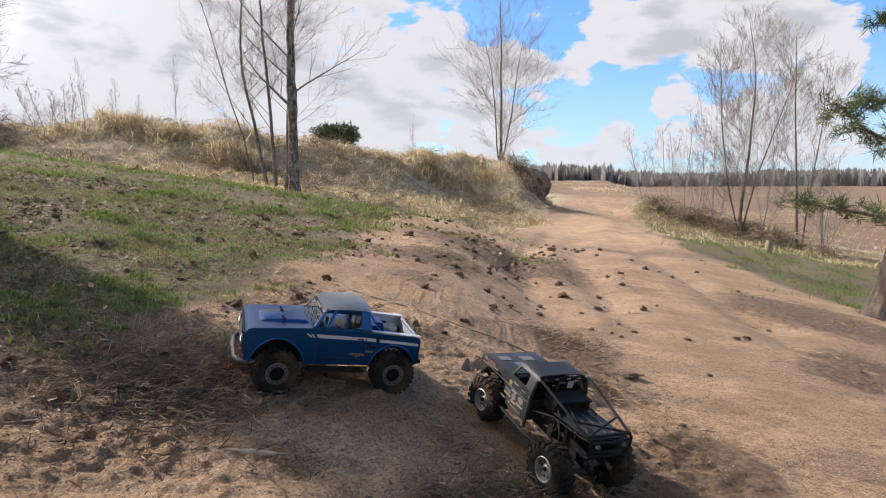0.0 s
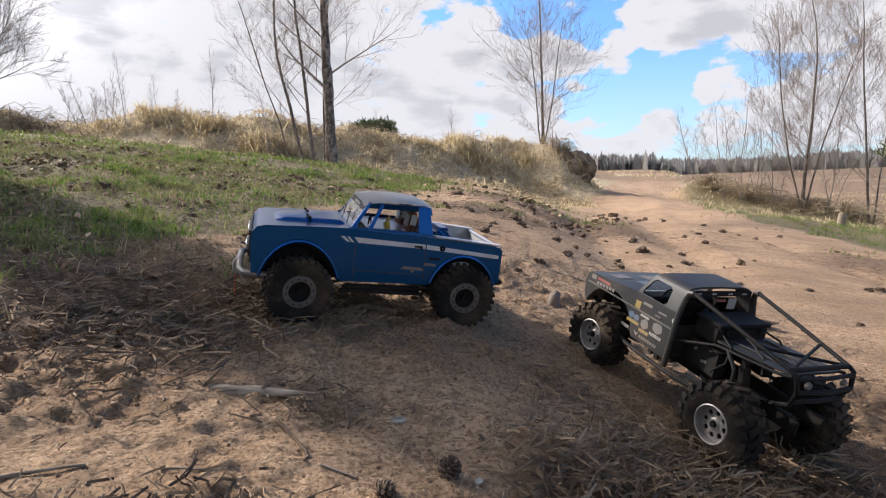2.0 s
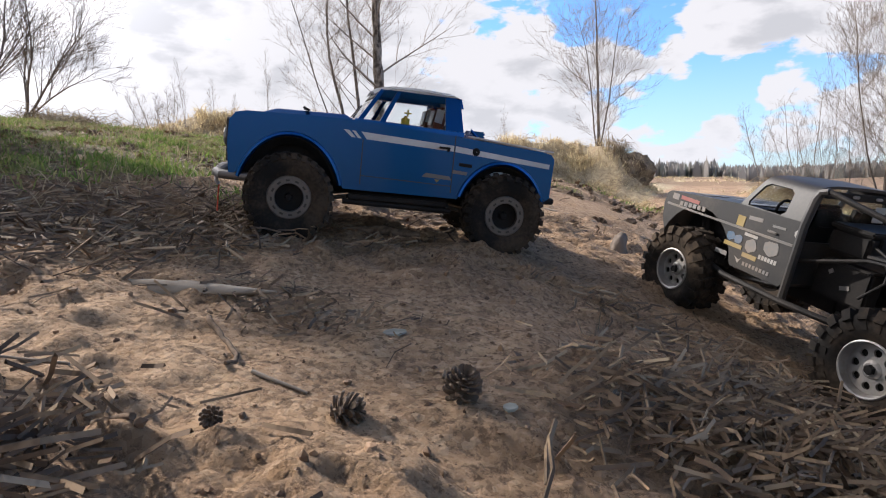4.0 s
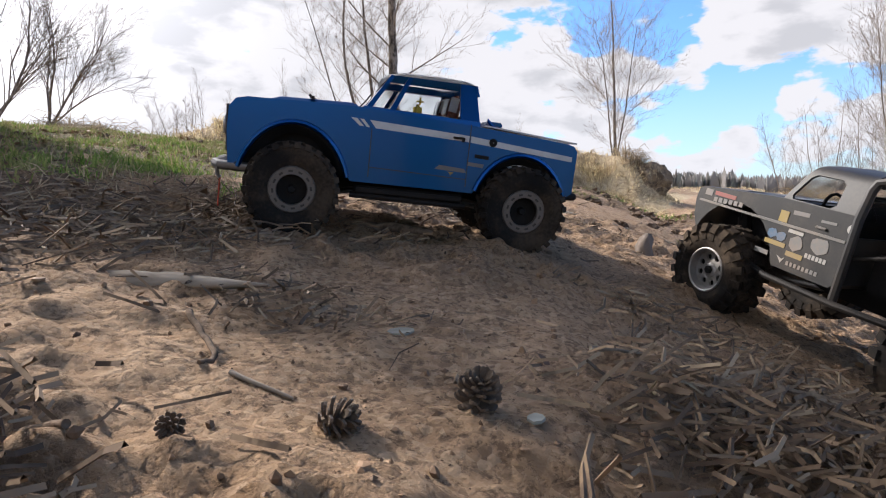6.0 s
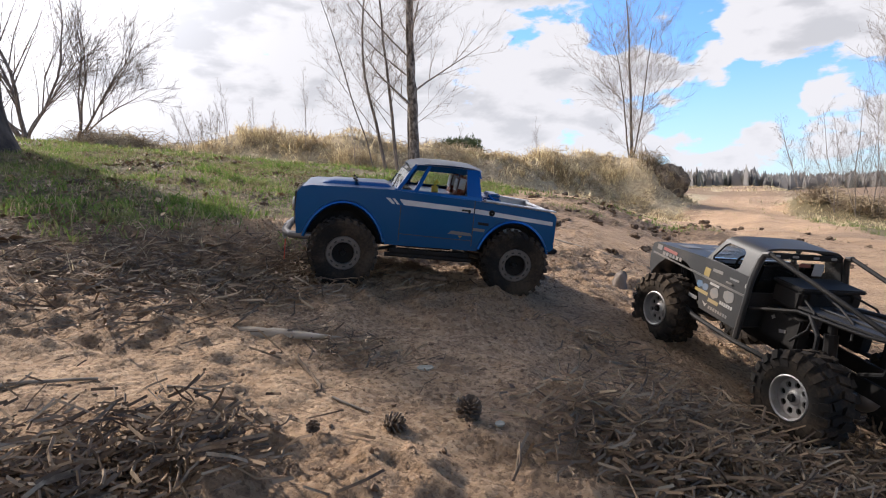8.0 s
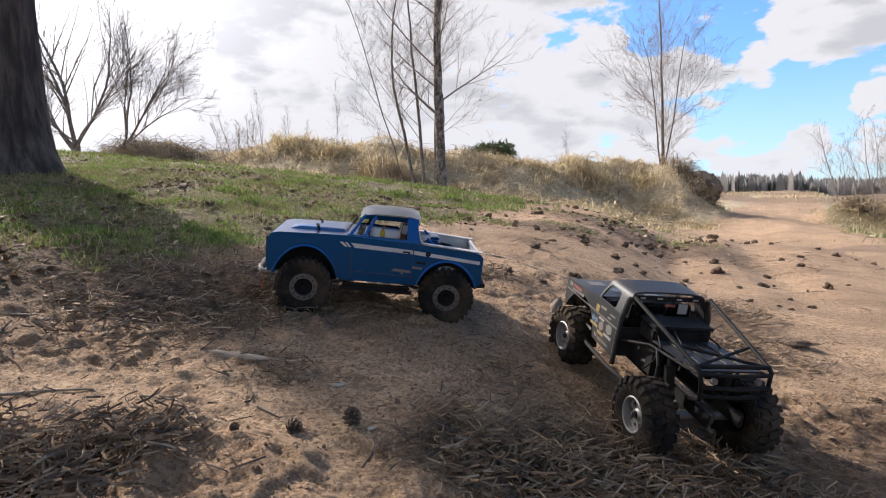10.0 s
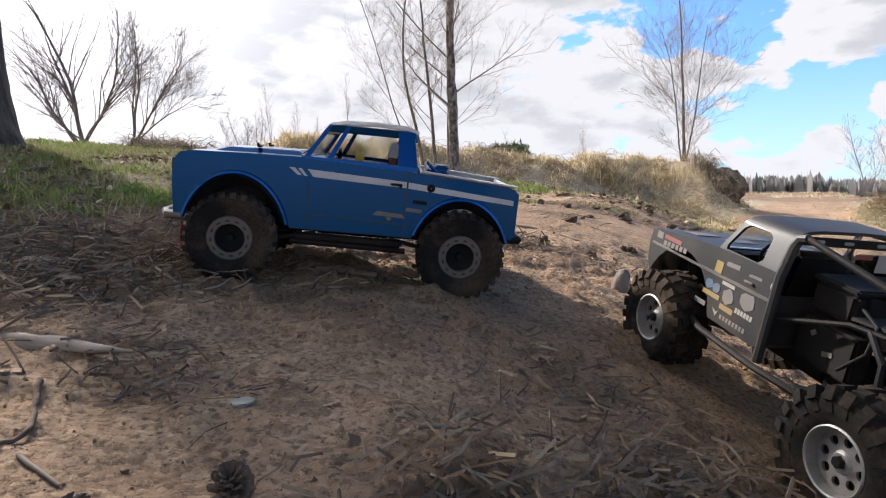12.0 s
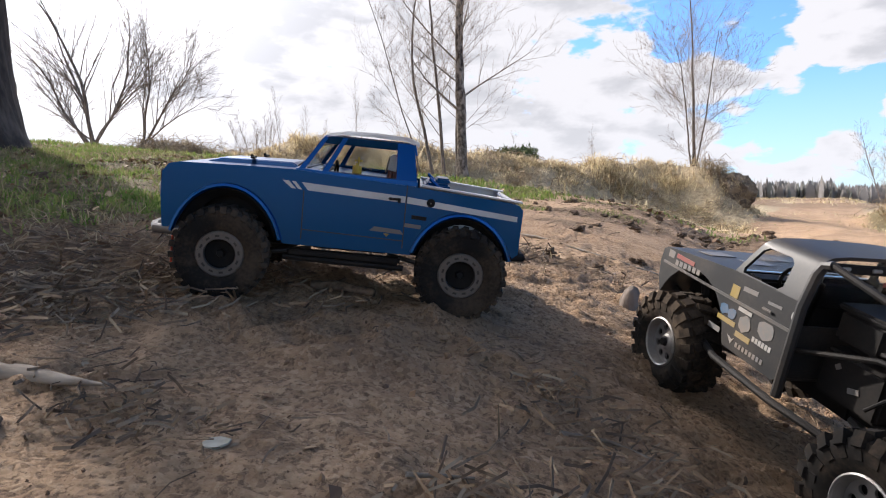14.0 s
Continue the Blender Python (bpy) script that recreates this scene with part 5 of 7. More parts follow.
for x, z, hh in ((x0, 0.086, 0.047), (x1, 0.090, 0.055)):
    bm = bmesh.new()
    box(bm, (x, 0, H(z)), (0.004, 0.168, hh), None, 0.0008)
    part("bed_wall", bm, MAT_ROOF, bed)
bm = bmesh.new()
box(bm, (bx(0.038), 0.01, H(0.112)), (0.036, 0.085, 0.018), None, 0.003)
box(bm, (bx(0.030), 0.01, H(0.124)), (0.020, 0.06, 0.008), None, 0.002)
for y in (-0.045, 0.065):
    tube(bm, [(bx(0.055), y, H(0.10)), (bx(0.05), y, H(0.128)), (bx(0.0), y, H(0.086))], 0.003, 6)
part("bed_rack", bm, MAT_BLUE, BT, "blue rack behind the cab")

# hood bulge with two vents and latches
bm = bmesh.new()
pts = [(bx(0.355), 0.045), (bx(0.225), 0.062), (bx(0.225), -0.062), (bx(0.355), -0.045)]
low = [bm.verts.new((x, y, H(0.1205))) for x, y in pts]
top = [bm.verts.new((x * 0.99 + (0.012 if i in (1, 2) else -0.016), y * 0.82, H(0.130 if i in (1, 2) else 0.1275))) for i, (x, y) in enumerate(pts)]
bm.faces.new(top)
for i in range(4):
    bm.faces.new((low[i], low[(i + 1) % 4], top[(i + 1) % 4], top[i]))
bmesh.ops.bevel(bm, geom=bm.edges[:], offset=0.002, segments=2, affect="EDGES", clamp_overlap=True)
part("hood_scoop", bm, MAT_BLUE, BT, "raised blue hood bulge")
for y in (-0.036, 0.036):
    bm = bmesh.new()
    box(bm, (bx(0.295), y, H(0.1310)), (0.006, 0.034, 0.0025), Matrix.Rotation(0.12, 4, "Z"), 0.001)
    box(bm, (bx(0.298), y, H(0.1330)), (0.004, 0.004, 0.004), None, 0.001)
    part("hood_latch", bm, MAT_BLACKP, BT, "small black hood latch")

# cab: pillars, roof, panes
zb, zt = 0.120, 0.171
cb = {"af": (0.214, halfw(0.12) - 0.002), "bf": (0.060, halfw(0.12) - 0.002)}
ct = {"af": (0.171, 0.0800), "bf": (0.066, 0.0800)}
bm = bmesh.new()
for y in (-1, 1):
    A0, A1 = Vector((bx(0.226), y * 0.0945, H(zb))), Vector((bx(0.192), y * 0.080, H(zt)))
    B0, B1 = Vector((bx(0.066), y * 0.0945, H(zb - 0.003))), Vector((bx(0.075), y * 0.080, H(zt)))
    C0, C1 = Vector((bx(0.094), y * 0.0945, H(zb - 0.003))), Vector((bx(0.097), y * 0.080, H(zt)))
    D0, D1 = Vector((bx(0.206), y * 0.0945, H(zb))), Vector((bx(0.178), y * 0.080, H(zt)))
    inw = (0, -y, 0.2)
    plate(bm, [A0, A1, A1 + Vector((-0.006, 0, 0)), A0 + Vector((-0.008, 0, 0))], 0.005, inw)
    plate(bm, [B0, B1, C1, C0], 0.005, inw)
    plate(bm, [D0 + Vector((-0.012, 0, 0)), D1 + Vector((-0.010, 0, 0)), D1 + Vector((-0.016, 0, 0)), D0 + Vector((-0.020, 0, 0))], 0.004, inw)
    up = Vector((0, -y * 0.002, -0.010))
    plate(bm, [A1, B1, B1 + up, A1 + up], 0.005, inw)
    dn = Vector((0, -y * 0.001, 0.006))
    plate(bm, [A0, B0, B0 + dn, A0 + dn], 0.005, inw)
for z0, z1, xa, xb in ((zb, zb + 0.006, 0.226, 0.2220), (zt - 0.012, zt, 0.200, 0.192)):
    plate(bm, [(bx(xa), -0.094 + (z0 - zb) * 0.25, H(z0)), (bx(xa), 0.094 - (z0 - zb) * 0.25, H(z0)), (bx(xb), 0.094 - (z1 - zb) * 0.25, H(z1)), (bx(xb), -0.094 + (z1 - zb) * 0.25, H(z1))], 0.003, (-1, 0, -0.4))
for z0, z1 in ((zb - 0.004, zb + 0.012), (zt - 0.014, zt)):
    plate(bm, [(bx(0.069), -0.092 + (z0 - zb) * 0.22, H(z0)), (bx(0.069), 0.092 - (z0 - zb) * 0.22, H(z0)), (bx(0.073), 0.092 - (z1 - zb) * 0.22, H(z1)), (bx(0.073), -0.092 + (z1 - zb) * 0.22, H(z1))], 0.003, (1, 0, 0))
part("cab_frame", bm, MAT_BLUE, BT, "blue cab pillars")
bm = bmesh.new()
rows = [(0.201, 0.0815, 0.1700), (0.193, 0.0820, 0.1755), (0.172, 0.083, 0.1800), (0.13, 0.083, 0.1815), (0.085, 0.083, 0.1800), (0.068, 0.082, 0.1745)]
grid = []
for x, w, z in rows:
    grid.append([bm.verts.new((bx(x), w * u, H(z - 0.0065 * abs(u) ** 3))) for u in (-1, -0.92, -0.6, 0, 0.6, 0.92, 1)])
for a, b in zip(grid, grid[1:]):
    for k in range(6):
        bm.faces.new((a[k], a[k + 1], b[k + 1], b[k]))
bmesh.ops.solidify(bm, geom=bm.faces[:], thickness=0.004)
part("roof", bm, MAT_ROOF, BT, "dusty light grey roof")


def pane(pts, normal, label=""):
    bm = bmesh.new()
    plate(bm, pts, 0.0008, normal)
    return part("window_pane", bm, MAT_GLASS, BT, label)


pane([(bx(0.2225), -0.090, H(zb + 0.004)), (bx(0.2225), 0.090, H(zb + 0.004)), (bx(0.196), 0.079, H(zt - 0.004)), (bx(0.196), -0.079, H(zt - 0.004))], (-1, 0, -1), "clear windscreen")
pane([(bx(0.0710), -0.088, H(zb + 0.010)), (bx(0.0710), 0.088, H(zb + 0.010)), (bx(0.0745), 0.079, H(zt - 0.010)), (bx(0.0745), -0.079, H(zt - 0.010))], (1, 0, 0), "clear rear window")
for y in (-1, 1):
    pane([(bx(0.186), y * 0.0920, H(zb + 0.004)), (bx(0.096), y * 0.0920, H(zb + 0.003)), (bx(0.099), y * 0.0790, H(zt - 0.008)), (bx(0.166), y * 0.0790, H(zt - 0.008))], (0, -y, 0), "clear side window")
    pane([(bx(0.217), y * 0.0920, H(zb + 0.004)), (bx(0.197), y * 0.0920, H(zb + 0.004)), (bx(0.172), y * 0.0790, H(zt - 0.009)), (bx(0.187), y * 0.0790, H(zt - 0.009))], (0, -y, 0), "small quarter window")
bm = bmesh.new()
box(bm, (bx(0.1995), 0, H(0.1610)), (0.0012, 0.155, 0.011), Matrix.Rotation(-0.66, 4, "Y"), 0.0003, 1)
part("sun_strip", bm, MAT_BLACKP, BT, "black strip along the windscreen top")
bm = bmesh.new()
for k in range(8):
    box(bm, (bx(0.2010), -0.026 + 0.0075 * k, H(0.1610)), (0.0006, 0.0052, 0.0052), Matrix.Rotation(-0.66, 4, "Y"))
part("strip_marks", bm, MAT_WHITE, BT, "row of small pale marks")
for y in (0.035, -0.03):
    bm = bmesh.new()
    tube(bm, [(bx(0.228), y + 0.03, H(0.1275)), (bx(0.2205), y, H(0.136)), (bx(0.2135), y - 0.028, H(0.147))], 0.0010, 5)
    part("wiper", bm, MAT_BLACKP, BT, "thin black wiper")
# inside: floor pan, seats and dashboard
bm = bmesh.new()
box(bm, (bx(0.140), 0, H(0.085)), (0.15, 0.17, 0.004))
box(bm, (bx(0.200), 0, H(0.112)), (0.026, 0.165, 0.022), None, 0.004)
tube(bm, [(bx(0.180), 0.040 + 0.014 * math.cos(a), H(0.124) + 0.014 * math.sin(a)) for a in (k * math.pi / 6 for k in range(13))], 0.0018, 6, False)
part("dashboard", bm, MAT_BLACKP, BT, "black dashboard with a steering wheel")
for y in (-0.040, 0.040):
    bm = bmesh.new()
    box(bm, (bx(0.125), y, H(0.100)), (0.050, 0.055, 0.020), None, 0.006, 3)
    box(bm, (bx(0.100), y, H(0.128)), (0.016, 0.056, 0.058), Matrix.Rotation(-0.16, 4, "Y"), 0.006, 3)
    seat = part("seat", bm, MAT_SEAT, BT, "reddish brown seat")
    bm = bmesh.new()
    box(bm, (bx(0.1095), y + 0.006, H(0.140)), (0.0012, 0.030, 0.022), Matrix.Rotation(-0.16, 4, "Y"), 0.0004, 1)
    box(bm, (bx(0.1010), y + 0.0284, H(0.143)), (0.012, 0.0010, 0.020), Matrix.Rotation(-0.16, 4, "Y"), 0.0004, 1)
    part("seat_label", bm, MAT_STRIPE, seat, "pale printed panel")
bm = bmesh.new()
box(bm, (bx(0.150), 0.058, H(0.128)), (0.012, 0.014, 0.020), Matrix.Rotation(0.4, 4, "X"), 0.004, 2)
box(bm, (bx(0.148), 0.062, H(0.142)), (0.010, 0.012, 0.010), None, 0.004, 2)
part("yellow_ornament", bm, MAT_YELLOW, BT, "small yellow plastic ornament")

# side trim: stripe, door lines, handle, fuel cap, decals


def flat(name, pts, y, mat, label="", off=0.0006):
    """A thin decal on the leaning body side; pts are (x from the rear axle, height over the hubs)."""
    bm = bmesh.new()
    nrm = Vector((0, y, 0.055)).normalized()
    plate(bm, [Vector((bx(x), y * halfw(z), H(z))) + nrm * 0.0001 for x, z in pts], off, nrm)
    return part(name, bm, mat, BT, label)


for y in (-1, 1):
    flat("stripe", [(0.2075, 0.0985), (0.216, 0.1085), (0.080, 0.1030), (0.080, 0.0945)], y, MAT_STRIPE, "pale grey side stripe")
    flat("stripe", [(0.0775, 0.0943), (0.0775, 0.1028), (-0.071, 0.0905), (-0.071, 0.0835)], y, MAT_STRIPE, "pale grey side stripe")
    flat("stripe_tick", [(0.2200, 0.0990), (0.2290, 0.1088), (0.2240, 0.1086), (0.2150, 0.0988)], y, MAT_STRIPE)
    flat("stripe_tick", [(0.2290, 0.0995), (0.2410, 0.1092), (0.2330, 0.1090), (0.2230, 0.0993)], y, MAT_STRIPE)
    flat("door_seam", [(0.0782, 0.034), (0.0796, 0.034), (0.0796, 0.118), (0.0782, 0.118)], y, MAT_GRILLE, "", 0.0004)
    flat("door_seam", [(0.2120, 0.034), (0.2134, 0.034), (0.2134, 0.098), (0.2120, 0.098)], y, MAT_GRILLE, "", 0.0004)
    flat("door_seam", [(0.0790, 0.0445), (0.0790, 0.0433), (0.2125, 0.0463), (0.2125, 0.0475)], y, MAT_GRILLE, "", 0.0004)
    bm = bmesh.new()
    box(bm, (bx(0.094), y * (halfw(0.098) + 0.002), H(0.0985)), (0.017, 0.004, 0.0032), None, 0.001)
    box(bm, (bx(0.088), y * (halfw(0.098) + 0.002), H(0.0965)), (0.004, 0.004, 0.006), None, 0.001)
    part("door_handle", bm, MAT_BLACKP, BT, "black door handle")
    bm = bmesh.new()
    lathe(bm, [(0.001, 0.002), (0.0048, 0.002), (0.0056, 0.0008), (0.0058, -0.001)], 20)
    bmesh.ops.transform(bm, matrix=Matrix.Translation((bx(0.046), y * (halfw(0.097) + 0.0006), H(0.0975))) @ Matrix.Diagonal((1, y, 1, 1)), verts=bm.verts[:])
    part("fuel_cap", bm, MAT_BLACKP, BT, "round black fuel cap")
    # maker's marks as plain shapes
    flat("decal", [(0.124, 0.0540), (0.118, 0.0600), (0.083, 0.0580), (0.079, 0.0525)], y, MAT_GREYST, "grey winged decal")
    flat("decal", [(0.105, 0.0520), (0.101, 0.0475), (0.097, 0.0518)], y, MAT_GOLD)
    flat("decal", [(0.079, 0.0630), (0.078, 0.0680), (0.056, 0.0668), (0.057, 0.0618)], y, MAT_GREYST, "small grey decal")
    flat("decal", [(0.070, 0.0745), (0.070, 0.0795), (0.050, 0.0785), (0.050, 0.0735)], y, MAT_BLACKP, "small dark decal")
    # arch lips
    for cx, rx, rz, z0 in ((0.0, 0.070, 0.085, 0.030), (0.31, 0.0735, 0.095, 0.030)):
        bm = bmesh.new()
        tube(bm, [(x, y * (halfw(z) + 0.001), H(z)) for x, z in arch(cx, rx, rz, z0, 16)], 0.0035, 6)
        part("arch_lip", bm, MAT_BLUE, BT, "rounded blue wheel-arch lip")
    bm = bmesh.new()
    box(bm, (bx(0.155), y * 0.100, H(0.016)), (0.150, 0.006, 0.012), None, 0.003)
    tube(bm, [(bx(0.075), y * 0.098, H(0.006)), (bx(0.235), y * 0.098, H(0.008))], 0.004, 8)
    part("rock_slider", bm, MAT_BLACKP, BT, "black rock slider")
    # inner wheel wells
    bm = bmesh.new()
    box(bm, (bx(0.31), y * 0.066, H(0.062)), (0.138, 0.010, 0.075), None, 0.004)
    tube(bm, [(x, y * 0.082, H(z + 0.002)) for x, z in arch(0.31, 0.070, 0.092, 0.030, 12)], 0.014, 6)
    part("wheel_well", bm, MAT_BLACKP, BT, "black inner wheel well")
    bm = bmesh.new()
    box(bm, (bx(0.0), y * 0.066, H(0.050)), (0.130, 0.010, 0.060), None, 0.004)
    tube(bm, [(x, y * 0.082, H(z + 0.001)) for x, z in arch(0.0, 0.067, 0.082, 0.030, 12)], 0.013, 6)
    part("wheel_well", bm, MAT_BLACKP, BT, "black inner wheel well")

# front: grille panel, headlights, bumper, hook and strap
bm = bmesh.new()
box(bm, (bx(0.3955), 0, H(0.078)), (0.003, 0.188, 0.060), Matrix.Rotation(0.02, 4, "Y"), 0.0013, 2)
for k in range(6):
    box(bm, (bx(0.3980), 0, H(0.058 + 0.0075 * k)), (0.003, 0.118, 0.0028), None, 0.0008, 1)
for y in (-0.060, 0.060):
    box(bm, (bx(0.3980), y, H(0.077)), (0.003, 0.0025, 0.048), None, 0.0008, 1)
part("grille", bm, MAT_GRILLE, BT, "black slatted grille panel")
for y in (-0.0745, 0.0745):
    bm = bmesh.new()
    lathe(bm, [(0.0125, -0.002), (0.0130, 0.003), (0.0112, 0.0045), (0.0105, 0.002)], 28)
    turn = Matrix.Translation((bx(0.3975), y, H(0.082))) @ Matrix.Rotation(-math.pi / 2, 4, "Z")
    ring = part("headlight", bm, MAT_CHROME, BT, "round headlight in a bright ring", turn)
    bm = bmesh.new()
    lathe(bm, [(0.0001, 0.0055), (0.005, 0.0048), (0.0100, 0.0025), (0.0104, 0.0)], 28)
    part("lens", bm, MAT_LAMP, ring, "glowing white lens")
bm = bmesh.new()
tube(bm, [(bx(0.360), -0.100, H(0.030)), (bx(0.402), -0.094, H(0.030)), (bx(0.412), -0.070, H(0.030)), (bx(0.414), 0, H(0.030)), (bx(0.412), 0.070, H(0.030)), (bx(0.402), 0.094, H(0.030)), (bx(0.360), 0.100, H(0.030))], 0.0065, 10)
part("front_bumper", bm, MAT_STEEL, BT, "dull metal tube bumper")
bm = bmesh.new()
box(bm, (bx(0.416), -0.004, H(0.033)), (0.010, 0.046, 0.006), None, 0.002)
tube(bm, [(bx(0.420), -0.004, H(0.032)), (bx(0.424), -0.004, H(0.022)), (bx(0.423), -0.004, H(0.008)), (bx(0.419), -0.004, H(0.004))], 0.003, 8)
part("tow_hook", bm, MAT_CHROME, BT, "metal winch fairlead and hook")
bm = bmesh.new()
box(bm, (bx(0.420), -0.005, H(-0.016)), (0.0016, 0.006, 0.044), Matrix.Rotation(0.12, 4, "X"), 0.0005, 1)
part("pull_strap", bm, MAT_RED, BT, "bright red pull strap")
bm = bmesh.new()
tube(bm, [(bx(-0.06), -0.096, H(0.034)), (bx(-0.085), -0.088, H(0.034)), (bx(-0.087), 0, H(0.034)), (bx(-0.085), 0.088, H(0.034)), (bx(-0.06), 0.096, H(0.034))], 0.0055, 8)
part("rear_bumper", bm, MAT_BLACKP, BT, "black rear bumper")
for y in (-0.080, 0.080):
    bm = bmesh.new()
    box(bm, (bx(-0.0785), y, H(0.080)), (0.003, 0.012, 0.026), None, 0.001)
    part("tail_light", bm, MAT_REDST, BT, "red tail light")

# running gear
bm = bmesh.new()
for y in (-0.032, 0.032):
    box(bm, (bx(0.155), y, H(0.024)), (0.43, 0.006, 0.022), None, 0.001)
box(bm, (bx(0.155), 0, H(0.020)), (0.11, 0.062, 0.020), None, 0.003)
box(bm, (bx(0.31), 0, H(0.050)), (0.07, 0.06, 0.04), None, 0.004)
part("chassis", bm, MAT_BLACKP, BT, "black ladder chassis")
for cx in (0.0, 0.31):
    bm = bmesh.new()
    tube(bm, [(bx(cx), -0.105, R1), (bx(cx), 0.105, R1)], 0.0085, 10)
    bmesh.ops.create_uvsphere(bm, u_segments=14, v_segments=10, radius=0.021, matrix=Matrix.Translation((bx(cx), 0.012, R1)))
    part("axle", bm, MAT_BLACKP, BT, "black axle with its gear housing")
    for y in (-1, 1):
        bm = bmesh.new()
        tube(bm, [(bx(cx) - 0.004, y * 0.052, H(0.004)), (bx(cx) - 0.012, y * 0.044, H(0.074))], 0.0065, 10)
        tube(bm, [(bx(cx) - 0.006, y * 0.050, H(0.018)), (bx(cx) - 0.011, y * 0.045, H(0.064))], 0.0095, 10)
        part("shock_absorber", bm, MAT_STEEL, BT, "metal coil-over shock absorber")
        bm = bmesh.new()
        e = bx(0.10) if cx == 0.0 else bx(0.21)
        tube(bm, [(bx(cx), y * 0.048, H(-0.006)), (e, y * 0.030, H(0.010))], 0.0035, 8)
        part("suspension_link", bm, MAT_STEEL, BT, "metal suspension link")
blue_set = (tyre_mesh("tyre_blue", R1, 0.046, 26, 0.0032, 0.029), rim_mesh("rim_grey", 0.030, 0.046, "ring", MAT_RIM), barrel_mesh("wheel_barrel", 0.028, 0.046, 0.62), slots_mesh("rim_slot", 0.030, 0.046))
for x in (FX, RX):
    for y in (-1, 1):
        turn = Matrix.Translation((x, y * 0.112, R1)) @ Matrix.Rotation(0 if y > 0 else math.pi, 4, "Z") @ Matrix.Rotation(0.4 * x * 7 + y, 4, "Y")
        if x > 0:
            turn = Matrix.Translation((x, y * 0.112, R1)) @ Matrix.Rotation(0.12, 4, "Z") @ Matrix.Translation((-x, -y * 0.112, -R1)) @ turn
        add_wheel(BT, blue_set, turn, ("black off-road tyre with dusty tread", "grey beadlock rim"))

# ---- the black truck ----
KT = thing("toy_truck", "dark grey radio-controlled crawler with stickers and open rear cage", "toy truck", BLACK_POSE)
R2 = 0.064


def kx(x):
    """Along the shell, which sits a little back on its axles."""
    return x - 0.165


def K(z):
    return z + R2 + 0.010


def kw(z):
    return 0.094 - 0.05 * z


out_k = [(kx(0.400), 0.052), (kx(0.405), 0.075), (kx(0.403), 0.091), (kx(0.395), 0.0955), (kx(0.32), 0.1025), (kx(0.256), 0.1080),
         (kx(0.160), 0.1090), (kx(0.154), 0.106), (kx(0.154), 0.030), (kx(0.160), 0.024)]
fr_k = [(kx(0.242), 0.024)] + [(kx(0.318) + 0.076 * math.cos(a), 0.004 + 0.082 * math.sin(a)) for a in (math.pi * (0.90 - 0.78 * k / 12) for k in range(13))]
loop = out_k + fr_k
bm = bmesh.new()
L = [bm.verts.new((x, kw(z), K(z))) for x, z in loop]
Rr = [bm.verts.new((x, -kw(z), K(z))) for x, z in loop]
bm.faces.new(L)
bm.faces.new(Rr[::-1])
for i in range(len(loop)):
    if i in (5, 6, 7):
        continue
    j = (i + 1) % len(loop)
    bm.faces.new((L[i], Rr[i], Rr[j], L[j]))
edges = [e for e in bm.edges if len(e.link_faces) == 2 and e.calc_face_angle(0) > 0.6 and e.verts[0].co.y * e.verts[1].co.y > 0]
bmesh.ops.bevel(bm, geom=edges, offset=0.004, segments=3, affect="EDGES", clamp_overlap=True)
part("body", bm, MAT_GREYBODY, KT, "scuffed dark grey painted body", angle=30)

bm = bmesh.new()
kb, kt = 0.107, 0.148
# cab shell: pillars, sills and a rounded roof, with the side windows left open
rows = []
for z, w, xf, xr in ((0.1055, 0.0885, 0.2585, 0.1540), (0.1095, 0.0876, 0.2563, 0.1542), (0.1145, 0.0863, 0.2537, 0.1545), (0.1385, 0.0796, 0.2412, 0.1561), (0.1430, 0.0780, 0.2388, 0.1564),
                     (0.1470, 0.0764, 0.2365, 0.1567), (0.1515, 0.0730, 0.2330, 0.1570), (0.1545, 0.0660, 0.2290, 0.1575), (0.1565, 0.0480, 0.2262, 0.1580), (0.1575, 0.0, 0.2250, 0.1580)):
    cols = (xf, xf - 0.0075, xf - 0.0120, xr + 0.0370, xr + 0.0310, xr + 0.0030, xr)
    rows.append([[bm.verts.new((kx(x), y * w, K(z))) for x in cols] if w or y > 0 else None for y in (1, -1)])
rows[-1][1] = rows[-1][0]
for i, (lo, hi) in enumerate(zip(rows, rows[1:])):
    for side in (0, 1):
        p, q = lo[side], hi[side]
        for k in range(6):
            quad = [p[k], p[k + 1], q[k + 1], q[k]]
            if 1 <= i <= 3 and 1 <= k <= 3:
                corner = {(1, 1): 2, (1, 3): 3, (3, 1): 1, (3, 3): 0}.get((i, k))
                if corner is None:
                    continue
                quad.pop(corner)
            bm.faces.new(quad if side == 0 else quad[::-1])
bmesh.ops.recalc_face_normals(bm, faces=bm.faces[:])
bmesh.ops.solidify(bm, geom=bm.faces[:], thickness=0.0035)
plate(bm, [(kx(0.154), -0.087, K(0.03)), (kx(0.154), 0.087, K(0.03)), (kx(0.154), 0.087, K(0.085)), (kx(0.154), -0.087, K(0.085))], 0.003, (1, 0, 0))
part("cab_shell", bm, MAT_GREYBODY, KT, "dusty dark grey cab with rounded roof")
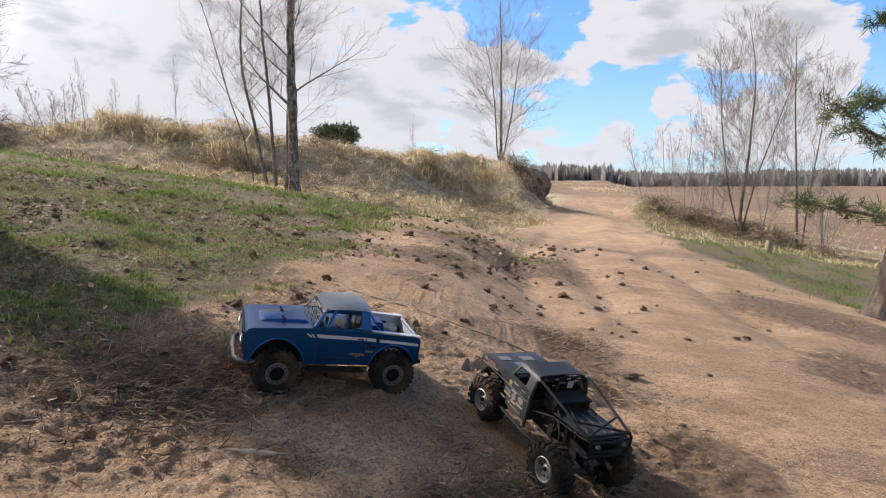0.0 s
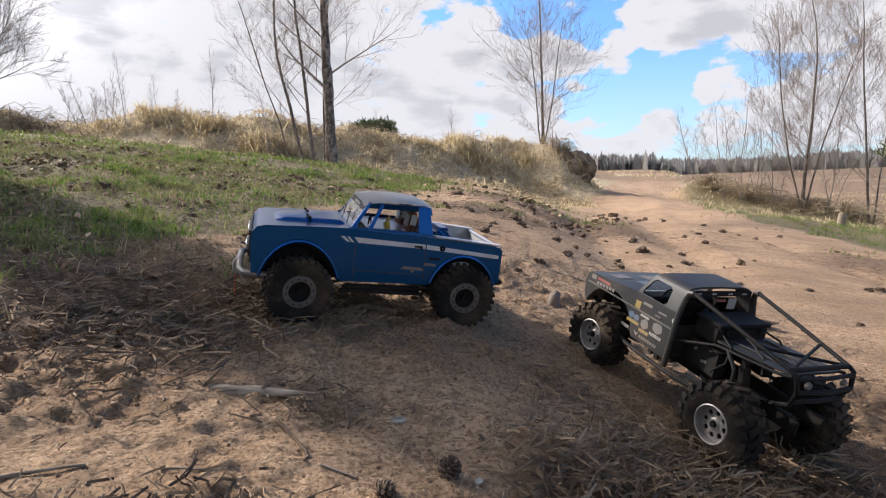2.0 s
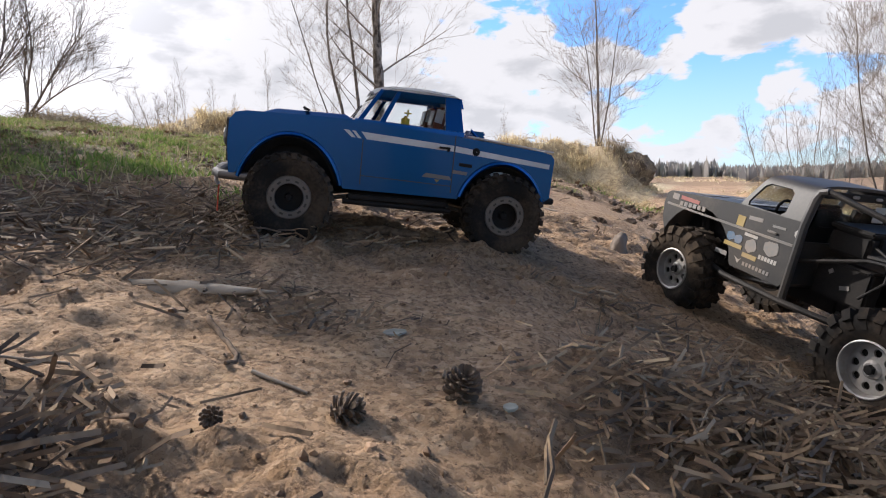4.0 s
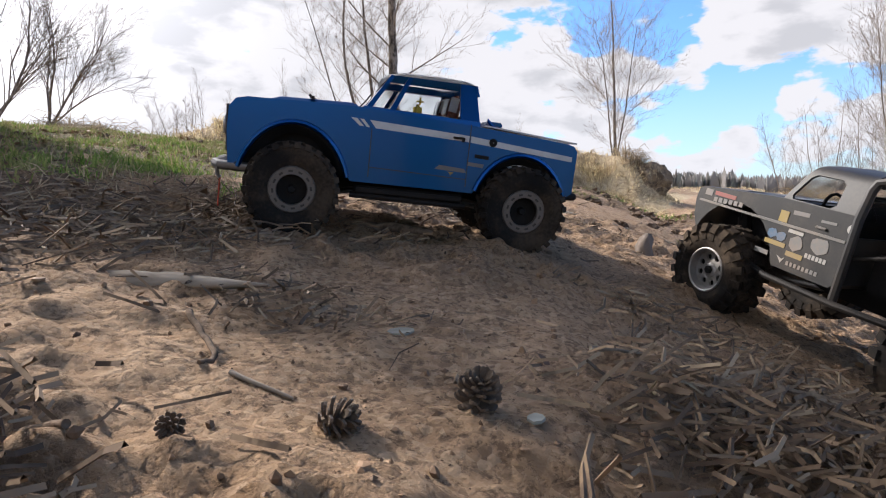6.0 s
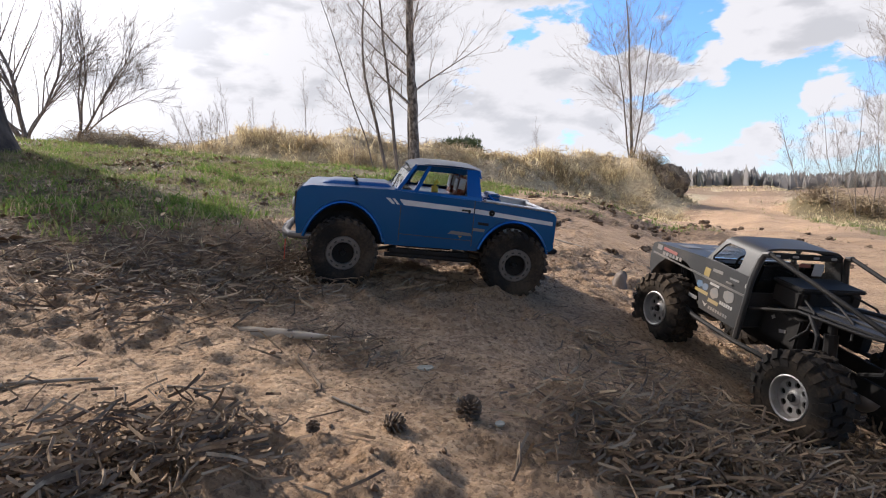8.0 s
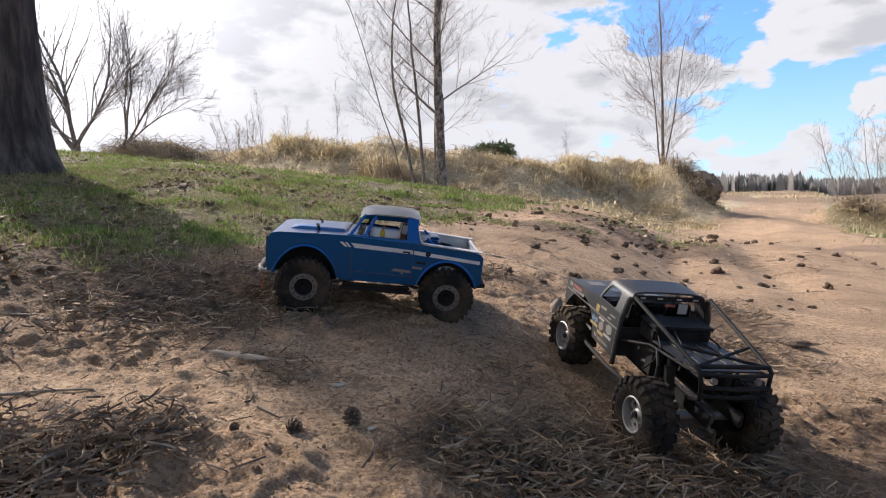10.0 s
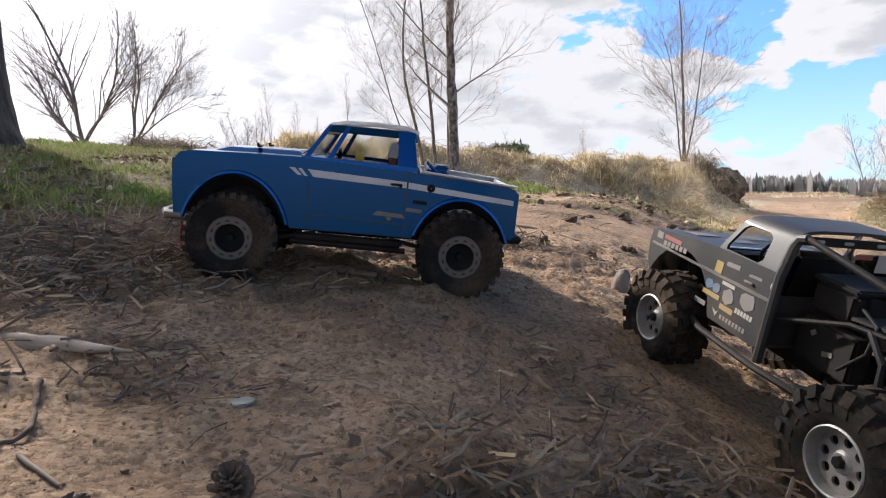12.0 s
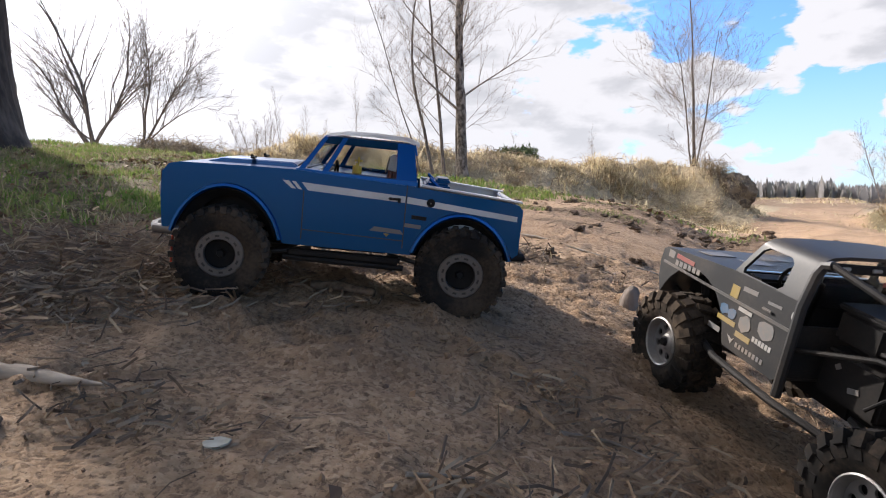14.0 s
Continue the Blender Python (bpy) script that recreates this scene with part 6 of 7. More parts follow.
# windscreen, rear window and a bar in the cab
for pts, nrm, lab in (([(kx(0.2560), -0.083, K(kb + 0.003)), (kx(0.2560), 0.083, K(kb + 0.003)), (kx(0.237), 0.074, K(kt - 0.002)), (kx(0.237), -0.074, K(kt - 0.002))], (-1, 0, -1), "scratched windscreen"),
                      ([(kx(0.157), -0.074, K(0.104)), (kx(0.157), 0.074, K(0.104)), (kx(0.159), 0.070, K(0.142)), (kx(0.159), -0.070, K(0.142))], (1, 0, 0), "scratched rear window")):
    bm = bmesh.new()
    plate(bm, pts, 0.0008, nrm)
    part("window_pane", bm, MAT_GLASS, KT, lab)
bm = bmesh.new()
box(bm, (kx(0.156), 0, K(0.1455)), (0.005, 0.150, 0.009), None, 0.001)
part("light_bar", bm, MAT_BLACKP, KT, "black bar over the rear window")
for y in (-0.055, -0.02, 0.02, 0.055):
    bm = bmesh.new()
    box(bm, (kx(0.1525), y, K(0.1460)), (0.002, 0.012, 0.004), None, 0.001)
    part("bar_lamp", bm, MAT_WHITE, KT, "small pale lamp")
bm = bmesh.new()
tube(bm, [(kx(0.228), 0.040 + 0.015 * math.cos(a), K(0.108) + 0.015 * math.sin(a)) for a in (k * math.pi / 6 for k in range(13))], 0.002, 6, False)
box(bm, (kx(0.243), 0, K(0.098)), (0.026, 0.15, 0.018), None, 0.003)
box(bm, (kx(0.200), 0, K(0.064)), (0.09, 0.16, 0.004))
part("dashboard", bm, MAT_BLACKP, KT, "black dashboard with a steering wheel")
for y in (-0.038, 0.038):
    bm = bmesh.new()
    box(bm, (kx(0.195), y, K(0.082)), (0.045, 0.05, 0.02), None, 0.005)
    box(bm, (kx(0.176), y, K(0.106)), (0.014, 0.05, 0.050), Matrix.Rotation(-0.15, 4, "Y"), 0.005)
    part("seat", bm, MAT_BLACKP, KT, "black moulded seat")
bm = bmesh.new()
box(bm, (kx(0.1560), -0.034, K(0.126)), (0.0008, 0.020, 0.020), None, 0.0003, 1)
part("sticker", bm, MAT_WHITE, KT, "pale torn sticker on the rear window")
bm = bmesh.new()
box(bm, (kx(0.1560), -0.006, K(0.132)), (0.0008, 0.022, 0.005), None, 0.0002, 1)
part("sticker", bm, MAT_REDST, KT, "small red sticker on the rear window")

# rear: cage, cargo box, deck, bumper


def bar(pts, r, label="black cage tube", name="cage_bar", mat=None):
    bm = bmesh.new()
    tube(bm, [(kx(x), y, K(z)) for x, y, z in pts], r, 8)
    return part(name, bm, mat or MAT_BLACKP, KT, label)


for y in (-1, 1):
    bar([(0.150, y * 0.092, 0.012), (0.150, y * 0.092, 0.060), (0.151, y * 0.091, 0.106), (0.153, y * 0.083, 0.138), (0.151, y * 0.080, 0.1475), (0.142, y * 0.079, 0.1505)], 0.0050, "scuffed grey cage hoop", "cage_hoop", MAT_GREYBODY)
    bar([(0.142, y * 0.079, 0.1505), (0.05, y * 0.073, 0.131), (-0.044, y * 0.066, 0.110)], 0.0036)
    bar([(0.150, y * 0.086, 0.062), (0.08, y * 0.068, 0.086), (-0.02, y * 0.062, 0.094), (-0.046, y * 0.060, 0.099)], 0.0026)
    bar([(-0.044, y * 0.066, 0.110), (-0.054, y * 0.064, 0.106), (-0.060, y * 0.060, 0.082), (-0.048, y * 0.048, 0.054), (-0.01, y * 0.036, 0.034)], 0.0038)
    bar([(0.276, y * 0.095, 0.016), (0.236, y * 0.104, 0.012), (0.14, y * 0.106, 0.012), (0.075, y * 0.102, 0.014), (0.052, y * 0.086, 0.018)], 0.0040, "worn black slider tube", "rock_slider")
    bar([(0.060, y * 0.066, 0.088), (0.030, y * 0.078, 0.070), (0.024, y * 0.080, 0.030), (0.040, y * 0.060, 0.014)], 0.0034)
bar([(-0.044, -0.066, 0.110), (-0.044, 0.066, 0.110)], 0.0040)
bar([(-0.056, -0.062, 0.102), (-0.060, 0, 0.102), (-0.056, 0.062, 0.102)], 0.0034)
bar([(-0.060, -0.060, 0.082), (-0.066, 0, 0.082), (-0.060, 0.060, 0.082)], 0.0040, "black rear bumper tube", "rear_bumper")
bar([(-0.054, -0.054, 0.063), (-0.058, 0, 0.063), (-0.054, 0.054, 0.063)], 0.0034, "black rear bumper tube", "rear_bumper")
for y in (-1, 1):
    bar([(-0.044, y * 0.064, 0.110), (0.008, -y * 0.068, 0.120)], 0.0027)
bm = bmesh.new()
box(bm, (kx(0.116), 0.0, K(0.096)), (0.052, 0.116, 0.030), None, 0.004, 3)
cargo = part("cargo_box", bm, MAT_BLACKP, KT, "black lidded cargo box")
bm = bmesh.new()
box(bm, (kx(0.116), 0.0, K(0.1135)), (0.056, 0.120, 0.006), None, 0.002, 2)
part("lid", bm, MAT_BLACKP, cargo)
for y in (-0.040, 0.040):
    bm = bmesh.new()
    box(bm, (kx(0.0885), y, K(0.104)), (0.004, 0.012, 0.012), None, 0.001)
    part("latch", bm, MAT_BLACKP, cargo)
bm = bmesh.new()
plate(bm, [(kx(0.088), -0.060, K(0.088)), (kx(0.088), 0.060, K(0.088)), (kx(0.010), 0.058, K(0.094)), (kx(0.010), -0.058, K(0.094))], 0.003, (0, 0, 1))
plate(bm, [(kx(0.010), -0.058, K(0.094)), (kx(0.010), 0.058, K(0.094)), (kx(-0.042), 0.055, K(0.098)), (kx(-0.042), -0.055, K(0.098))], 0.003, (0, 0, 1))
deck = part("rear_deck", bm, MAT_GREYBODY, KT, "slate-grey panel deck behind the cab")
for y in (-0.036, -0.012, 0.012, 0.036):
    bm = bmesh.new()
    box(bm, (kx(0.022), y, K(0.0975)), (0.105, 0.004, 0.003), Matrix.Rotation(0.066, 4, "Y"), 0.0008, 1)
    part("rib", bm, MAT_GREYBODY, deck)
for y in (-0.040, 0.040):
    bm = bmesh.new()
    lathe(bm, [(0.0001, 0.002), (0.0045, 0.0015), (0.0058, -0.001), (0.0058, -0.004)], 16)
    part("rear_lamp", bm, MAT_GREYST, KT, "small round rear lamp", Matrix.Translation((kx(-0.0610), y, K(0.092))) @ Matrix.Rotation(math.pi / 2, 4, "Z"))
bm = bmesh.new()
box(bm, (kx(0.108), 0.050, K(0.050)), (0.070, 0.022, 0.046), None, 0.003)
case = part("battery_case", bm, MAT_BLACKP, KT, "black battery case")
bm = bmesh.new()
box(bm, (kx(0.100), -0.060, K(0.048)), (0.070, 0.024, 0.042), None, 0.003)
part("control_case", bm, MAT_BLACKP, KT, "black control case")
for x, z, w, a in ((0.100, 0.046, 0.012, 0.3), (0.122, 0.060, 0.006, 0.7)):
    bm = bmesh.new()
    box(bm, (kx(x), 0.0616, K(z)), (w, 0.0008, 0.005), Matrix.Rotation(a, 4, "Y"))
    part("mark", bm, MAT_GREYST, case, "pale mark on the case")
for pts, r in (([(0.09, 0.05, 0.10), (0.06, 0.06, 0.092), (0.05, 0.075, 0.070), (0.07, 0.078, 0.045)], 0.0018), ([(0.10, 0.02, 0.112), (0.05, 0.03, 0.104), (0.01, 0.05, 0.098), (-0.005, 0.064, 0.080)], 0.0018), ([(0.10, -0.03, 0.112), (0.06, -0.05, 0.100), (0.05, -0.070, 0.07)], 0.0018)):
    bar(pts, r, "thin black cable", "cable")

# running gear
bm = bmesh.new()
for y in (-0.030, 0.030):
    box(bm, (bx(0.150), y, K(0.020)), (0.44, 0.006, 0.022), None, 0.001)
box(bm, (bx(0.170), 0, K(0.014)), (0.12, 0.07, 0.024), None, 0.003)
box(bm, (bx(0.31), 0, K(0.045)), (0.07, 0.06, 0.05), None, 0.004)
part("chassis", bm, MAT_BLACKP, KT, "black ladder chassis")
for y in (-1, 1):
    bm = bmesh.new()
    box(bm, (bx(0.315), y * 0.046, K(0.066)), (0.130, 0.010, 0.060), None, 0.004)
    part("wheel_well", bm, MAT_BLACKP, KT, "black inner wheel well")
for cx in (0.0, 0.31):
    bm = bmesh.new()
    tube(bm, [(bx(cx), -0.090, R2), (bx(cx), 0.090, R2)], 0.009, 10)
    bmesh.ops.create_uvsphere(bm, u_segments=14, v_segments=10, radius=0.022, matrix=Matrix.Translation((bx(cx), -0.012, R2)))
    part("axle", bm, MAT_STEEL, KT, "worn metal axle with its gear housing")
    for y in (-1, 1):
        bm = bmesh.new()
        hi = 0.088 if cx == 0.0 else 0.078
        tube(bm, [(bx(cx) + 0.006, y * 0.054, K(0.006)), (bx(cx) + 0.022, y * 0.056, K(hi))], 0.0060, 10)
        tube(bm, [(bx(cx) + 0.009, y * 0.0545, K(0.022)), (bx(cx) + 0.020, y * 0.056, K(hi - 0.014))], 0.0090, 10)
        part("shock_absorber", bm, MAT_BLACKP, KT, "black coil-over shock absorber")
        bm = bmesh.new()
        e = bx(0.11) if cx == 0.0 else bx(0.20)
        tube(bm, [(bx(cx), y * 0.050, K(-0.006)), (e, y * 0.030, K(0.006))], 0.0042, 8)
        part("suspension_link", bm, MAT_STEEL, KT, "metal suspension link")
black_set = (tyre_mesh("tyre_black", R2, 0.054, 20, 0.0050, 0.029), rim_mesh("rim_chrome", 0.031, 0.054, "dish", MAT_CHROME), barrel_mesh("wheel_core", 0.029, 0.054, 0.72), None)
for x in (0.155, -0.155):
    for y in (-1, 1):
        turn = Matrix.Translation((x, y * 0.097, R2)) @ Matrix.Rotation((0 if y > 0 else math.pi) + (BLACK_STEER if x > 0 else 0), 4, "Z") @ Matrix.Rotation(x * 9 + y, 4, "Y")
        add_wheel(KT, black_set, turn, ("chunky black mud tyre with deep lugs", "bright steel rim with round holes"))

# stickers on the sides and the hood


def stick(pts, y, mat, label=""):
    bm = bmesh.new()
    nrm = Vector((0, y, 0.05)).normalized()
    moved = [(x + (0.030 if pts[0][0] < 0.28 else 0.020), z - 0.007) for x, z in pts]
    plate(bm, [Vector((kx(x), y * kw(z), K(z))) + nrm * 0.0001 for x, z in moved], 0.0005, nrm)
    return part("sticker", bm, mat, KT, label)


def rect(x, z, w, h, slope=0.0):
    return [(x + w / 2, z - h / 2 - slope * w / 2), (x + w / 2, z + h / 2 - slope * w / 2), (x - w / 2, z + h / 2 + slope * w / 2), (x - w / 2, z - h / 2 + slope * w / 2)]


def blob(x, z, w, h, seed):
    r = random.Random(seed)
    return [(x + w / 2 * math.cos(a) * r.uniform(0.8, 1.1), z + h / 2 * math.sin(a) * r.uniform(0.8, 1.1)) for a in (-2 * math.pi * k / 12 for k in range(12))]


for y in (-1, 1):
    stick(rect(0.330, 0.0975, 0.040, 0.0055), y, MAT_REDST, "faded red sticker")
    stick(rect(0.362, 0.0960, 0.014, 0.0090), y, MAT_GREYST, "worn pale sticker")
    for k in range(6):
        stick(rect(0.346 - 0.0095 * k, 0.0885 + 0.0005 * k, 0.0070, 0.0065), y, MAT_GREYST, "pale letter-like bar")
    stick(rect(0.2160, 0.0935, 0.0130, 0.0140), y, MAT_GOLD, "yellow square sticker")
    stick(rect(0.1930, 0.1020, 0.0230, 0.0050, 0.05), y, MAT_GREYST, "pale narrow sticker")
    stick(rect(0.1550, 0.1010, 0.0200, 0.0030, 0.05), y, MAT_GREYST, "pale narrow sticker")
    stick(blob(0.2250, 0.0700, 0.0150, 0.0130, 1), y, MAT_CYAN, "blue round sticker")
    stick(blob(0.2110, 0.0690, 0.0150, 0.0130, 2), y, MAT_CYAN, "blue round sticker")
    stick(rect(0.2170, 0.0590, 0.0320, 0.0055), y, MAT_GOLD, "yellow strip sticker")
    stick(rect(0.1920, 0.0790, 0.0220, 0.0040), y, MAT_WHITE, "pale strip sticker")
    stick(blob(0.1880, 0.0660, 0.0200, 0.0190, 3), y, MAT_GREYST, "torn grey sticker")
    stick(blob(0.1560, 0.0720, 0.0270, 0.0200, 4), y, MAT_GREYST, "torn grey sticker")
    for k in range(6):
        stick(rect(0.1690 - 0.0050 * k, 0.0570, 0.0036, 0.0055), y, MAT_WHITE, "pale letter-like bar")
    stick(rect(0.1850, 0.0520, 0.0240, 0.0060), y, MAT_GOLD, "worn yellow sticker")
    stick([(0.208, 0.0460), (0.200, 0.0380), (0.196, 0.0460), (0.200, 0.0430)], y, MAT_WHITE, "pale angular mark")
    for k in range(8):
        stick(rect(0.1900 - 0.0058 * k, 0.0405, 0.0038, 0.0050), y, MAT_GREYST, "pale letter-like bar")
    stick(rect(0.2330, 0.0440, 0.0220, 0.0060), y, MAT_GREYST, "pale narrow sticker")
    stick(blob(0.1260, 0.1010, 0.0110, 0.0110, 5), y, MAT_WHITE, "small round sticker")
    bm = bmesh.new()
    box(bm, (kx(0.192), y * (kw(0.086) + 0.0015), K(0.0860)), (0.015, 0.003, 0.003), None, 0.001)
    part("door_handle", bm, MAT_STEEL, KT, "small metal door handle")
    bm = bmesh.new()
    plate(bm, [Vector((kx(x), y * (kw(z) + 0.0002), K(z))) for x, z in ((0.396, 0.0740), (0.396, 0.0770), (0.158, 0.0800), (0.158, 0.0768))], 0.0012, (0, y, 0))
    part("side_trim", bm, MAT_STEEL, KT, "dull metal side trim")
for x, y, w, d, mat, lab in ((0.335, 0.045, 0.030, 0.035, MAT_GREYST, "pale square sticker on the hood"), (0.290, 0.020, 0.028, 0.030, MAT_CYAN, "blue sticker on the hood"), (0.330, -0.030, 0.030, 0.040, MAT_GREYST, "pale sticker on the hood"), (0.265, -0.045, 0.026, 0.030, MAT_GREYST, "pale sticker on the hood")):
    bm = bmesh.new()
    x += 0.020
    z = 0.0955 + (0.395 - x) * 0.090
    box(bm, (kx(x), y, K(z + 0.0009)), (w, d, 0.0008), Matrix.Rotation(0.090, 4, "Y"), 0.0002, 1)
    part("sticker", bm, mat, KT, lab)
bm = bmesh.new()
box(bm, (kx(0.400), 0, K(0.072)), (0.004, 0.150, 0.032), None, 0.001)
for k in range(5):
    box(bm, (kx(0.4035), 0, K(0.060 + 0.006 * k)), (0.003, 0.145, 0.002), None, 0.0005, 1)
part("grille", bm, MAT_GRILLE, KT, "black slatted grille")
bar([(0.365, -0.075, 0.040), (0.402, -0.070, 0.042), (0.409, 0, 0.042), (0.402, 0.070, 0.042), (0.365, 0.075, 0.040)], 0.005, "black front bumper tube", "front_bumper")

# ---- small things on the ground ----
sr = random.Random(9)


def scale_mesh():
    """One woody scale of a pine cone, thick at its outer end."""
    bm = bmesh.new()
    pts = [(0, -0.10, 0), (0, 0.10, 0), (0.55, 0.26, 0.03), (0.95, 0.20, 0.10), (1.05, 0.0, 0.16), (0.95, -0.20, 0.10), (0.55, -0.26, 0.03)]
    a = [bm.verts.new(p) for p in pts]
    b = [bm.verts.new((p[0], p[1] * 0.9, p[2] + 0.07 + 0.08 * p[0])) for p in pts]
    bm.faces.new(a[::-1])
    bm.faces.new(b)
    for i in range(len(pts)):
        bm.faces.new((a[i], a[(i + 1) % 7], b[(i + 1) % 7], b[i]))
    return mesh_from("scale", bm, MAT_CONE, 30)


SCALE = scale_mesh()


def pine_cone(x, y, size, rx, rz, label="open brown pine cone lying on the sandy soil", rows=8, open_=1.0):
    bm = bmesh.new()
    tube(bm, [(0, 0, -0.5 * size), (0, 0, -0.2 * size), (0, 0, 0.3 * size), (0, 0, 0.55 * size)], [0.10 * size, 0.20 * size, 0.14 * size, 0.02 * size], 8)
    m = Matrix.Translation((x, y, gz(x, y) + size * 0.36)) @ Matrix.Rotation(rz, 4, "Z") @ Matrix.Rotation(rx, 4, "X")
    ob = thing("pine_cone", label, "pine cone", m, "pine cones", mesh_from("pine_cone", bm, MAT_CONE))
    count = rows * 6
    for k in range(count):
        t = k / (count - 1)
        a = k * 2.39996
        z = (-0.42 + 0.92 * t) * size
        ln = size * (0.30 + 0.24 * math.sin(math.pi * min(1, t * 0.9 + 0.12))) * open_
        up = -0.15 + 1.05 * t
        s = Matrix.Rotation(a, 4, "Z") @ Matrix.Translation((0.10 * size, 0, z)) @ Matrix.Rotation(-up, 4, "Y") @ Matrix.Diagonal((ln, ln * 0.95, ln, 1))
        part("scale", SCALE, None, ob, "", s)
    return ob


pine_cone(-0.124, 0.892, 0.0215, 0.55, 0.6)
pine_cone(-0.188, 0.842, 0.0165, 1.45, 1.9, "weathered open pine cone lying flat on sand", 6, 1.15)
pine_cone(-0.250, 0.803, 0.011, 1.4, 0.4, "small broken pine cone on sand", 5)
pine_cone(-0.622, 1.645, 0.026, 1.3, 2.2, "dark old pine cone among needle litter")
pine_cone(-0.580, 1.632, 0.022, 1.2, 0.2, "dark old pine cone among needle litter")
pine_cone(-0.560, 1.40, 0.022, 0.3, 1.2, "dark pine cone standing upright in the litter", 7, 0.8)
pine_cone(-0.775, 1.175, 0.025, 1.3, 1.0, "dark old pine cone among needle litter")

# lumps of dark soil and old cones on the track
lumps = []
for s in range(3):
    bm = bmesh.new()
    bmesh.ops.create_icosphere(bm, subdivisions=3, radius=1.0)
    for v in bm.verts:
        v.co *= 1 + 0.75 * noise.fractal(v.co * 1.7 + Vector((s * 7.0, 2, 5)), 0.8, 2.1, 4)
        v.co.z *= 0.80
    lumps.append(mesh_from("clod", bm, MAT_CLOD, 50))
spots = [(-0.25, 1.53, 17), (-0.02, 2.06, 15), (0.05, 2.30, 14), (-0.14, 2.70, 26), (0.0, 3.48, 28), (0.37, 4.20, 34), (0.42, 3.98, 30), (0.73, 3.97, 30), (0.69, 3.57, 34),
         (0.48, 3.07, 22), (1.26, 4.30, 26), (0.07, 2.31, 16), (0.80, 1.78, 12), (1.12, 2.34, 13), (-0.59, 2.55, 24), (-0.34, 1.83, 15), (-0.13, 2.07, 14), (-0.48, 1.80, 16)]
for x, y, s in spots:
    k = s / 1200
    c = sr.choice(lumps)
    m = Matrix.Translation((x, y, gz(x, y) + k * 0.25)) @ Matrix.Rotation(sr.uniform(0, 6), 4, "Z") @ Matrix.Diagonal((k, k * sr.uniform(0.7, 1.0), k * sr.uniform(0.8, 1.1), 1))
    ob = thing("clod", "dark lump of soil lying on the sandy track", "clod", None, "clods", c)
    ob.matrix_basis = m
for n in range(70):
    y = sr.uniform(2.6, 8.0)
    x = float(track_x(y)) + sr.gauss(-0.9, 0.9)
    k = sr.uniform(0.008, 0.026) * (0.7 + y * 0.08)
    m = Matrix.Translation((x, y, gz(x, y) + k * 0.25)) @ Matrix.Rotation(sr.uniform(0, 6), 4, "Z") @ Matrix.Diagonal((k, k * sr.uniform(0.7, 1.0), k * sr.uniform(0.7, 1.1), 1))
    ob = thing("clod", "dark lump of soil lying on the sandy track", "clod", None, "clods", sr.choice(lumps))
    ob.matrix_basis = m
for n in range(90):
    x, y = sr.gauss(0.25, 0.45), sr.uniform(2.9, 5.8)
    k = sr.uniform(0.006, 0.020)
    m = Matrix.Translation((x, y, gz(x, y) + k * 0.25)) @ Matrix.Rotation(sr.uniform(0, 6), 4, "Z") @ Matrix.Diagonal((k * 1.2, k * sr.uniform(0.7, 1.0), k * sr.uniform(0.7, 1.1), 1))
    ob = thing("clod", "dark lump of soil lying on the sandy track", "clod", None, "clods", sr.choice(lumps))
    ob.matrix_basis = m
for n in range(46):
    x, y = sr.uniform(-3.2, -0.5), sr.uniform(1.5, 5.0)
    k = sr.uniform(0.012, 0.030)
    m = Matrix.Translation((x, y, gz(x, y) + k * 0.2)) @ Matrix.Rotation(sr.uniform(0, 6), 4, "Z") @ Matrix.Diagonal((k, k * 0.8, k * sr.uniform(0.5, 0.9), 1))
    ob = thing("clod", "dark lump lying in the short grass", "clod", None, "clods in the grass", sr.choice(lumps))
    ob.matrix_basis = m


def twig(pts, r0, r1, label, mat, name="stick", category="stick", forks=(), n=8, lift=0.6):
    """A dead twig lying along points of the plan, with short forks."""
    bm = bmesh.new()
    line = [Vector((x, y, gz(x, y) + r0 * lift + (p[2] if len(p) > 2 else 0))) for p in pts for x, y in [p[:2]]]
    fine = []
    for a, b in zip(line, line[1:]):
        for k in range(4):
            fine.append(a.lerp(b, k / 4) + Vector((sr.gauss(0, r0 * 0.25), sr.gauss(0, r0 * 0.25), abs(sr.gauss(0, r0 * 0.15)))))
    fine.append(line[-1])
    rr = [r0 + (r1 - r0) * i / (len(fine) - 1) for i in range(len(fine))]
    o = fine[0].copy()
    tube(bm, [p - o for p in fine], rr, n)
    for t, dxy, ln in forks:
        p = fine[int(t * (len(fine) - 1))] - o
        tube(bm, [p, p + Vector((dxy[0], dxy[1], 0.25)).normalized() * ln], [r1 * 0.9, r1 * 0.4], 5)
    return thing(name, label, category, Matrix.Translation(o), data=mesh_from(name, bm, mat, 50))


twig([(-0.690, 1.120), (-0.66, 1.100), (-0.60, 1.105), (-0.560, 1.118)], 0.0030, 0.002, "pale forked dry stick lying on needle litter", MAT_DEADWOOD, forks=((0.15, (-0.2, 1), 0.03), (0.5, (0.5, 1), 0.02)))
twig([(-0.338, 0.940), (-0.315, 0.920), (-0.290, 0.898), (-0.279, 0.878), (-0.278, 0.865)], 0.0026, 0.0014, "thin curved brown twig on sand", MAT_CLOD)
twig([(-0.365, 1.395), (-0.32, 1.400), (-0.27, 1.405)], 0.009, 0.006, "short dark broken branch lying on soil", MAT_CLOD, forks=((0.4, (0.2, 1), 0.03),))
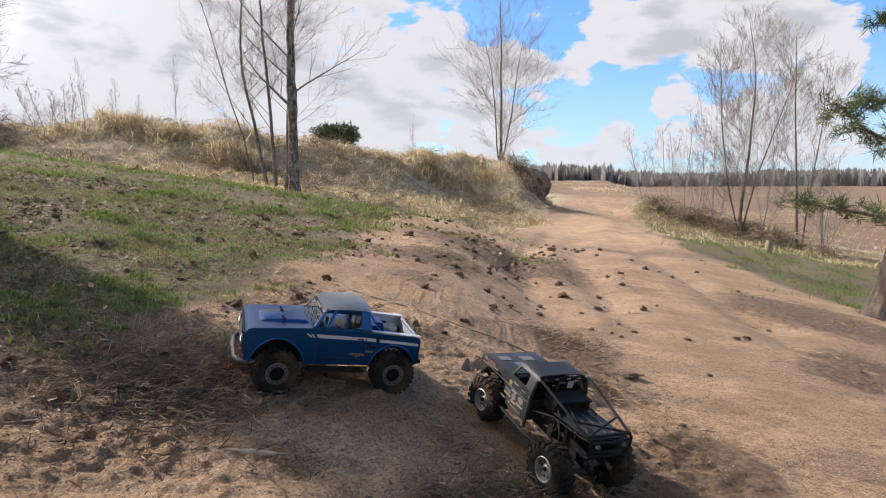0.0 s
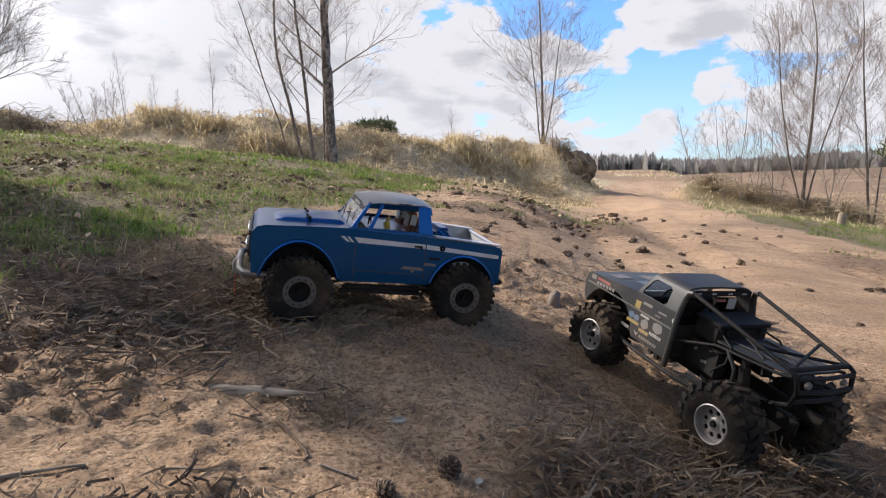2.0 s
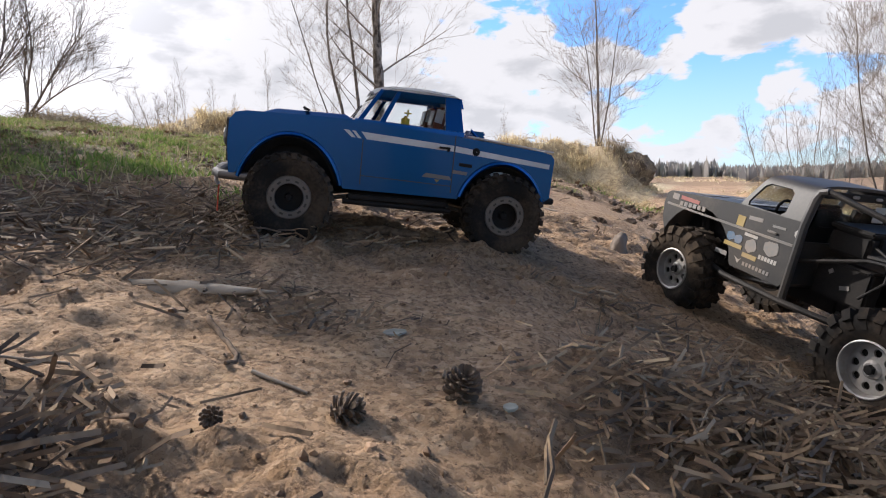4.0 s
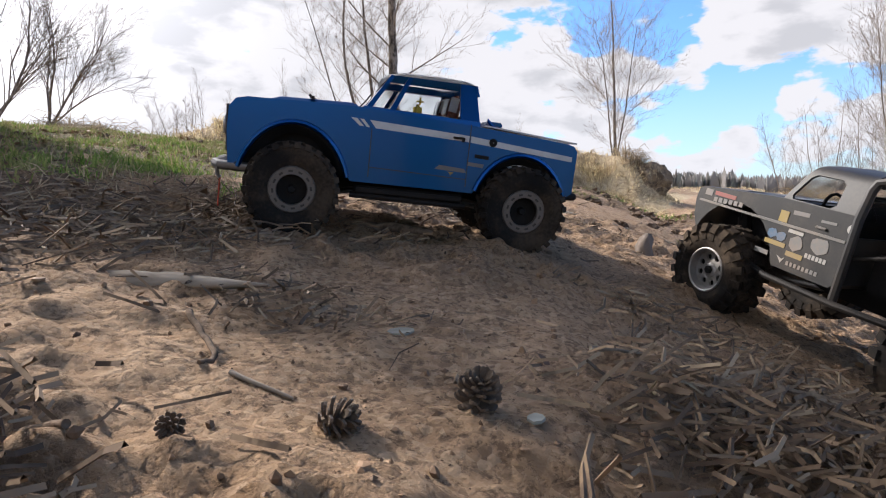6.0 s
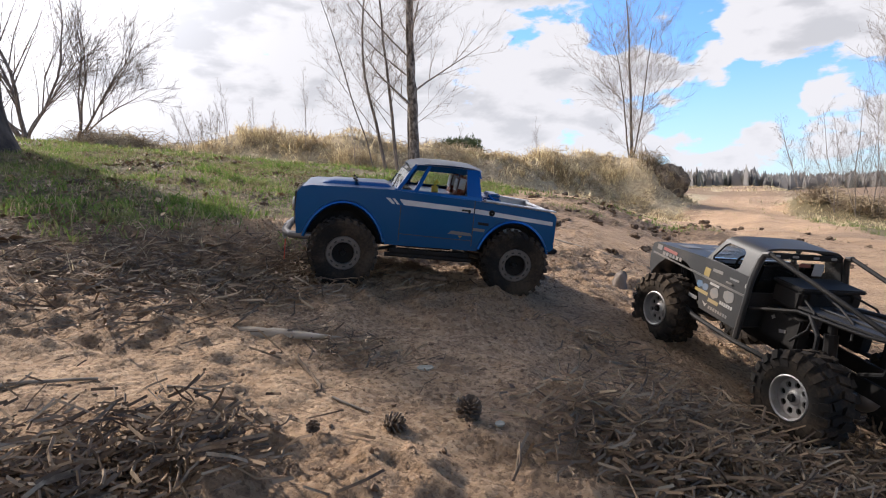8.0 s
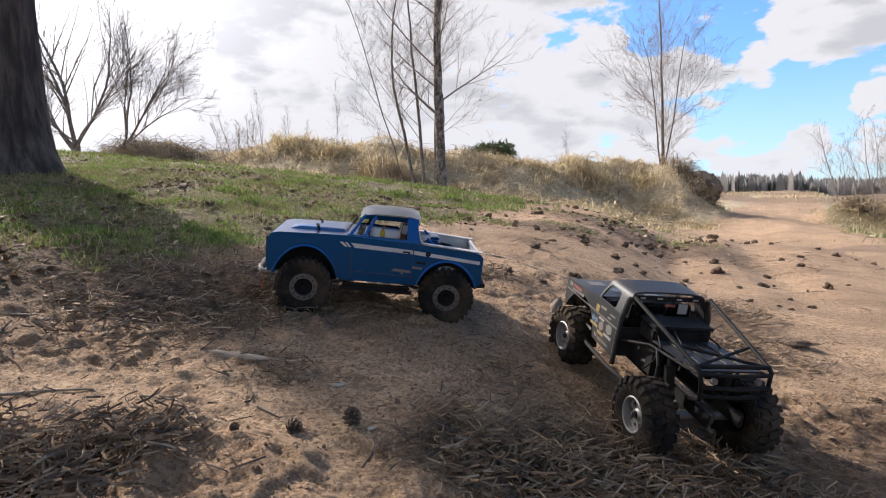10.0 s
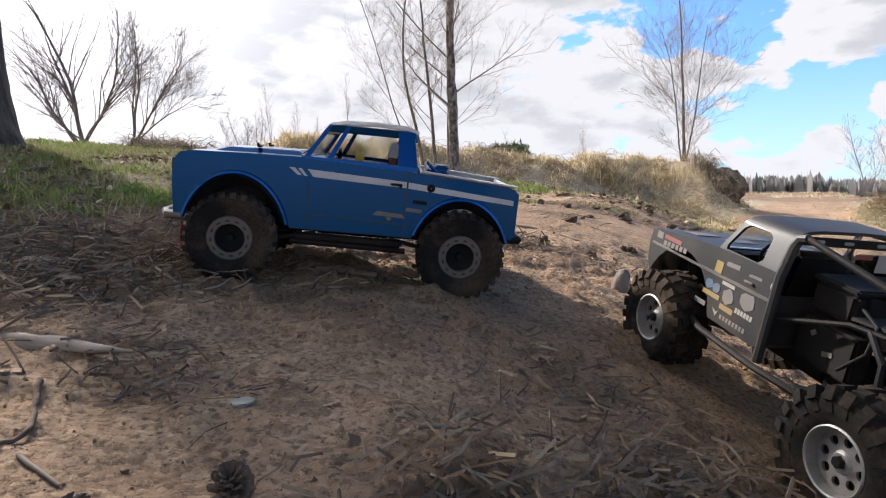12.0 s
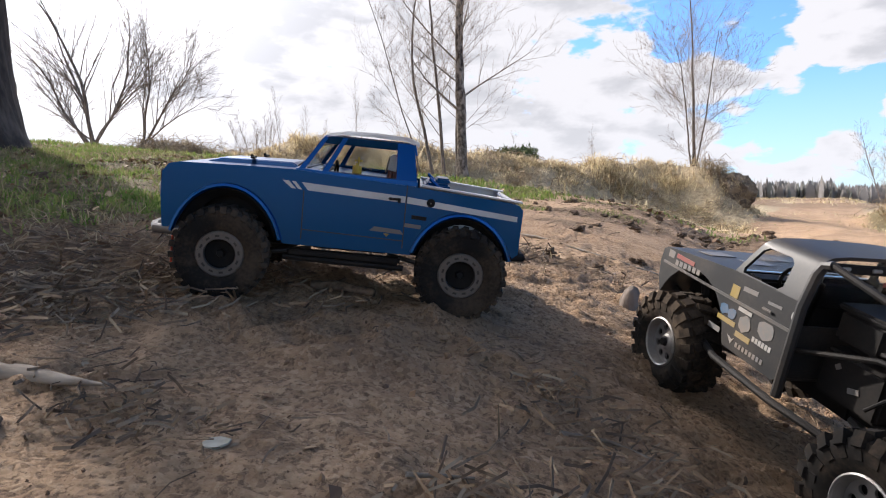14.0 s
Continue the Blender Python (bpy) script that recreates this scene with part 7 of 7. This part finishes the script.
twig([(-0.62, 2.55), (-0.41, 2.40), (-0.20, 2.28), (0.02, 2.20), (0.18, 2.22), (0.33, 2.20)], 0.0045, 0.003, "long thin pale root lying across the sand", MAT_DEADWOOD, "root", "root", lift=0.2)
twig([(-0.26, 0.868), (-0.22, 0.862)], 0.0016, 0.001, "small dry twig on sand", MAT_DEADWOOD)
twig([(-0.300, 0.775), (-0.270, 0.768)], 0.0030, 0.002, "short dark wood chip on sand", MAT_CLOD)
twig([(-0.40, 0.80), (-0.35, 0.815)], 0.0015, 0.001, "small dry twig on sand", MAT_DEADWOOD)
twig([(0.02, 1.18), (0.06, 1.21), (0.10, 1.20)], 0.0022, 0.001, "thin dry twig on sand", MAT_DEADWOOD)
twig([(-0.06, 1.02), (-0.02, 1.05)], 0.0020, 0.001, "thin dry twig on sand", MAT_DEADWOOD)
twig([(-0.90, 0.98), (-0.84, 1.01), (-0.79, 0.99)], 0.0030, 0.0018, "brown dead stick in the litter", MAT_DEADWOOD)
twig([(-0.56, 0.72), (-0.52, 0.76), (-0.47, 0.79)], 0.0026, 0.0014, "brown dead stick in the litter", MAT_DEADWOOD)

# the smooth driftwood-like root end by the open sand
bm = bmesh.new()
pts = [(-0.05, 0, 0.0), (-0.02, 0.004, 0.010), (0.02, 0.002, 0.011), (0.06, 0.0, 0.009), (0.105, -0.004, 0.007), (0.145, -0.006, 0.002)]
tube(bm, pts, [0.012, 0.013, 0.010, 0.007, 0.005, 0.0015], 14)
for v in bm.verts:
    v.co.z *= 0.80
    v.co += Vector((0, 0.006, 0.005)) * noise.noise(Vector((v.co.x * 14, v.co.y * 90, v.co.z * 90)))
thing("root_end", "smooth weathered root end half buried in sand", "root", Matrix.Translation((-0.445, 0.992, gz(-0.44, 0.985) - 0.010)) @ Matrix.Rotation(0.10, 4, "Z") @ Matrix.Scale(0.95, 4), data=mesh_from("root_end", bm, MAT_DEADWOOD, 60))

# worn stub standing out of the ground
bm = bmesh.new()
tube(bm, [(0, 0, -0.02), (0.002, 0, 0.012), (0.006, 0, 0.030), (0.010, 0.001, 0.040)], [0.022, 0.016, 0.013, 0.006], 10)
for v in bm.verts:
    v.co += Vector((0.004, 0.003, 0.003)) * noise.noise(v.co * 70)
thing("wood_stub", "weathered grey stub of wood poking from sand", "stub", Matrix.Translation((0.058, 1.735, gz(0.058, 1.735))) @ Matrix.Diagonal((1.05, 0.9, 0.82, 1)), data=mesh_from("wood_stub", bm, MAT_BARK, 60))


def shard(x, y, w, d, label):
    bm = bmesh.new()
    r = random.Random(int(x * 1000))
    pts = [(w / 2 * math.cos(a) * r.uniform(0.8, 1.1), d / 2 * math.sin(a) * r.uniform(0.8, 1.1), 0) for a in (2 * math.pi * k / 7 for k in range(7))]
    plate(bm, pts, 0.0018, (0, 0, 1))
    bmesh.ops.bevel(bm, geom=bm.edges[:], offset=0.0005, segments=2, affect="EDGES", clamp_overlap=True)
    thing("glass_shard", label, "glass shard", Matrix.Translation((x, y, gz(x, y) + 0.0005)) @ Matrix.Rotation(0.08, 4, "X"), data=mesh_from("glass_shard", bm, MAT_SHARD))


shard(-0.200, 1.000, 0.027, 0.021, "flat pale translucent piece of glass on sand")
shard(-0.092, 0.886, 0.011, 0.012, "small pale translucent chip of glass on sand")

# twigs and bark shreds in heaps by the black truck and the bank
for cx, cy, r, cnt, ln in ((-0.37, 0.64, 0.060, 420, 0.036), (-0.33, 0.72, 0.045, 200, 0.036), (-0.44, 0.60, 0.060, 260, 0.04), (0.09, 0.96, 0.06, 300, 0.045), (0.22, 0.95, 0.10, 620, 0.055), (0.36, 0.92, 0.10, 560, 0.06), (0.48, 0.98, 0.09, 360, 0.06),
                           (0.16, 1.10, 0.06, 140, 0.045), (0.42, 1.16, 0.09, 380, 0.05), (0.30, 1.05, 0.08, 320, 0.05), (-0.28, 0.985, 0.035, 70, 0.022), (0.03, 0.90, 0.05, 120, 0.04), (0.03, 1.24, 0.06, 90, 0.03),
                           (-0.36, 1.84, 0.08, 160, 0.035), (-0.22, 1.98, 0.07, 130, 0.035), (-0.45, 2.10, 0.12, 240, 0.05), (-0.70, 1.22, 0.16, 340, 0.05), (-0.62, 1.05, 0.12, 240, 0.045), (-0.55, 1.30, 0.12, 240, 0.045), (0.60, 2.05, 0.10, 220, 0.05), (0.55, 2.55, 0.12, 240, 0.06)):
    cnt = int(cnt * 1.4)
    hx, hy = rng.normal(cx, r, cnt), rng.normal(cy, r * 0.8, cnt)
    sticks("twig_heap", hx, hy, ln * 0.80, 0.0021, MAT_LITTER, "heap of dry twigs and bark shreds on soil", "twig heap", 0.009, 0.34)

rough_mass("earth_ridge", (0.72, 2.20, gz(0.72, 2.20)), (0.06, 0.030, 0.012), 6, "low dark ridge of earth beside the wheel rut", "earth ridge", MAT_CLOD, 0.4, 20)
bm = bmesh.new()
tube(bm, [(0, 0, -0.1), (0.015, 0, 0.12), (0.03, 0, 0.25)], [0.08, 0.075, 0.07], 12)
thing("cut_stump", "pale cut stump of a post in grass", "stump", Matrix.Translation((6.53, 12.55, gz(6.53, 12.55))), data=mesh_from("cut_stump", bm, MAT_DEADWOOD, 50))
